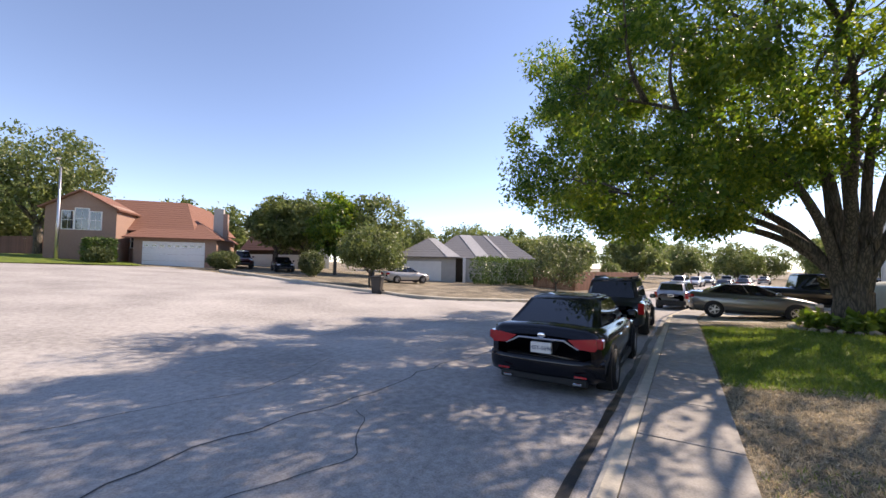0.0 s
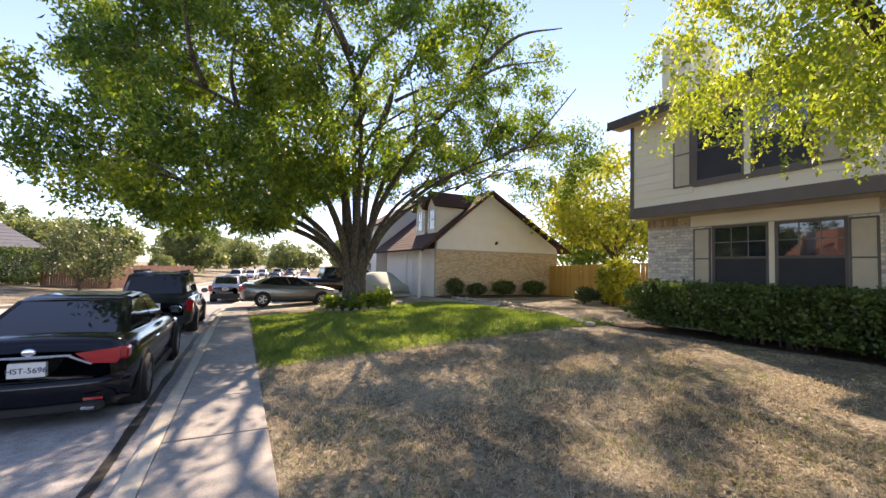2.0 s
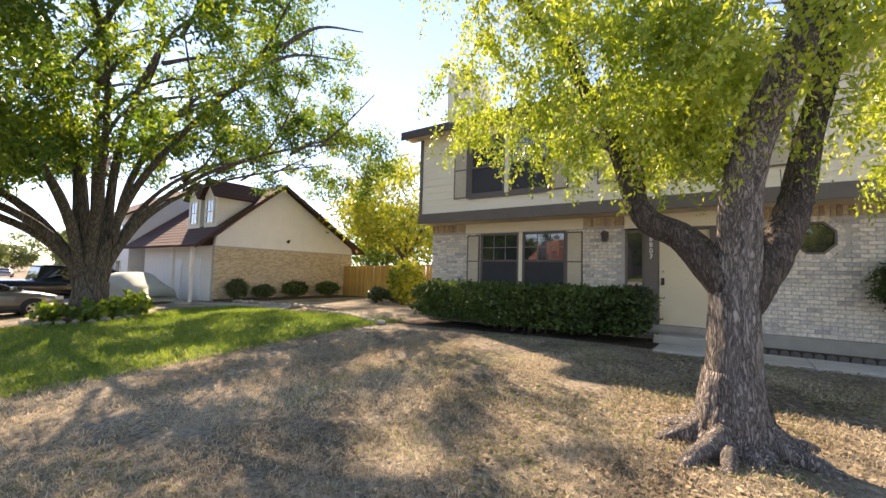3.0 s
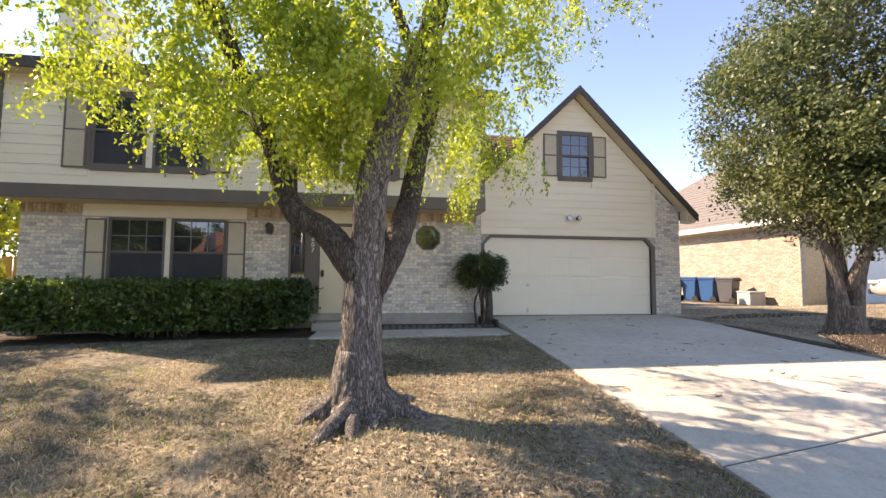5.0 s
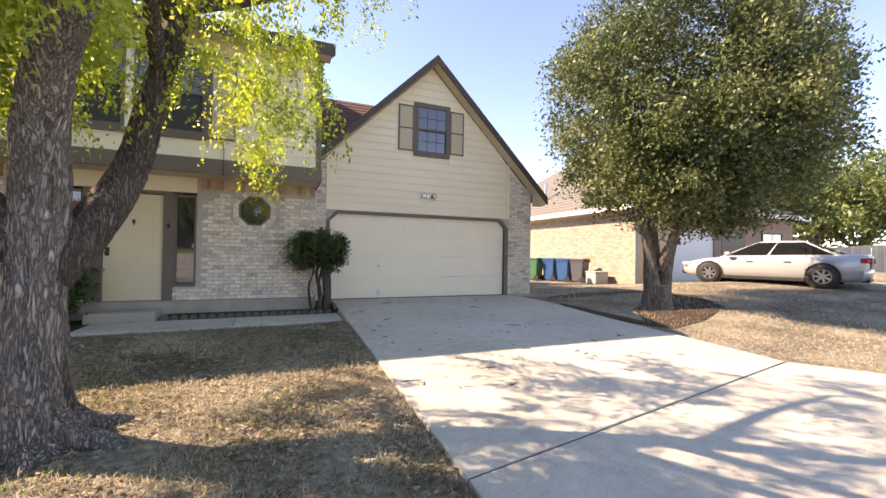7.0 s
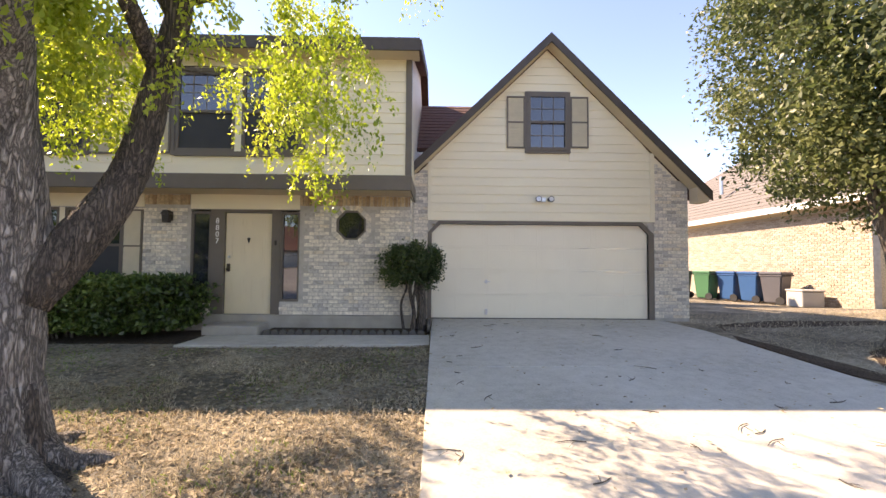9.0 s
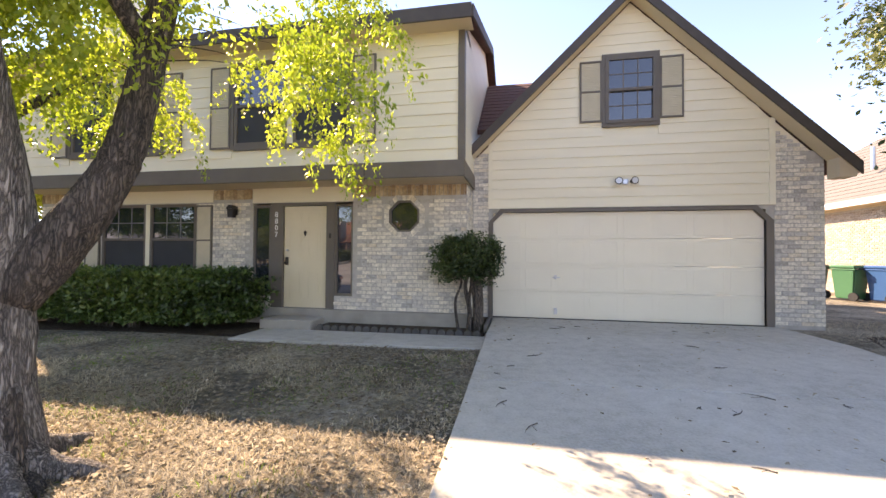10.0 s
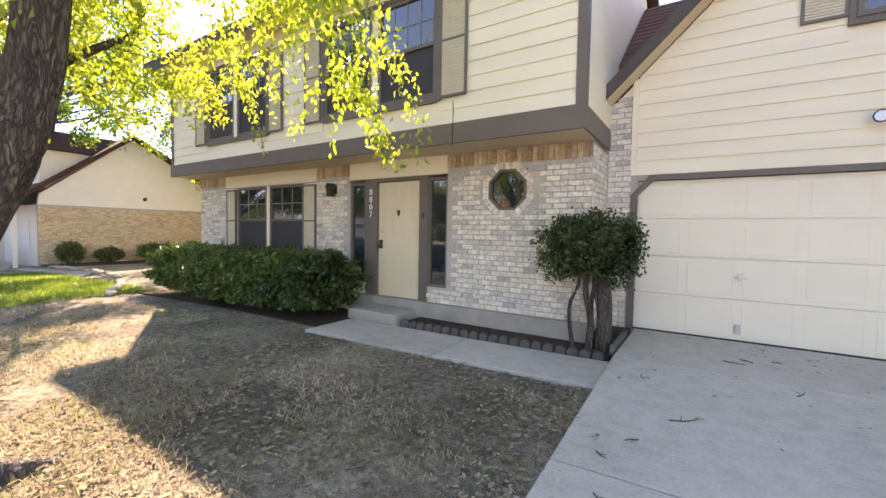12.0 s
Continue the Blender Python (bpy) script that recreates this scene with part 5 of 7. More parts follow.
def car(name, label, m, style, L, W, H, coat, wheel_r=0.33, group="", rim="metal", plate=False, spokes=5, tail=None, rack=False, category="car"):
    """A road vehicle, nose along +x: lofted body, cabin, glass pane by pane, wheels, lamps, mirrors, bumpers and handles."""
    c = thing(name, label, category, m, group)
    st = STYLES[style]
    hw = W / 2
    vs, fs = [], []
    for x, zl, zb, k in st["body"]:
        w = hw * k
        half = [(0, zl), (w * .84, zl), (w * .97, zl + .10), (w, zl + (zb - zl) * .45), (w * .985, zl + (zb - zl) * .72), (w * .93, zb - .045), (w * .80, zb), (w * .4, zb + .022), (0, zb + .03)]
        ring = half + [(-y, z) for y, z in half[-2:0:-1]]
        lean = 0.11 if style == "sedan" and x < -.45 else 0.0
        vs += [(x * L + lean * max(0.0, .95 - z), y, z) for y, z in ring]
    n = 16
    for i in range(len(st["body"]) - 1):
        for k in range(n):
            fs.append((i * n + k, i * n + (k + 1) % n, (i + 1) * n + (k + 1) % n, (i + 1) * n + k))
    fs += [tuple(range(n)), tuple(range(len(vs) - 1, len(vs) - n - 1, -1))]
    body = mesh_ob("body", vs, fs, coat, c, True)
    D, C, B, A = [q * L for q in st["cabin"]]
    zr, zf = st["belt"]
    wb, wr = hw * .88, hw * .68
    P = {}
    for s in (-1, 1):
        P["D", s], P["A", s] = Vector((D, s * wb * .94, zr - .02)), Vector((A, s * wb * .93, zf - .02))
        P["C", s], P["B", s] = Vector((C, s * wr, H - .05)), Vector((B, s * wr * .97, H - .04))
    bm = bmesh.new()
    V = {k: bm.verts.new(v) for k, v in P.items()}
    T = {}
    for k, (x, y) in {"c": (C + .12, wr * .8), "b": (B - .12, wr * .78)}.items():
        for s in (-1, 1):
            T[k, s] = bm.verts.new((x, s * y, H))
    for s in (-1, 1):
        bm.faces.new((V["D", s], V["A", s], V["B", s], V["C", s]))
        bm.faces.new((V["C", s], V["B", s], T["b", s], T["c", s]))
    bm.faces.new((V["A", 1], V["A", -1], V["B", -1], V["B", 1]))
    bm.faces.new((V["D", 1], V["D", -1], V["C", -1], V["C", 1]))
    bm.faces.new((V["B", 1], V["B", -1], T["b", -1], T["b", 1]))
    bm.faces.new((V["C", 1], V["C", -1], T["c", -1], T["c", 1]))
    bm.faces.new((T["b", 1], T["b", -1], T["c", -1], T["c", 1]))
    bmesh.ops.bevel(bm, geom=bm.edges[:], offset=0.035, segments=2, affect="EDGES")
    part("cabin", bm, coat, c, smooth=True)

    def pane(nm, a, b, c2, d, u0, u1, v0, v1, mat="carglass"):
        """Glass on the plane a-b below, d-c above, between shares u and v."""
        q = []
        nrm = (b - a).cross(d - a).normalized()
        mid = (a + b + c2 + d) / 4
        if nrm.dot(mid - Vector(((A + D) / 2, 0, 0.9))) < 0:
            nrm = -nrm
        for u, v in ((u0, v0), (u1, v0), (u1, v1), (u0, v1)):
            q.append(a.lerp(b, u).lerp(d.lerp(c2, u), v) + nrm * 0.008)
        q2 = [p - nrm * 0.02 for p in q]
        return mesh_ob(nm, q + q2, [(0, 1, 2, 3), (7, 6, 5, 4), (0, 4, 5, 1), (1, 5, 6, 2), (2, 6, 7, 3), (3, 7, 4, 0)], M[mat], c)
    cut = (st["split"] * L - D) / (A - D)
    for s in (-1, 1):
        a, b, c2, d = P["D", s], P["A", s], P["B", s], P["C", s]
        pane("side_window", a, b, c2, d, cut + .012, .965, .10, .95)
        if style == "sedan":
            pane("side_window", a, b, c2, d, .07, cut - .012, .10, .95)
        elif style == "suv":
            pane("side_window", a, b, c2, d, .32, cut - .02, .14, .92)
            pane("side_window", a, b, c2, d, .05, .28, .16, .92)
    pane("windscreen", P["A", -1], P["A", 1], P["B", 1], P["B", -1], .05, .95, .06, .94)
    pane("rear_window", P["D", -1], P["D", 1], P["C", 1], P["C", -1], .07, .93, .08 if style == "sedan" else .2, .92)
    for wx in st["wheels"]:
        for s in (-1, 1):
            bm = bmesh.new()
            bmesh.ops.create_cone(bm, cap_ends=True, segments=28, radius1=wheel_r + .06, radius2=wheel_r + .06, depth=.24, matrix=pose(wx * L, s * (hw - .112), wheel_r + .01, 90, 0, 0))
            part("wheel_arch", bm, M["black"], c)
            wheel(c, wx * L, s * (hw + .032), wheel_r, spokes=spokes, rim=rim)
    for s in (-1, 1):
        zt = (zr - .30, zr - .10) if style != "sedan" else (.78, .93)
        if style == "sedan":
            t0 = prism("tail_lamp", [(s * hw * .90, zt[0] + .03), (s * hw * .88, zt[1] + .01), (s * hw * .66, zt[1] - .01), (s * hw * .44, zt[1] - .035), (s * hw * .60, zt[0] - .005), (s * hw * .86, zt[0] - .02)], -.504 * L, -.47 * L, M["red_lamp"], c, axis="x")
        else:
            box("tail_lamp", -.505 * L, -.455 * L, min(s * hw * .80, s * hw * .985), max(s * hw * .80, s * hw * .985), zt[0] - .08, zt[1] + .06, M["red_lamp"], c, .02)
        if style == "sedan":
            box("tail_lamp_side", -.492 * L, -.455 * L, min(s * hw * .86, s * hw * .975), max(s * hw * .86, s * hw * .975), zt[0] + .01, zt[1] + .0, M["red_lamp"], c, .02)
        box("headlamp", .43 * L, .487 * L, min(s * hw * .52, s * hw * .9), max(s * hw * .52, s * hw * .9), st["body"][7][2] - .16, st["body"][7][2] - .03, M["clear_lamp"], c, .03)
        mir = box("mirror", A - .42, A - .24, min(s * (hw - .06), s * (hw + .14)), max(s * (hw - .06), s * (hw + .14)), zf + .02, zf + .17, coat, c, .04)
        for hx in ((-.13, .07) if style != "pickup" else (.08,)):
            box("door_handle", hx * L - .1, hx * L + .1, min(s * (hw - .02), s * (hw + .015)), max(s * (hw - .02), s * (hw + .015)), zf - .16, zf - .13, M["chrome"], c, .008)
        zs = st["body"][4][1]
        box("side_sill", st["wheels"][0] * L + .4, st["wheels"][1] * L - .4, min(s * (hw - .1), s * (hw + .004)), max(s * (hw - .1), s * (hw + .004)), zs - .02, zs + .10, M["black"], c, .02)
    zl = st["body"][1][1]
    if style == "sedan":
        bvs, bfs = [], []
        prof = [(-.40, .60), (-.492, .605), (-.505, .585), (-.5075, .53), (-.506, .45), (-.500, .37), (-.490, .29), (-.40, .25)]
        turns = (-1.0, -.985, -.93, -.8, -.5, 0, .5, .8, .93, .985, 1.0)
        for q in turns:
            bvs += [(x * L + (.16 * abs(q) ** 6 + .03 * q * q if x < -.45 else 0), q * hw * .985, z) for x, z in prof]
        for i in range(len(turns) - 1):
            bfs += [(i * 8 + k, i * 8 + k + 1, i * 8 + k + 9, i * 8 + k + 8) for k in range(7)]
        mesh_ob("rear_bumper", bvs, bfs, coat, c, True)
        box("rear_valance", -.494 * L, -.45 * L, -hw * .74, hw * .74, zl - .06, zl + .05, M["black"], c, .02)
    else:
        box("rear_bumper", -.507 * L, -.46 * L, -hw * .86, hw * .86, zl + .0, zl + .26, M["black"], c, .05)
        box("rear_valance", -.509 * L, -.45 * L, -hw * .74, hw * .74, zl - .08, zl + .07, M["black"], c, .02)
    box("front_bumper", .44 * L, .504 * L, -hw * .68, hw * .68, zl + .0, zl + .18, M["black"], c, .04)
    if plate:
        zp = .66 if style == "sedan" else .80
        pl = box("number_plate", -.508 * L, -.490 * L, -.16, .16, zp, zp + .16, M["white"], c, .004)
        if style == "sedan":
            lettering("plate_lettering", "HST-5696", .085, M["navy_ink"], pl, pose(-.5085 * L, 0, zp + .075, 90, 0, -90))
        else:
            box("plate_lettering", -.5095 * L, -.508 * L, -.12, .12, zp + .05, zp + .11, M["navy_ink"], pl)
        if style == "sedan":
            box("trim_bar", -.509 * L, -.49 * L, -hw * .41, hw * .41, .862, .89, M["chrome"], c, .006)
            for s in (-1, 1):
                prism("trim_bar", [(s * hw * .40, .885), (s * hw * .39, .86), (s * hw * .60, .765), (s * hw * .625, .77)], -.510 * L, -.485 * L, M["chrome"], c, axis="x")
                box("reflector", -.511 * L, -.505 * L, min(s * hw * .55, s * hw * .75), max(s * hw * .55, s * hw * .75), .36, .39, M["red_lamp"], c, .004)
                box("exhaust_trim", -.506 * L, -.48 * L, min(s * hw * .52, s * hw * .66), max(s * hw * .52, s * hw * .66), .24, .28, M["chrome"], c, .01)
            box("boot_seam", -.4985 * L, -.49 * L, -hw * .62, hw * .62, .60, .606, M["black"], c)
            bm = bmesh.new()
            bmesh.ops.create_uvsphere(bm, u_segments=14, v_segments=8, radius=1.0, matrix=pose(-.503 * L, 0, .93) @ Matrix.Diagonal((.012, .065, .042, 1)))
            part("badge", bm, M["chrome"], c, smooth=True)
    if rack:
        for s in (-1, 1):
            box("roof_rail", C + .1, B - .1, s * wr * .85 - .02, s * wr * .85 + .02, H - .02, H + .06, M["black"], c, .012)
    return c


def parked(x, y, heading, z=None):
    """A pose on the ground: heading is the way the nose points, in degrees from +x."""
    return pose(x, y, (level(x, y) + 0.03) if z is None else z, 0, 0, heading)


P_BLACK, P_NAVY, P_GREY = plain("black_paint", (0.004, 0.005, 0.009), 0.12, vary=0.04, scale=2, bump=0.0), paint("dark_blue_grey_paint", (0.028, 0.032, 0.042)), paint("warm_grey_paint", (0.19, 0.185, 0.165), 0.6)
P_WHITE, P_SILVER, P_RED, P_BLUE = paint("pearl_white_paint", (0.46, 0.46, 0.455), 0.25), paint("silver_paint", (0.55, 0.56, 0.58), 0.7), paint("dark_red_paint", (0.09, 0.012, 0.014)), paint("blue_paint", (0.02, 0.05, 0.18))
sedan = car("sedan", "black four-door sedan parked at the kerb", parked(-9.15, -2.42, 180), "sedan", 4.86, 1.82, 1.46, P_BLACK, plate=True)
car("sport_utility", "dark blue-grey sport utility car parked at the kerb", parked(-16.7, -2.5, 180), "suv", 4.7, 1.92, 1.82, P_NAVY, .36, plate=True, rack=True)
car("sedan", "warm grey sedan standing across the footpath in a driveway", parked(-22.4, 1.95, 90), "sedan", 4.55, 1.78, 1.43, P_GREY, .31)
car("van", "silver people carrier parked further along the street", parked(-30.5, -0.75, 170), "suv", 4.7, 1.85, 1.66, P_SILVER, .33, plate=True)
car("pickup", "black pickup truck standing in the shade of a driveway", parked(-26.2, 4.6, 95), "pickup", 5.4, 1.95, 1.85, P_BLACK, .38)
car("sedan", "pearl white sedan standing in the driveway next door", parked(17.0, 9.1, 108, 0.22), "sedan", 5.04, 1.90, 1.49, P_WHITE, .36, spokes=7)
car("hatchback", "white compact car parked before the hip-roofed house", parked(-31.4, -22.8, 150), "sedan", 4.3, 1.75, 1.5, P_WHITE, .32)
for i, (x, y, hd, st, pt) in enumerate(((-62, -8.3, 0, "suv", P_SILVER), (-72, -8.3, 0, "sedan", P_WHITE), (-84, -8.5, 0, "sedan", P_GREY), (-78, -5.0, 180, "suv", P_WHITE), (-92, -4.2, 180, "suv", P_SILVER), (-98, -1.8, 180, "sedan", P_WHITE), (-70, -2.2, 180, "sedan", P_NAVY), (-54, -2.4, 180, "sedan", P_NAVY))):
    car("parked_car", {P_SILVER: "silver car far along the street", P_WHITE: "white car far along the street", P_GREY: "grey car far along the street", P_NAVY: "dark car far along the street"}[pt], parked(x, bent(x, y), hd - 11), st, 4.6, 1.8, 1.5 if st == "sedan" else 1.7, pt, group="cars far along the street")
car("van", "dark red van parked before the brown house", parked(-26.3, -40.2, 60), "suv", 4.7, 1.85, 1.75, P_RED, .34)
car("sedan", "black car with its boot lid up before the brown house", parked(-28.0, -36.0, 60), "sedan", 4.5, 1.78, 1.45, P_BLACK)
car("sport_utility", "blue car standing before the house next door", parked(-33.0, 9.6, 90), "suv", 4.5, 1.8, 1.65, P_BLUE, .33)


# ---- neighbouring houses ----
def gable_box(name, label, m, w, d, wall_h, ridge_h, wall, roof, over=0.4, sink=1.0, ridge_at=0.5, lines=10):
    """A plain house body with a ridge along its width: local x along the front, y away from it."""
    h = thing(name, label, "house", m)
    box("wall", 0, w, 0, 0.2, -sink, wall_h, wall, h)
    box("wall", 0, w, d - 0.2, d, -sink, wall_h, wall, h)
    box("wall", 0, 0.2, 0.2, d - 0.2, -sink, wall_h, wall, h)
    box("wall", w - 0.2, w, 0.2, d - 0.2, -sink, wall_h, wall, h)
    ry = d * ridge_at
    for x0 in (0.0, w - 0.2):
        prism("gable_wall", [(0, wall_h), (d, wall_h), (ry, ridge_h - 0.1)], x0, x0 + 0.2, wall, h, axis="x")
    k = (ridge_h - wall_h) / ry
    roof_plane("roof", [(-over, -over, wall_h - over * k), (w + over, -over, wall_h - over * k), (w + over, ry, ridge_h), (-over, ry, ridge_h)], roof, h, 0.1, lines=lines)
    k2 = (ridge_h - wall_h) / (d - ry)
    roof_plane("roof", [(-over, d + over, wall_h - over * k2), (w + over, d + over, wall_h - over * k2), (w + over, ry, ridge_h), (-over, ry, ridge_h)], roof, h, 0.1, lines=lines)
    return h


def small_window(x, z, w, hgt, y, parent, out=-1, frame_mat="white", axis="y"):
    """A simple framed window with a cross of glazing bars, proud of a wall."""
    e = new("window")
    e.parent = parent
    def bx(nm, a0, a1, d0, d1, z0, z1, mat):
        lo, hi = min(y + out * d0, y + out * d1), max(y + out * d0, y + out * d1)
        if axis == "y":
            return box(nm, a0, a1, lo, hi, z0, z1, mat, e)
        return box(nm, lo, hi, a0, a1, z0, z1, mat, e)
    bx("pane", x, x + w, 0.002, 0.02, z, z + hgt, M["glass"])
    f = 0.07
    for a0, a1, z0, z1 in ((x - f, x, z - f, z + hgt + f), (x + w, x + w + f, z - f, z + hgt + f), (x, x + w, z - f, z), (x, x + w, z + hgt, z + hgt + f), (x, x + w, z + hgt / 2 - 0.02, z + hgt / 2 + 0.02)):
        bx("frame", a0, a1, 0.0, 0.05, z0, z1, M[frame_mat])
    bx("frame", x + w / 2 - 0.012, x + w / 2 + 0.012, 0.004, 0.03, z, z + hgt, M[frame_mat])
    return e


# the house next door to the west: brick below, pale boards in the gable
M["pale_board"] = plain("pale_gable_board", (0.76, 0.75, 0.71), 0.7, vary=0.05, scale=2)
M["dark_roof"] = plain("dark_red_shingle", (0.07, 0.032, 0.028), 0.9, vary=0.25, scale=9, bump=0.5, bump_scale=40)
west = thing("house", "house with buff brick below a pale gable and dormers", "house", pose(0, 0, 0))
WX0, WX1, WY0, WY1 = -29.5, -21.0, 9.35, 18.1
box("wall", WX1 - 0.2, WX1, WY0, WY1, -1.2, 2.15, M["mortar"], west)
box("wall", WX0, WX1 - 0.2, WY0, WY0 + 0.2, -1.2, 2.15, M["pale_board"], west)
box("wall", WX0, WX1 - 0.2, WY1 - 0.2, WY1, -1.2, 2.15, M["pale_board"], west)
box("wall", WX0, WX0 + 0.2, WY0 + 0.2, WY1 - 0.2, -1.2, 2.15, M["pale_board"], west)
brick_wall(WY0, WY1, -0.7, 2.13, WX1, M["nb_brick"], west, (), None, (1, 0), seed=12)
prism("gable_wall", [(WY0, 2.15), (WY1, 2.15), (WY1 - 0.1, 2.5), (12.8, 5.55), (WY0 + 0.05, 2.6)], WX1 - 0.2, WX1 + 0.03, M["pale_board"], west, axis="x")
roof_plane("roof", [(WX0 - 0.3, 8.3, 2.12), (WX1 + 0.35, 8.3, 2.12), (WX1 + 0.35, 12.8, 5.75), (WX0 - 0.3, 12.8, 5.75)], M["dark_roof"], west, 0.12, lines=20)
roof_plane("roof", [(WX0 - 0.3, 18.9, 2.3), (WX1 + 0.35, 18.9, 2.3), (WX1 + 0.35, 12.8, 5.75), (WX0 - 0.3, 12.8, 5.75)], M["dark_roof"], west, 0.12, lines=20)
prism("rake_board", [(8.3, 2.12), (12.8, 5.75), (18.9, 2.3), (18.9, 2.12), (12.8, 5.53), (8.3, 1.94)], WX1 + 0.352, WX1 + 0.39, M["dark_roof"], west, axis="x")
bm = bmesh.new()
bmesh.ops.create_cone(bm, cap_ends=True, segments=10, radius1=0.09, radius2=0.06, depth=0.16, matrix=pose(WX1 + 0.1, 13.3, 2.65, 0, 60, 0))
part("gable_lamp", bm, M["bronze"], west)
for dx in (-21.95, -23.7):   # dormers
    d = new("dormer")
    d.parent = west
    box("dormer_wall", dx - 0.65, dx + 0.65, 9.5, 12.4, 2.9, 4.75, M["pale_board"], d)
    prism("dormer_gable", [(dx - 0.65, 4.75), (dx + 0.65, 4.75), (dx, 5.45)], 9.5, 12.4, M["pale_board"], d)
    for s in (-1, 1):
        roof_plane("dormer_roof", [(dx + s * 0.85, 9.25, 4.60), (dx + s * 0.85, 12.6, 4.60), (dx, 12.6, 5.55), (dx, 9.25, 5.55)], M["dark_roof"], d, 0.08)
    small_window(dx - 0.32, 3.35, 0.64, 1.1, 9.5, d)
for k, (a, b) in enumerate(((-23.6, -22.3), (-25.6, -24.4))):
    box("door_leaf", a, b, WY0 - 0.03, WY0 - 0.002, -0.75, 1.5, M["white"], west)
    box("post", b + 0.15, b + 0.3, WY0 - 0.6, WY0 - 0.45, -0.8, 2.1, M["white"], west)
# further fronts along the same side
for x0, w, hgt, mt, y0, turn_d in ((-38.4, 8.3, 5.1, "pale_board", 9.0, -2), (-56, 9, 5.0, "white", 9.8 + bend(-56), -10), (-72, 10, 4.8, "grey_wall", 9.8 + bend(-72), -10)):
    zz = level_across(x0, 12)
    far = gable_box("house", "pale two-storey house front further along the street", pose(x0, y0, zz, 0, 0, turn_d), w, 9, hgt, hgt + 2.6, M[mt], M["dark_roof"])
    far["group"] = "far houses along the street"
    for wx in (1.0, 3.6, 6.0):
        small_window(wx, 3.1, 0.9, 1.2, 0, far)
        small_window(wx, 0.9, 0.9, 1.2, 0, far)
    box("garage_door", 0.8, 3.4, -0.02, -0.002, -0.2, 2.0, M["white"], far) if mt == "grey_wall" else None

# the house next door to the east: sunlit buff brick under a tan hipped roof
east = thing("house", "single-storey buff brick house with a tan hipped roof", "house", pose(0, 0, 0))
HX0, HY0, HX1, HY1, HE = 14.6, 12.6, 25.4, 28.0, 3.2
box("wall", HX0, HX0 + 0.2, HY0, HY1, -0.5, HE, M["mortar"], east)
brick_wall(HY0, HY1, -0.1, HE - 0.25, HX0, M["east_brick"], east, (), None, (-1, 0), seed=14)
for a in ((HX0 + 0.2, 16.6, -0.5, HE), (19.4, HX1, -0.5, HE), (16.6, 19.4, 2.3, HE)):
    box("wall_panel", a[0], a[1], HY0, HY0 + 0.2, a[2], a[3], M["pink_brick"] if a[0] > 19 else M["nb_brick"], east)
box("garage_door", 16.6, 19.4, HY0 + 0.05, HY0 + 0.1, -0.3, 2.3, M["white"], east)
box("wall", HX0 + 0.2, HX1, HY1 - 0.2, HY1, -0.5, HE, M["nb_brick"], east)
box("wall", HX1 - 0.2, HX1, HY0 + 0.2, HY1 - 0.2, -0.5, HE, M["nb_brick"], east)
box("frieze_board", HX0 - 0.03, HX0 - 0.016, HY0, HY1, HE - 0.25, HE, M["soffit"], east)
ov = 0.5
e4 = [(HX0 - ov, HY0 - ov, HE), (HX1 + ov, HY0 - ov, HE), (HX1 + ov, HY1 + ov, HE), (HX0 - ov, HY1 + ov, HE)]
r2 = [((HX0 + HX1) / 2 - 1, (HY0 + HY1) / 2, HE + 4.2), ((HX0 + HX1) / 2 + 1, (HY0 + HY1) / 2, HE + 4.2)]
roof_plane("roof", [e4[0], e4[1], r2[1], r2[0]], M["tan_roof"], east, 0.1, lines=24)
roof_plane("roof", [e4[2], e4[3], r2[0], r2[1]], M["tan_roof"], east, 0.1, lines=24)
roof_plane("roof", [e4[3], e4[0], r2[0], (r2[0][0], r2[0][1] + 0.01, r2[0][2])], M["tan_roof"], east, 0.1, lines=24)
roof_plane("roof", [e4[1], e4[2], (r2[1][0], r2[1][1] + 0.01, r2[1][2]), r2[1]], M["tan_roof"], east, 0.1, lines=24)
box("fascia", HX0 - ov - 0.03, HX0 - ov, HY0 - ov, HY1 + ov, HE - 0.18, HE + 0.02, M["white"], east)
box("fascia", HX0 - ov, HX1 + ov, HY0 - ov - 0.03, HY0 - ov, HE - 0.18, HE + 0.02, M["white"], east)
box("eave_soffit", HX0 - ov, HX0, HY0 - ov, HY1 + ov, HE - 0.17, HE - 0.15, M["soffit"], east)
bm = bmesh.new()
bmesh.ops.create_cone(bm, cap_ends=True, segments=10, radius1=0.07, radius2=0.07, depth=0.8, matrix=pose(15.2, 19.4, HE + 1.6))
part("roof_vent", bm, M["metal"], east)
# dark panel on the flat wall paints the shade of a set-back entry
bm = bmesh.new()
add_box(bm, 19.9, 21.6, HY0 - 0.012, HY0 - 0.002, 0.0, 2.4)
part("entry_shade_panel", bm, M["bronze"], east)
small_window(22.9, 0.9, 1.5, 1.4, HY0 - 0.002, east, frame_mat="bronze")
slab("neighbour_driveway", [(15.2, -1.0), (20.2, -1.0), (19.6, HY0 - 0.01), (15.0, HY0 - 0.01)], 0.15, M["concrete"], None, 0.02)
tagged(bpy.data.objects["neighbour_driveway"], "pale concrete driveway of the house next door", "driveway", kind="structure")


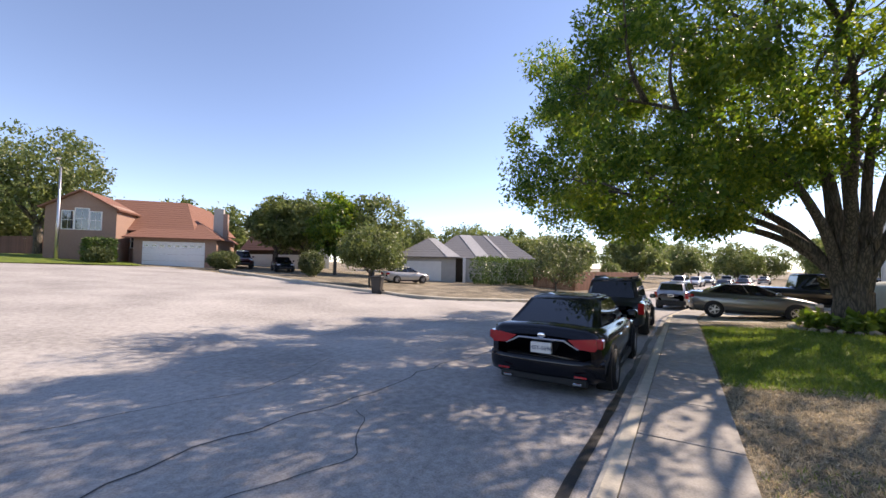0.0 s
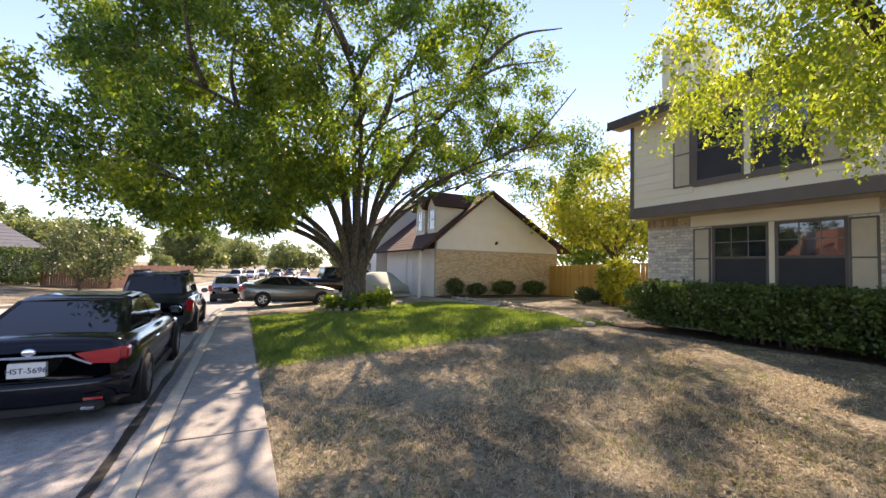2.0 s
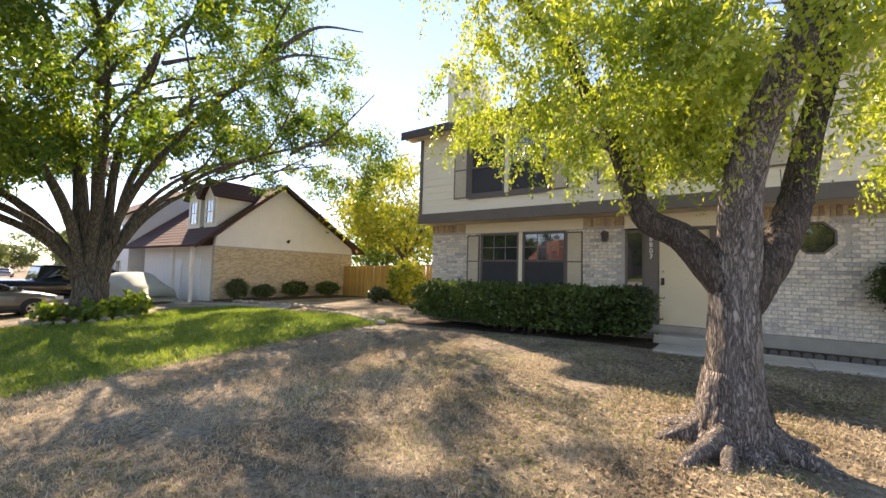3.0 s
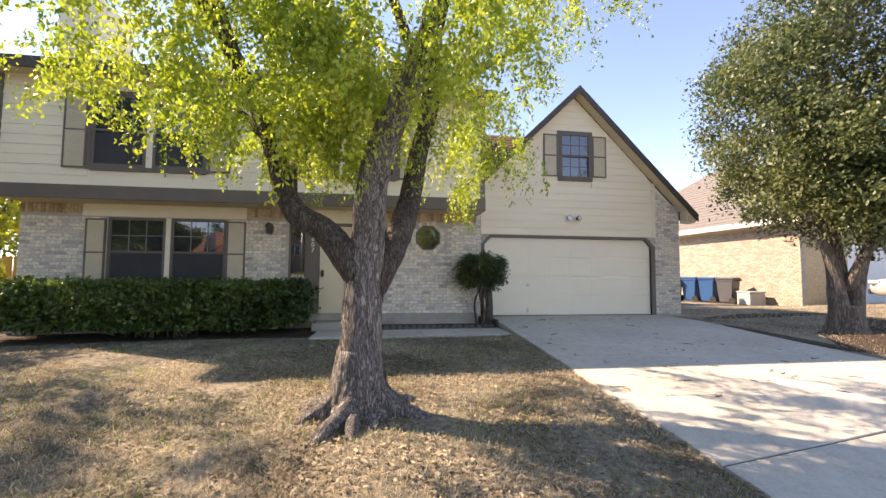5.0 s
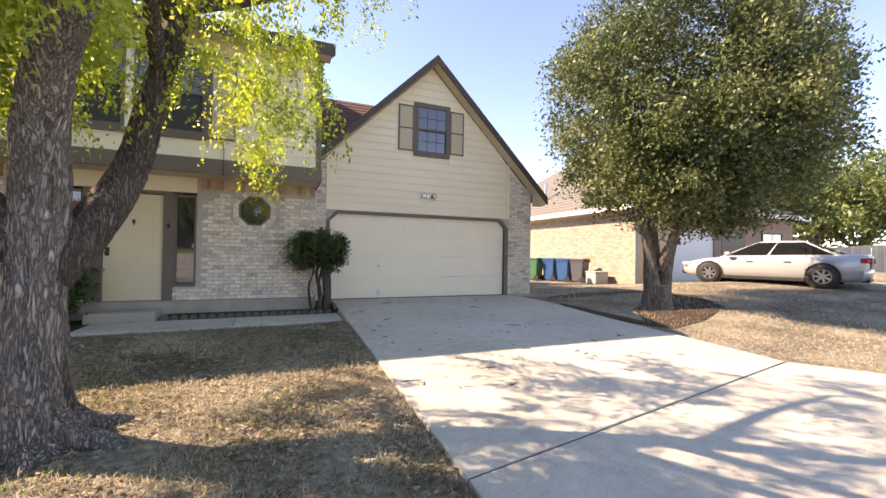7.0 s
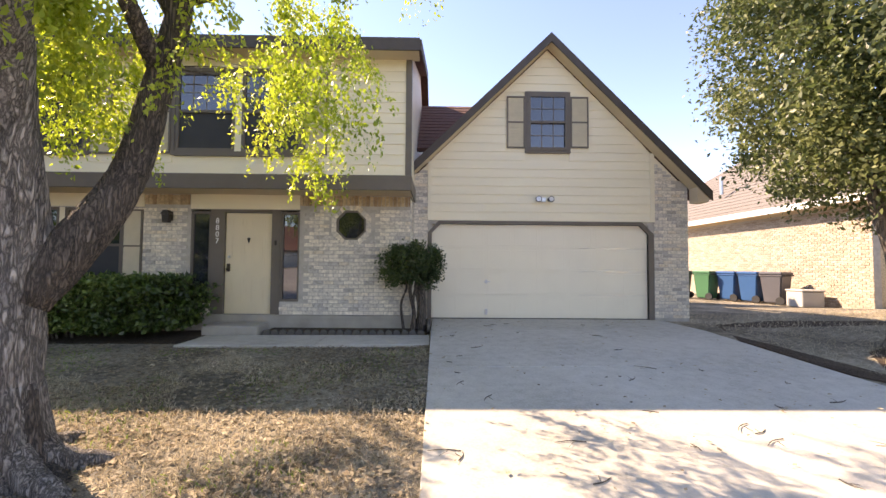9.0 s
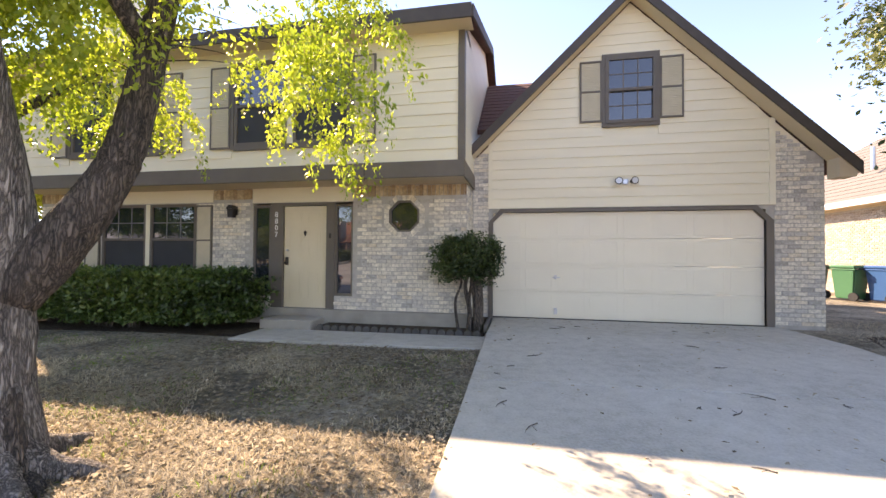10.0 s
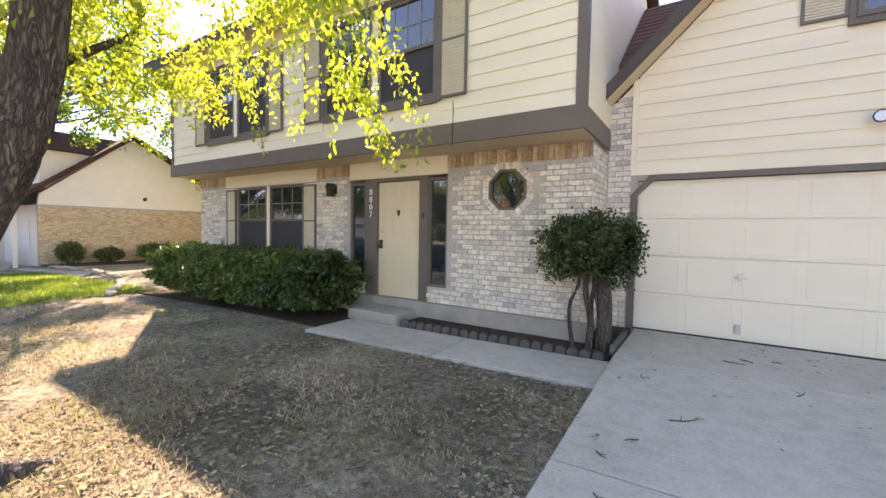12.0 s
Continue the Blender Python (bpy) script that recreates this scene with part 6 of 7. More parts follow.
def wheelie_bin(x, y, rz, colour, label, h=1.08, w=0.58, d=0.66):
    b = thing("wheeled_bin", label, "bin", pose(x, y, level(x, y), 0, 0, rz), "bins along the brick wall")
    bm = bmesh.new()
    lo = [bm.verts.new((sx * w * 0.40, sy * d * 0.38, 0.05)) for sx, sy in ((-1, -1), (1, -1), (1, 1), (-1, 1))]
    hi = [bm.verts.new((sx * w * 0.5, sy * d * 0.5, h * 0.88)) for sx, sy in ((-1, -1), (1, -1), (1, 1), (-1, 1))]
    bm.faces.new(lo)
    for i in range(4):
        bm.faces.new((lo[i], lo[(i + 1) % 4], hi[(i + 1) % 4], hi[i]))
    bm.faces.new(hi)
    bmesh.ops.recalc_face_normals(bm, faces=bm.faces)
    bmesh.ops.bevel(bm, geom=bm.edges[:], offset=0.03, segments=2, affect="EDGES")
    part("body", bm, colour, b)
    box("rim", -w * 0.53, w * 0.53, -d * 0.53, d * 0.53, h * 0.86, h * 0.9, colour, b, 0.012)
    bm = bmesh.new()
    add_box(bm, -w * 0.53, w * 0.53, -d * 0.55, d * 0.53, h * 0.905, h, 0.03)
    part("lid", bm, colour, b)
    box("handle", -w * 0.45, w * 0.45, d * 0.54, d * 0.62, h * 0.88, h * 0.92, M["black"], b, 0.01)
    for s in (-1, 1):
        bm = bmesh.new()
        bmesh.ops.create_cone(bm, cap_ends=True, segments=16, radius1=0.13, radius2=0.13, depth=0.06, matrix=pose(s * w * 0.42, d * 0.40, 0.13, 0, 90, 0))
        part("wheel", bm, M["black"], b)
    return b


B_GREEN, B_BLUE, B_GREY, B_TEAL, B_DARK = plain("green_plastic", (0.045, 0.16, 0.075), 0.45, vary=0.06), plain("blue_plastic", (0.02, 0.09, 0.23), 0.45, vary=0.06), plain("grey_plastic", (0.09, 0.09, 0.10), 0.5, vary=0.08), plain("dark_green_plastic", (0.03, 0.06, 0.045), 0.5, vary=0.08), plain("brown_black_plastic", (0.04, 0.035, 0.03), 0.55, vary=0.1)
for (x, y, c, lb) in ((12.2, 17.7, B_TEAL, "dark green wheeled bin by the brick wall"), (12.75, 16.9, B_GREEN, "green wheeled bin by the brick wall"), (13.25, 16.3, B_BLUE, "blue wheeled bin by the brick wall"), (13.55, 15.65, B_BLUE, "second blue wheeled bin by the brick wall"), (13.8, 14.95, B_GREY, "grey wheeled bin by the brick wall")):
    wheelie_bin(x, y, 200, c, lb)
crate = thing("utility_box", "low grey storage box beside the bins", "box", pose(14.0, 14.1, level(14.0, 14.1)))
box("body", -0.35, 0.35, -0.3, 0.3, 0, 0.48, M["grey_wall"], crate, 0.02)
box("lid", -0.37, 0.37, -0.32, 0.32, 0.485, 0.54, M["grey_wall"], crate, 0.015)

# houses across the way, laid out along the line of sight down the street
ACROSS = pose(-0.534, -0.544, 0, 0, 0, 120.6)


def across(px_x, depth, z, turn=0):
    return ACROSS @ pose(px_x, depth, z, 0, 0, turn)


# two-storey house with the terracotta roof
redh = thing("house", "two-storey pink-brown brick house with a terracotta shingle roof", "house", across(-24.6, 37, 0.62, 18))
box("wall", -3.2, 3.4, 0, 0.2, -1.5, 2.55, M["pink_brick"], redh)
box("wall", -3.2, -3.0, 0.2, 9, -1.5, 2.55, M["pink_brick"], redh)
box("wall", 3.2, 3.4, 0.2, 9, -1.5, 2.55, M["pink_brick"], redh)
gd = new("garage_door")
gd.parent = redh
for k in range(4):
    box("door_section", -2.5, 2.45, -0.05, -0.005, -0.15 + k * 0.58, 0.42 + k * 0.58, M["white"], gd, 0.012)
for k in range(8):
    box("door_light", -2.35 + k * 0.6, -2.0 + k * 0.6, -0.06, -0.052, 1.70, 1.84, M["glass"], gd)
roof_plane("roof", [(-3.9, -0.6, 2.5), (3.9, -0.6, 2.5), (0.9, 4.5, 4.4), (-2.5, 4.5, 4.4)], M["orange_roof"], redh, 0.12, lines=10)
roof_plane("roof", [(3.9, -0.6, 2.5), (3.9, 9.0, 2.5), (0.9, 9.0, 4.4), (0.9, 4.5, 4.4)], M["orange_roof"], redh, 0.12, lines=10)
roof_plane("roof", [(-7.2, 1.6, 3.2), (1.2, 1.6, 3.2), (-0.8, 6.5, 6.6), (-7.2, 6.5, 6.6)], M["orange_roof"], redh, 0.12, lines=14)
roof_plane("roof", [(1.2, 1.6, 3.2), (3.4, 10.0, 3.2), (0.6, 10.0, 6.2), (-0.8, 6.5, 6.6)], M["orange_roof"], redh, 0.12, lines=14)
box("tower_wall", -9.3, -4.3, -0.6, 3.4, -1.5, 5.0, M["pink_brick"], redh)
prism("tower_gable", [(-9.3, 5.0), (-4.3, 5.0), (-6.8, 6.25)], -0.6, 3.4, M["pink_brick"], redh)
for s in (-1, 1):
    roof_plane("roof", [(-6.8 + s * 2.85, -1.0, 4.75), (-6.8 + s * 2.85, 4.0, 4.75), (-6.8, 4.0, 6.4), (-6.8, -1.0, 6.4)], M["orange_roof"], redh, 0.12, lines=6)
for wx, wz, ww, wh in ((-8.1, 3.0, 0.75, 1.5), (-7.2, 3.0, 0.9, 1.75), (-6.15, 3.0, 0.75, 1.5)):
    small_window(wx, wz, ww, wh, -0.6, redh)
box("entry_wall", -4.3, -3.2, 2.2, 2.4, -1.5, 3.3, M["pink_brick"], redh)
small_window(-4.15, 1.6, 0.8, 1.2, 2.2, redh)
box("chimney", 2.2, 3.1, 4.2, 5.0, 2.5, 5.9, M["grey_wall"], redh, 0.02)
box("chimney", 3.1, 3.5, 4.2, 5.0, 2.5, 5.4, M["pink_brick"], redh, 0.02)

# grey hip-roofed house
hip = thing("house", "grey single-storey house with a hipped grey shingle roof", "house", across(0, 45, -0.45))
box("wall", -5.0, 1.4, 0, 8, -0.8, 2.45, M["grey_wall"], hip)
box("wall", 2.4, 9.6, 1.5, 10, -0.8, 2.45, M["grey_wall"], hip)
# set-back entry wall: the recess's shade is put into its dark colour
box("entry_wall", 1.4, 2.4, 2.5, 2.7, -0.8, 2.45, M["bronze"], hip)
box("garage_door", -4.3, -0.2, -0.03, -0.002, -0.2, 1.95, M["pale_board"], hip)
box("column", 2.2, 2.5, -0.1, 0.2, -0.8, 2.4, M["white"], hip)


def hip_wing(x0, x1, y0, y1, z, peak, parent, ridge_back=2.0):
    xm, yp = (x0 + x1) / 2, y0 + (x1 - x0) / 2
    a, b, c, d = (x0, y0, z), (x1, y0, z), (x1, y1, z), (x0, y1, z)
    p, q = (xm, yp, peak), (xm, y1, peak)
    roof_plane("roof", [a, b, (xm + 0.01, yp, peak), p], M["grey_roof"], parent, 0.1, lines=8)
    # this slope takes the paler copy, its sunlit side put into the colour
    roof_plane("roof", [b, c, q, p], M["sunlit_grey_roof"], parent, 0.1, lines=8)
    roof_plane("roof", [d, a, p, q], M["grey_roof"], parent, 0.1, lines=8)


roof_plane("roof", [(-2.0, 1.2, 2.4), (10.6, 1.2, 2.4), (7.4, 6.0, 5.35), (1.6, 6.0, 5.35)], M["grey_roof"], hip, 0.1, lines=10)
# the end slope's sunlight is painted with the paler shingle
roof_plane("roof", [(10.6, 1.2, 2.4), (10.6, 10.8, 2.4), (7.4, 6.01, 5.35), (7.4, 6.0, 5.35)], M["sunlit_grey_roof"], hip, 0.1, lines=10)
roof_plane("roof", [(10.6, 10.8, 2.4), (-2.0, 10.8, 2.4), (1.6, 6.0, 5.35), (7.4, 6.0, 5.35)], M["grey_roof"], hip, 0.1, lines=10)
hip_wing(-5.6, 1.9, -0.6, 9.0, 2.45, 4.7, hip)
# pale slabs over the front slopes paint in sunlit faces, no valleys beneath
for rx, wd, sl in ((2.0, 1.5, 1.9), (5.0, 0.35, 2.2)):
    roof_plane("sunlit_roof_strip", [(rx + sl, 1.15, 2.44), (rx + sl + wd, 1.15, 2.44), (rx + wd * 0.9, 5.95, 5.40), (rx, 5.95, 5.40)], M["sunlit_grey_roof"], hip, 0.06)
roof_plane("sunlit_roof_strip", [(0.4, -0.65, 2.50), (1.9, -0.65, 2.50), (-1.0, 3.2, 4.74), (-1.8, 3.2, 4.74)], M["sunlit_grey_roof"], hip, 0.06)

# brown house behind the trees
brown = gable_box("house", "brown house with white garage doors behind trees", across(-24.6, 50, 0.1), 8, 9, 2.7, 5.6, M["bronze"], M["dark_roof"])
for a in (0.6, 4.2):
    box("garage_door", a, a + 2.9, -0.04, -0.002, -0.3, 1.95, M["white"], brown)


# ---- fences ----
def fence(name, label, a, b, h, mat, board=0.14, sink=0.15, rails=True):
    """An upright board fence from a to b: each board a piece, with posts and rails behind."""
    a, b = Vector((*a, 0)), Vector((*b, 0))
    f = thing(name, label, "fence")
    L = (b - a).length
    u = (b - a) / L
    ang = math.degrees(math.atan2(u.y, u.x))
    rng = random.Random(len(label))
    n = int(L / (board + 0.008))
    me = None
    for k in range(n):
        p = a + u * (k + 0.5) * L / n
        if me is None:
            bm = bmesh.new()
            g = add_box(bm, -board / 2, board / 2, -0.012, 0.012, -sink, h, 0.004)
            me = bpy.data.meshes.new("board")
            bm.to_mesh(me)
            bm.free()
            me.materials.append(mat)
        o = new("board", me)
        o.parent = f
        o.matrix_basis = pose(p.x, p.y, level(p.x, p.y) + rng.uniform(-0.015, 0.015), 0, rng.uniform(-0.6, 0.6), ang)
    m = int(L / 2.4) + 1
    for k in range(m + 1):
        p = a + u * L * k / m
        ob = box("post", -0.05, 0.05, 0.02, 0.12, -0.2, h - 0.05, mat, f)
        ob.matrix_basis = pose(p.x, p.y, level(p.x, p.y), 0, 0, ang)
    return f


fence("wooden_fence", "golden new cedar fence with a gate between the houses", (-20.9, 17.4), (-8.25, 15.8), 1.85, M["fence_new"])
p, q, r = (across(9.2, 41, 0).translation, across(13.0, 40, 0).translation, across(25.0, 52, 0).translation)
fence("wooden_fence", "red-brown board fence beside the hip-roofed house", (p.x, p.y), (q.x, q.y), 1.9, M["fence_old"])
fence("wooden_fence", "weathered red-brown board fence along the street", (q.x, q.y), (r.x, r.y), 1.9, M["fence_old"], 0.2)
fence("wooden_fence", "weathered grey board fence beyond the white sedan", (30.5, 14.2), (45, 8.2), 1.9, M["fence_grey"])
p = across(-48, 42, 0).translation
q = across(-36.5, 40, 0).translation
fence("wooden_fence", "dark red board fence beside the brick house", (p.x, p.y), (q.x, q.y), 1.9, M["fence_old"])

# street lamp on the far lawn
lp = across(-31.6, 33, 0)
lamp = thing("street_lamp", "tall pale street lamp on the far lawn", "street lamp", pose(lp.translation.x, lp.translation.y, level(lp.translation.x, lp.translation.y)))
vs, fs = [], []
add_tube(vs, fs, [(0, 0, -0.2), (0, 0, 3), (0, 0, 7.6)], [0.13, 0.11, 0.075], 10)
mesh_ob("pole", vs, fs, M["metal"], lamp, True)
vs, fs = [], []
add_tube(vs, fs, smooth_path([(0, 0, 7.4), (0.3, 0.6, 7.9), (0.6, 1.3, 8.0)], 4), [0.04] * 9, 8)
mesh_ob("arm", vs, fs, M["metal"], lamp, True)
box("lamp_head", 0.5, 0.8, 1.2, 1.8, 7.92, 8.06, M["grey_wall"], lamp, 0.03)
bb = across(-3.98, 24.6, 0).translation
wheelie_bin(bb.x, bb.y, 20, B_DARK, "dark wheeled bin standing at the far kerb")
bpy.data.objects["wheeled_bin.005"]["group"] = "bins at the kerb"

# far kerb and green verge
vs, fs = [], []
kp = smooth_path([(-100, -9.55, 0), (-45, -9.55, 0), (-30, -9.7, 0), (-24, -11.2, 0), (-20.6, -14.0, 0), (-19.6, -20, 0), (-20.0, -28, 0), (-20.2, -34, 0)], 10)
prof = [(0.0, 0.04), (0.0, 0.17), (-0.06, 0.20), (-0.30, 0.20), (-0.30, -0.1), (0.0, -0.1)]
for i, pnt in enumerate(kp):
    d = (kp[min(i + 1, len(kp) - 1)] - kp[max(i - 1, 0)]).normalized()
    nrm = Vector((-d.y, d.x, 0))
    for o, z in prof:
        w = pnt + nrm * o
        vs.append((w.x, bent(w.x, w.y), level_across(pnt.x, pnt.y) + z))
    if i:
        for k in range(6):
            a, b = (i - 1) * 6 + k, (i - 1) * 6 + (k + 1) % 6
            fs.append((a, b, b + 6, a + 6))
tagged(mesh_ob("kerb_far", vs, fs, M["concrete"]), "pale concrete kerb curving round the far side of the street", "kerb", kind="structure")
sheet("lawn_far", spaced(-19, 6, 50), spaced(-62, -37.0, 50), M["green"], 0.08, lambda x, y: y < -38.0 - 0.06 * abs(x + 6) and x > -16.5 - 0.3 * (-38 - y) * 0.5, "bright green mown lawn across the street", category="lawn")

# far and near trees
TREES = ((-40.2, 40, 13.0, 12, "leaf4", 61, 0.4, 0.22), (-18.2, 44, 8.0, 6.4, "leaf4", 62, 0.2, 0.25), (-15.4, 46, 9.0, 8.8, "leaf4", 63, 0.25, 0.2), (-8.0, 46, 9.4, 9.0, "leaf4", 64, 0.25, 0.2), (-11.5, 43, 8.6, 6, "leaf1", 65, 0.2, 0.2), (4.0, 72, 9.2, 11, "leaf4", 66, 0.3, 0.2), (-4.8, 66, 8.4, 9, "leaf4", 67, 0.3, 0.2), (12.2, 62, 6.5, 8, "leaf4", 68, 0.2, 0.2))
for x, d, h, w, lf, sd, tr, cl in TREES:
    o = across(x, d, 0).translation
    far_tree("street_tree", "leafy green tree before the houses across the way", o.x, o.y, h, w, M[lf], sd, tr, cl, clumps=200, per=60, size=0.34)
o = across(-5.6, 31, 0).translation
far_tree("willowy_tree", "bright green willowy small tree at the far kerb", o.x, o.y, 4.5, 5.2, M["leaf4"], 69, 0.09, 0.2, clumps=180, per=70, size=0.2)
o = across(10.6, 38, 0).translation
far_tree("sparse_tree", "sparse brownish tree before the board fence", o.x, o.y, 5.4, 6.4, M["leaf3"], 70, 0.1, 0.12, clumps=130, per=45, size=0.2)
for i, (x, y, h, w) in enumerate(((-78, -14, 8, 9), (-96, -15, 9, 10), (-112, -13, 9, 10), (-128, -9, 10, 12), (-140, -2, 10, 12), (-128, 7, 10, 11), (-108, 9, 9, 10), (-92, 8, 9, 9), (-150, -16, 11, 14), (-62, -17, 6, 7), (-118, 16, 10, 12), (-84, 16, 11, 11), (-66, 15, 10, 10))):
    far_tree("distant_tree", "hazy green tree far along the street", x, bent(x, y), h, w, M["leaf4"], 80 + i, 0.25, 0.07, clumps=130, per=50, size=0.5, group="trees far along the street")
far_tree("yellow_tree", "yellow-leaved tree behind the house next door", -17.2, 19.0, 8.8, 9.0, M["leaf_yellow"], 101, 0.2, 0.25, clumps=210, per=70, size=0.22)
for i, (x, y, h, w, lf) in enumerate(((-20, 30, 8.5, 9, "leaf1"), (-13, 32, 8.2, 9, "leaf3"), (-27, 28, 8, 8, "leaf1"), (-7, 36, 7.8, 9, "leaf3"))):
    far_tree("garden_tree", "dark green tree in the gardens behind the fence", x, y, h, w, M[lf], 110 + i, 0.22, 0.15, clumps=170, per=60, size=0.28)
far_tree("garden_tree", "spreading green tree beyond the white sedan", 38.0, 17.5, 9.6, 11, M["leaf4"], 121, 0.25, 0.25, clumps=230, per=70, size=0.24)
far_tree("garden_tree", "green tree in the gardens far to the east", 40.0, 16, 9, 9, M["leaf4"], 122, 0.25, 0.2, clumps=150, per=60, size=0.3)
far_tree("garden_tree", "green tree showing over the tan roof", 22, 40, 9.5, 9, M["leaf4"], 123, 0.25, 0.2, clumps=150, per=60, size=0.3)
for i, (x, d, w, h, lf) in enumerate(((-12.0, 37, 2.4, 2.3, "leaf3"), (5.0, 42, 4.0, 2.8, "leaf_hedge"), (8.3, 42, 3.0, 2.6, "leaf_hedge"), (-27.6, 32.5, 1.8, 1.3, "leaf3"), (-28.4, 33.4, 2.0, 2.0, "leaf_hedge"), (-19.8, 36.5, 2.8, 1.7, "leaf3"), (21.5, 52, 3.4, 3.0, "leaf4"))):
    o = across(x, d, 0).translation
    bush("bush", {"leaf3": "grey-green bush before a house across the way", "leaf_hedge": "clipped dark green bush before a house across the way", "leaf4": "green bush above the street fence"}[lf], o.x, o.y, w, w * 0.8, h, M[lf], 130 + i, 0.17, 4500, boxy=lf == "leaf_hedge")
# planting by the west neighbour's wall
for i, (x, y, w, h, lf) in enumerate(((-20.3, 10.2, 1.0, 1.0, "leaf3"), (-20.3, 11.6, 1.1, 0.7, "leaf3"), (-20.2, 13.4, 1.4, 0.9, "leaf_hedge"), (-20.2, 15.6, 1.4, 0.9, "leaf_hedge"), (-13.0, 13.6, 0.9, 0.6, "leaf3"))):
    bush("bush", {"leaf3": "thin grey-green shrub in the bed by the brick wall", "leaf_hedge": "dark green shrub in the bed by the brick wall"}[lf], x, y, w, w, h, M[lf], 150 + i, 0.11, 1600)
bush("yellow_bush", "bright yellow-green bush before the golden fence", -11.9, 13.0, 1.7, 1.4, 1.9, M["leaf_yellow"], 160, 0.13, 5000)

# ---- small fittings on the house ----
for k, ch in enumerate("8807"):
    lettering("house_number", ch, 0.15, M["white"], house, pose(-2.075, FRONT - 0.014, 1.98 - k * 0.135, 90, 0, 0))
wl_lamp = new("wall_lantern")
wl_lamp.parent = house
box("backplate", -3.09, -2.97, FRONT - 0.03, FRONT - 0.012, 1.98, 2.16, M["bronze"], wl_lamp, 0.004)
box("arm", -3.045, -3.015, FRONT - 0.10, FRONT - 0.03, 2.12, 2.15, M["bronze"], wl_lamp)
prism("lantern_cap", [(-3.12, 2.10), (-2.94, 2.10), (-3.0, 2.18), (-3.06, 2.18)], FRONT - 0.19, FRONT - 0.05, M["bronze"], wl_lamp)
prism("lantern_glass", [(-3.10, 2.10), (-2.96, 2.10), (-2.98, 1.93), (-3.08, 1.93)], FRONT - 0.175, FRONT - 0.065, M["bronze"], wl_lamp)
box("doorbell", -0.915, -0.865, FRONT - 0.035, FRONT - 0.01, 1.50, 1.60, M["bronze"], house, 0.01)
fl = new("flood_light")
fl.parent = house
box("backplate", 4.74, 4.84, GAR - 0.06, GAR - 0.026, 2.57, 2.67, M["metal"], fl, 0.01)
for s in (-1, 1):
    bm = bmesh.new()
    bmesh.ops.create_cone(bm, cap_ends=True, segments=16, radius1=0.04, radius2=0.072, depth=0.12, matrix=pose(4.79 + s * 0.13, GAR - 0.12, 2.62, 90, 0, s * 12))
    part("lamp_head", bm, M["bronze"], fl)
    bm = bmesh.new()
    bmesh.ops.create_cone(bm, cap_ends=True, segments=16, radius1=0.056, radius2=0.056, depth=0.012, matrix=pose(4.79 + s * 0.1425, GAR - 0.179, 2.62, 90, 0, s * 12))
    part("lamp_lens", bm, M["clear_lamp"], fl)
vs, fs = [], []
add_tube(vs, fs, smooth_path([(0.10, OVER - 0.056, 3.1), (0.11, OVER - 0.06, 2.9), (0.10, OVER - 0.06, 2.62), (0.105, OVER - 0.06, 2.48)], 4), [0.006] * 13, 6)
mesh_ob("cable", vs, fs, M["bronze"], house, True)

# ---- beds and edging ----
def bed(name, label, outline, mat, lift=0.012):
    vs = [(x, y, level(x, y) + lift) for x, y in outline]
    n = len(vs)
    return tagged(mesh_ob(name, vs + [(x, y, z - 0.2) for x, y, z in vs], [tuple(range(n))] + [(i, i + n, (i + 1) % n + n, (i + 1) % n) for i in range(n)], mat), label, "bed", kind="structure")


bed("planting_bed", "dark mulch bed between the foundation and the path", [(-0.85, 9.17), (2.20, 9.20), (2.20, 9.62), (-0.85, 9.62)], M["mulch"], 0.075)
bed("hedge_bed", "dark mulch bed under the clipped hedge", [(-8.2, 8.3), (-1.9, 8.35), (-1.8, 9.66), (-8.2, 9.66)], M["mulch"], 0.02)
bed("garage_bed", "dark mulch corner by the garage", [(1.86, 9.60), (2.24, 9.60), (2.24, 10.55), (1.86, 10.55)], M["mulch"], 0.15)
bed("wall_bed", "mulch bed along the buff brick wall", [(-20.98, 9.4), (-18.7, 9.4), (-18.6, 16.9), (-20.98, 16.9)], M["mulch"], 0.02)
bed("mulch_patch", "bare brown mulch under the dense tree", [(7.7, 6.6), (8.2, 5.9), (9.6, 6.2), (11.2, 6.9), (12.0, 8.2), (11.4, 9.6), (9.6, 10.2), (8.3, 10.0), (7.6, 8.4)], M["mulch"], 0.006)
M["edging"] = plain("dark_concrete", (0.11, 0.10, 0.085), 0.9, vary=0.25, scale=8, bump=0.3)
edging = thing("bed_edging", "scalloped dark concrete edging along the path", "edging", kind="structure")
rngs = random.Random(77)
for k in range(20):
    x = -0.80 + k * 0.152
    bm = bmesh.new()
    bmesh.ops.create_cone(bm, cap_ends=True, segments=10, radius1=0.072, radius2=0.066, depth=0.05, matrix=pose(x, 9.15 + 0.01 * x + rngs.uniform(-.008, .008), level(x, 9.15) + 0.045, 90, 0, rngs.uniform(-4, 4)))
    part("edging_stone", bm, M["edging"], edging)
for k in range(7):
    bm = bmesh.new()
    bmesh.ops.create_cone(bm, cap_ends=True, segments=10, radius1=0.078, radius2=0.07, depth=0.05, matrix=pose(2.235, 9.24 + k * 0.15, -0.085, 90, 0, 90 + rngs.uniform(-4, 4)))
    part("edging_stone", bm, M["edging"], edging)


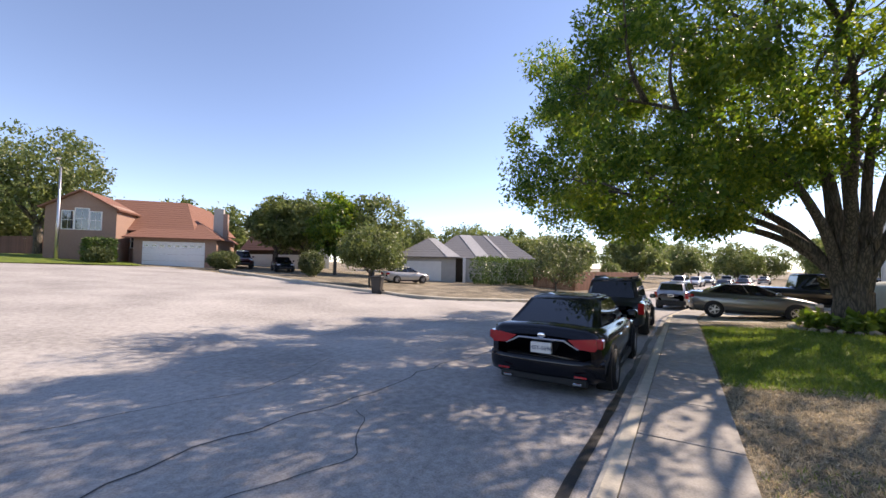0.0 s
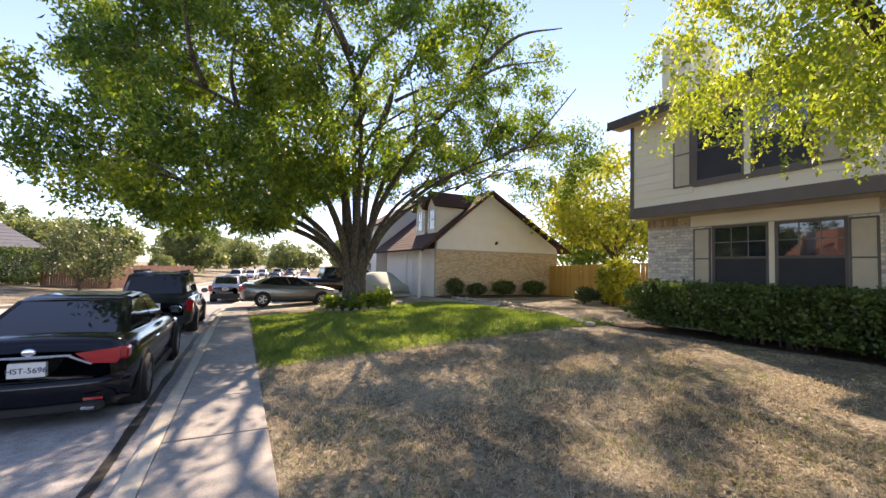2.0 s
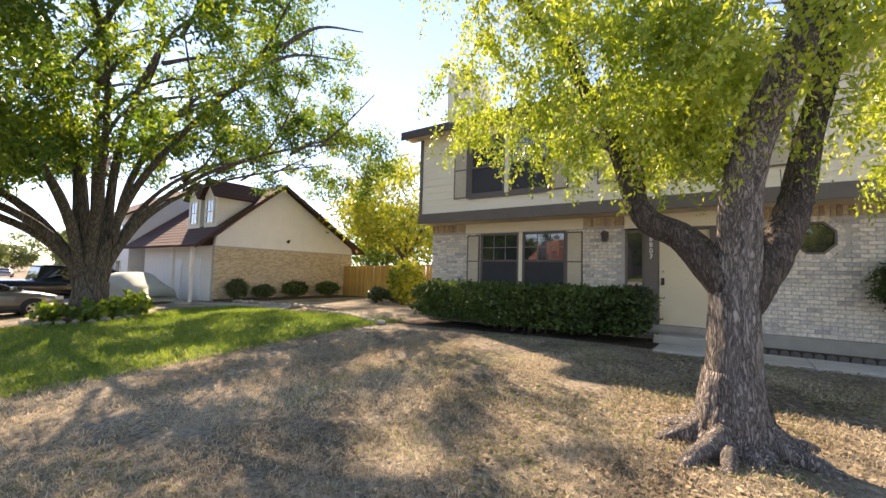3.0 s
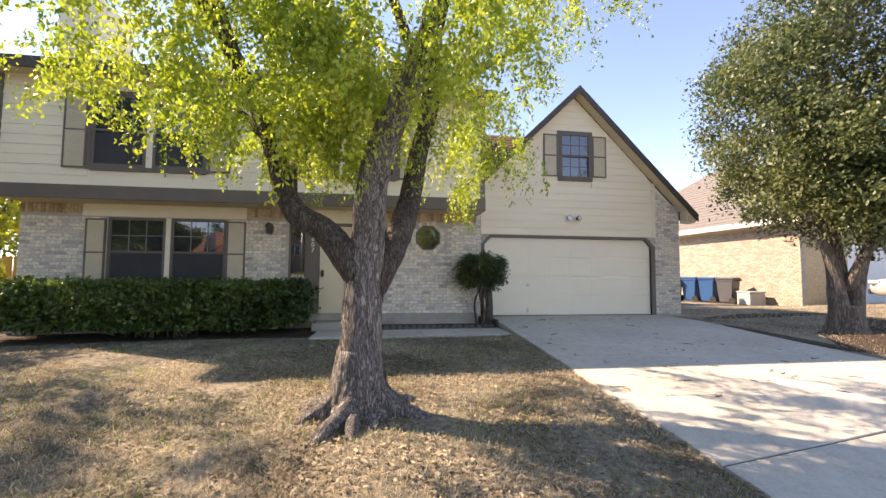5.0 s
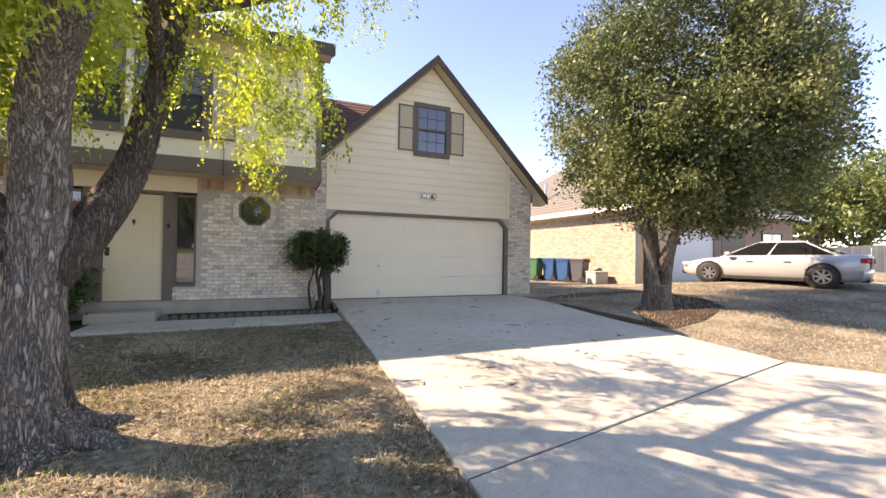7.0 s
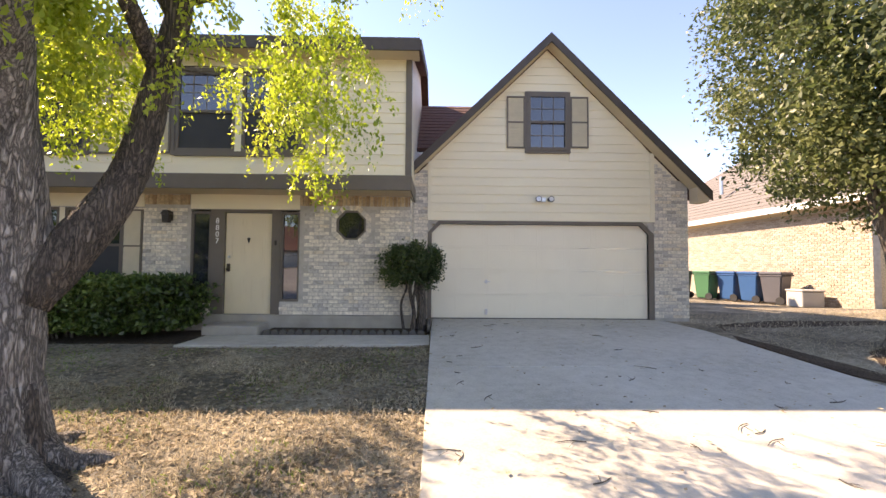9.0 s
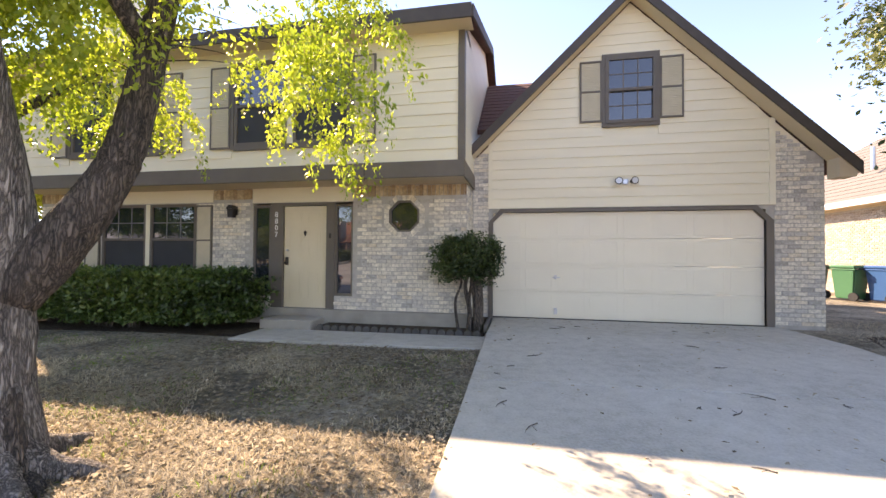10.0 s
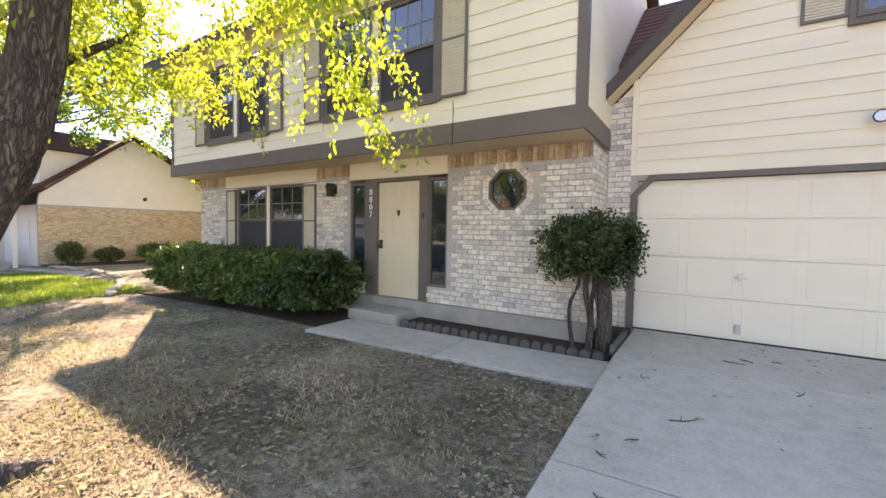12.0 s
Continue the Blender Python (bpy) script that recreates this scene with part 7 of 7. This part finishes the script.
def stone_row(name, label, pts, size):
    e = thing(name, label, "edging", kind="structure")
    rng = random.Random(len(pts))
    path = smooth_path([(x, y, 0) for x, y in pts], 24)
    last = None
    for p in path:
        if last is not None and (p - last).length < size * 1.02:
            continue
        last = p
        bm = bmesh.new()
        bmesh.ops.create_icosphere(bm, subdivisions=1, radius=0.5)
        sx, sy, sz = size * rng.uniform(0.8, 1.1), size * rng.uniform(0.6, 0.9), size * rng.uniform(0.4, 0.6)
        m = pose(p.x, p.y, level(p.x, p.y) + sz * 0.25, 0, 0, rng.uniform(0, 180))
        for v in bm.verts:
            v.co = m @ Vector((v.co.x * sx * rng.uniform(.85, 1.1), v.co.y * sy, v.co.z * sz))
        part("stone", bm, M["stone"], e)
    return e


ring = [(bx + 1.75 * math.cos(k * math.pi / 8), by + 1.5 * math.sin(k * math.pi / 8)) for k in range(17)]
stone_row("tree_ring", "ring of rough stones round the shade tree", ring, 0.34)
bed("tree_bed", "dark mulch bed round the foot of the shade tree", ring[:-1], M["mulch"], 0.05)
stone_row("garden_edging", "curved row of pale stones edging the lawn", [(-18.5, 9.2), (-15.5, 9.35), (-12.5, 9.2), (-10.4, 8.7), (-8.9, 8.0), (-8.3, 7.8)], 0.32)
for i, (dx, dy, w, h) in enumerate(((1.3, 0.9, 0.8, 0.75), (1.35, -0.3, 0.6, 0.5), (0.5, -1.0, 0.8, 0.55), (0.9, 0.4, 0.6, 0.5))):
    bush("bed_plant", "broad-leaved green plant in the tree bed", bx + dx, by + dy, w, w, h, M["blade"], 170 + i, 0.24, 260, stems=3, group="plants in the tree bed")
slab("side_path", [(-20.9, 8.35), (-14.5, 8.9), (-14.5, 9.25), (-20.9, 9.0)], 0.08, M["walkway"], None, 0.03)
tagged(bpy.data.objects["side_path"], "pale concrete path before the house next door", "path", kind="structure")
bush("bed_shrub", "pale flowering low shrub before the golden fence", -13.6, 13.0, 1.0, 0.9, 0.7, M["leaf3"], 181, 0.1, 1200)
slab("west_driveway", [(-27.5, -0.02), (-19.8, -0.02), (-20.6, 8.3), (-27.0, 9.2)], 0.1, M["concrete"], None, 0.01)
tagged(bpy.data.objects["west_driveway"], "pale concrete driveway where the grey sedan stands", "driveway", kind="structure")

# car under a pale cover
cov = thing("covered_car", "car under a pale grey-green fitted cover", "car cover", pose(-24.4, 7.2, level(-24.4, 7.2), 0, 0, 8))
vs, fs = [], []
prof = [(-2.5, 0.35, 0.75), (-2.4, 0.75, 0.85), (-1.9, 1.0, 0.9), (-1.2, 1.25, 0.9), (-0.6, 1.42, 0.88), (0.4, 1.44, 0.88), (1.1, 1.15, 0.9), (1.6, 0.95, 0.9), (2.2, 0.8, 0.86), (2.5, 0.4, 0.75)]
for x, h, w in prof:
    for k in range(13):
        a = math.pi * k / 12
        c_, s_ = math.cos(a), math.sin(a)
        vs.append((x + 0.02 * math.sin(k * 2.1 + x), w * math.copysign(abs(c_) ** 0.5, c_), 0.12 + (h - 0.12) * s_ ** 0.55 if s_ > 0.001 else 0.12))
for i in range(len(prof) - 1):
    for k in range(12):
        fs.append((i * 13 + k, i * 13 + k + 1, (i + 1) * 13 + k + 1, (i + 1) * 13 + k))
fs += [tuple(range(13)), tuple(range((len(prof) - 1) * 13, len(prof) * 13))[::-1]]
mesh_ob("cover", vs, fs, plain("cover_cloth", (0.36, 0.39, 0.35), 0.8, vary=0.1, scale=3, bump=0.2, bump_scale=12), cov, True)
for s in (-1, 1):
    for xx in (-1.45, 1.5):
        wheel(cov, xx, s * 0.78, 0.31)

# ---- grass, fallen leaves and twigs ----
rg = np.random.default_rng(5)


def scatter(n, x0, x1, y0, y1, keep, lift=0.0):
    x, y = rg.uniform(x0, x1, n), rg.uniform(y0, y1, n)
    return np.array([(a, b, level(a, b) + lift) for a, b in zip(x, y) if keep(a, b)])


def own_lawn(x, y):
    return not (x > -1.9 and 8.08 + 0.042 * x < y) and not (y > 8.35) and x > -8.6 and (x < 2.24) and (x - bx2) ** 2 + (y - by2) ** 2 > 0.12


def patchy(x, y):
    return own_lawn(x, y) and noise.noise(Vector((x * 1.1, y * 1.1, 0))) + 0.5 * noise.noise(Vector((x * 3.3, y * 3.3, 2))) > -0.35 + 0.24 * max(0, y - 4.8)


tagged(leaf_mesh("dry_grass", scatter(190000, -8.7, 2.24, 0.0, 8.3, patchy, -0.012), 0.052, M["straw"], None, 71, -0.9, 0.13), "short dry straw-coloured grass blades", "grass", kind="stuff")
tagged(leaf_mesh("sparse_green_grass", scatter(26000, -5.5, 2.24, 0.0, 7.9, lambda x, y: own_lawn(x, y) and noise.noise(Vector((x * 0.8 + 9, y * 0.8, 0))) > 0.02, -0.012), 0.05, M["blade"], None, 72, -1.0, 0.12), "thin green grass blades among the dry turf", "grass", kind="stuff")
tagged(leaf_mesh("green_grass", scatter(60000, -17.6, -8.3, 0.02, 8.8, lambda x, y: (x - bx) ** 2 + (y - by) ** 2 > 3.2, -0.01), 0.09, M["blade"], None, 73, -1.4, 0.14), "watered green grass blades of the lawn next door", "grass", kind="stuff")
tagged(leaf_mesh("dry_grass_east", scatter(26000, 7.9, 16, 0.5, 11.5, lambda x, y: x > 8.0 + 0.5 * max(0, 4 - y) and not (15 < x < 20.2), -0.012), 0.06, M["straw"], None, 74, -0.9, 0.12), "short dry grass in the yard next door", "grass", kind="stuff")
lit = scatter(85000, -8.4, 2.26, 0.1, 8.2, lambda x, y: own_lawn(x, y) and rg.random() < (0.18 + 0.82 * math.exp(-((x - 0.6) ** 2 / 9 + (y - 5.4) ** 2 / 26))) * (0.55 + 0.9 * noise.noise(Vector((x * 1.4, y * 1.4, 8)))), 0.014)
def flat_leaves(name, pts, size, mat, seed):
    ob = leaf_mesh(name, pts, size, mat, None, seed, 0.0, 0.62)
    co = np.empty(len(ob.data.vertices) * 3)
    ob.data.vertices.foreach_get("co", co)
    v = co.reshape(-1, 4, 3)
    v[:, :, 2] = v[:, :1, 2] + (v[:, :, 2] - v[:, :1, 2]) * 0.3
    ob.data.vertices.foreach_set("co", v.reshape(-1))
    ob.data.update()
    return ob


tagged(flat_leaves("fallen_leaves", lit, 0.052, M["litter"], 75), "curled pale brown fallen leaves on the lawn", "leaves", kind="stuff")
edge = np.vstack([scatter(900, 1.85, 2.28, 2.0, 8.0, lambda x, y: True, 0.03), scatter(260, 2.3, 7.5, 4.0, 10.4, lambda x, y: True, 0.045), scatter(500, 2.3, 7.4, 9.9, 10.55, lambda x, y: rg.random() < 0.3, 0.045)])
tagged(flat_leaves("fallen_leaves_drive", edge, 0.045, M["litter"], 76), "small dry leaves along the driveway edge", "leaves", kind="stuff")
rt = random.Random(9)
for k in range(34):
    x, y = rt.uniform(2.5, 7.2), rt.uniform(4.2, 9.8)
    a, ln = rt.uniform(0, 6.28), rt.uniform(0.08, 0.28)
    z = level(x, y) + 0.034
    u = Vector((math.cos(a), math.sin(a), 0))
    vs, fs = [], []
    p0 = Vector((0, 0, 0))
    add_tube(vs, fs, smooth_path([p0, u * ln * 0.5 + Vector((u.y, -u.x, 0)) * ln * 0.1, u * ln], 3), [0.005, 0.005, 0.005, 0.004, 0.004, 0.003, 0.002], 5)
    add_tube(vs, fs, [u * ln * 0.4, u * ln * 0.65 + Vector((-u.y, u.x, 0)) * ln * 0.3], [0.003, 0.002], 4)
    o = mesh_ob("twig", vs, fs, M["bark1"])
    o.location = (x, y, z)
    tagged(o, "thin dry twig lying on the driveway", "twig", "twigs on the driveway")

# ---- the rest of the close, seen in the window panes and down the street ----
for i, (x, y, h, w) in enumerate(((-2, -52, 9, 10), (8, -50, 8, 9), (19, -48, 10, 11), (30, -40, 9, 10), (14, -60, 10, 11), (36, -26, 9, 10))):
    far_tree("street_tree", "leafy green tree beyond the wide end of the street", x, y, h, w, M["leaf4"], 200 + i, 0.25, 0.18, clumps=110, per=45, size=0.5, group="trees beyond the street end")
close_house = gable_box("house", "pink-brown brick house beyond the wide end of the street", pose(16, -46, 0.9, 0, 0, 180), 12, 9, 2.8, 5.6, M["pink_brick"], M["orange_roof"])
for wx in (1.2, 8.6):
    small_window(wx, 0.8, 1.6, 1.3, 0, close_house)
box("garage_door", 4.0, 8.0, -0.04, -0.002, -0.6, 2.0, M["white"], close_house)
for i, (x, y, h, w) in enumerate(((-160, 4, 11, 14), (-165, -8, 11, 14), (-140, 12, 10, 12), (-136, -18, 10, 12), (-105, -24, 10, 12), (-88, -26, 9, 11), (-70, -28, 9, 11), (-58, -30, 8, 10), (-180, -2, 12, 16))):
    far_tree("distant_tree", "hazy green tree far along the street", x, y, h, w, M["leaf4"], 220 + i, 0.25, 0.05, clumps=110, per=45, size=0.55, group="trees far along the street")
for i, (x, y) in enumerate(((-66, -20), (-84, -21), (-104, -20))):
    gh = gable_box("house", "low tan house on the far side of the street", pose(x, y, level(x, y)), 11, 8, 2.6, 4.9, M["nb_brick"], M["tan_roof"])
    gh.matrix_world = pose(x + 11, y, level(x, y), 0, 0, 180)
    gh["group"] = "far houses along the street"
    small_window(1.5, 0.9, 1.4, 1.2, 0, gh)
    box("garage_door", 5.5, 9.5, -0.04, -0.002, -0.4, 2.0, M["white"], gh)
for i, (x, d, h, w) in enumerate(((-50, 58, 9, 12), (-40, 62, 9, 12), (-31, 60, 8, 10), (-22, 66, 9, 11), (-58, 50, 9, 11), (20, 80, 8, 11), (-68, 62, 9, 13), (-62, 56, 8, 12), (-54, 52, 8, 12), (-76, 64, 9, 13))):
    o = across(x, d, 0).translation
    far_tree("street_tree", "leafy green tree behind the houses across the way", o.x, o.y, h, w, M["leaf4"], 240 + i, 0.25, 0.12, clumps=110, per=45, size=0.5, group="trees behind the houses across the way")
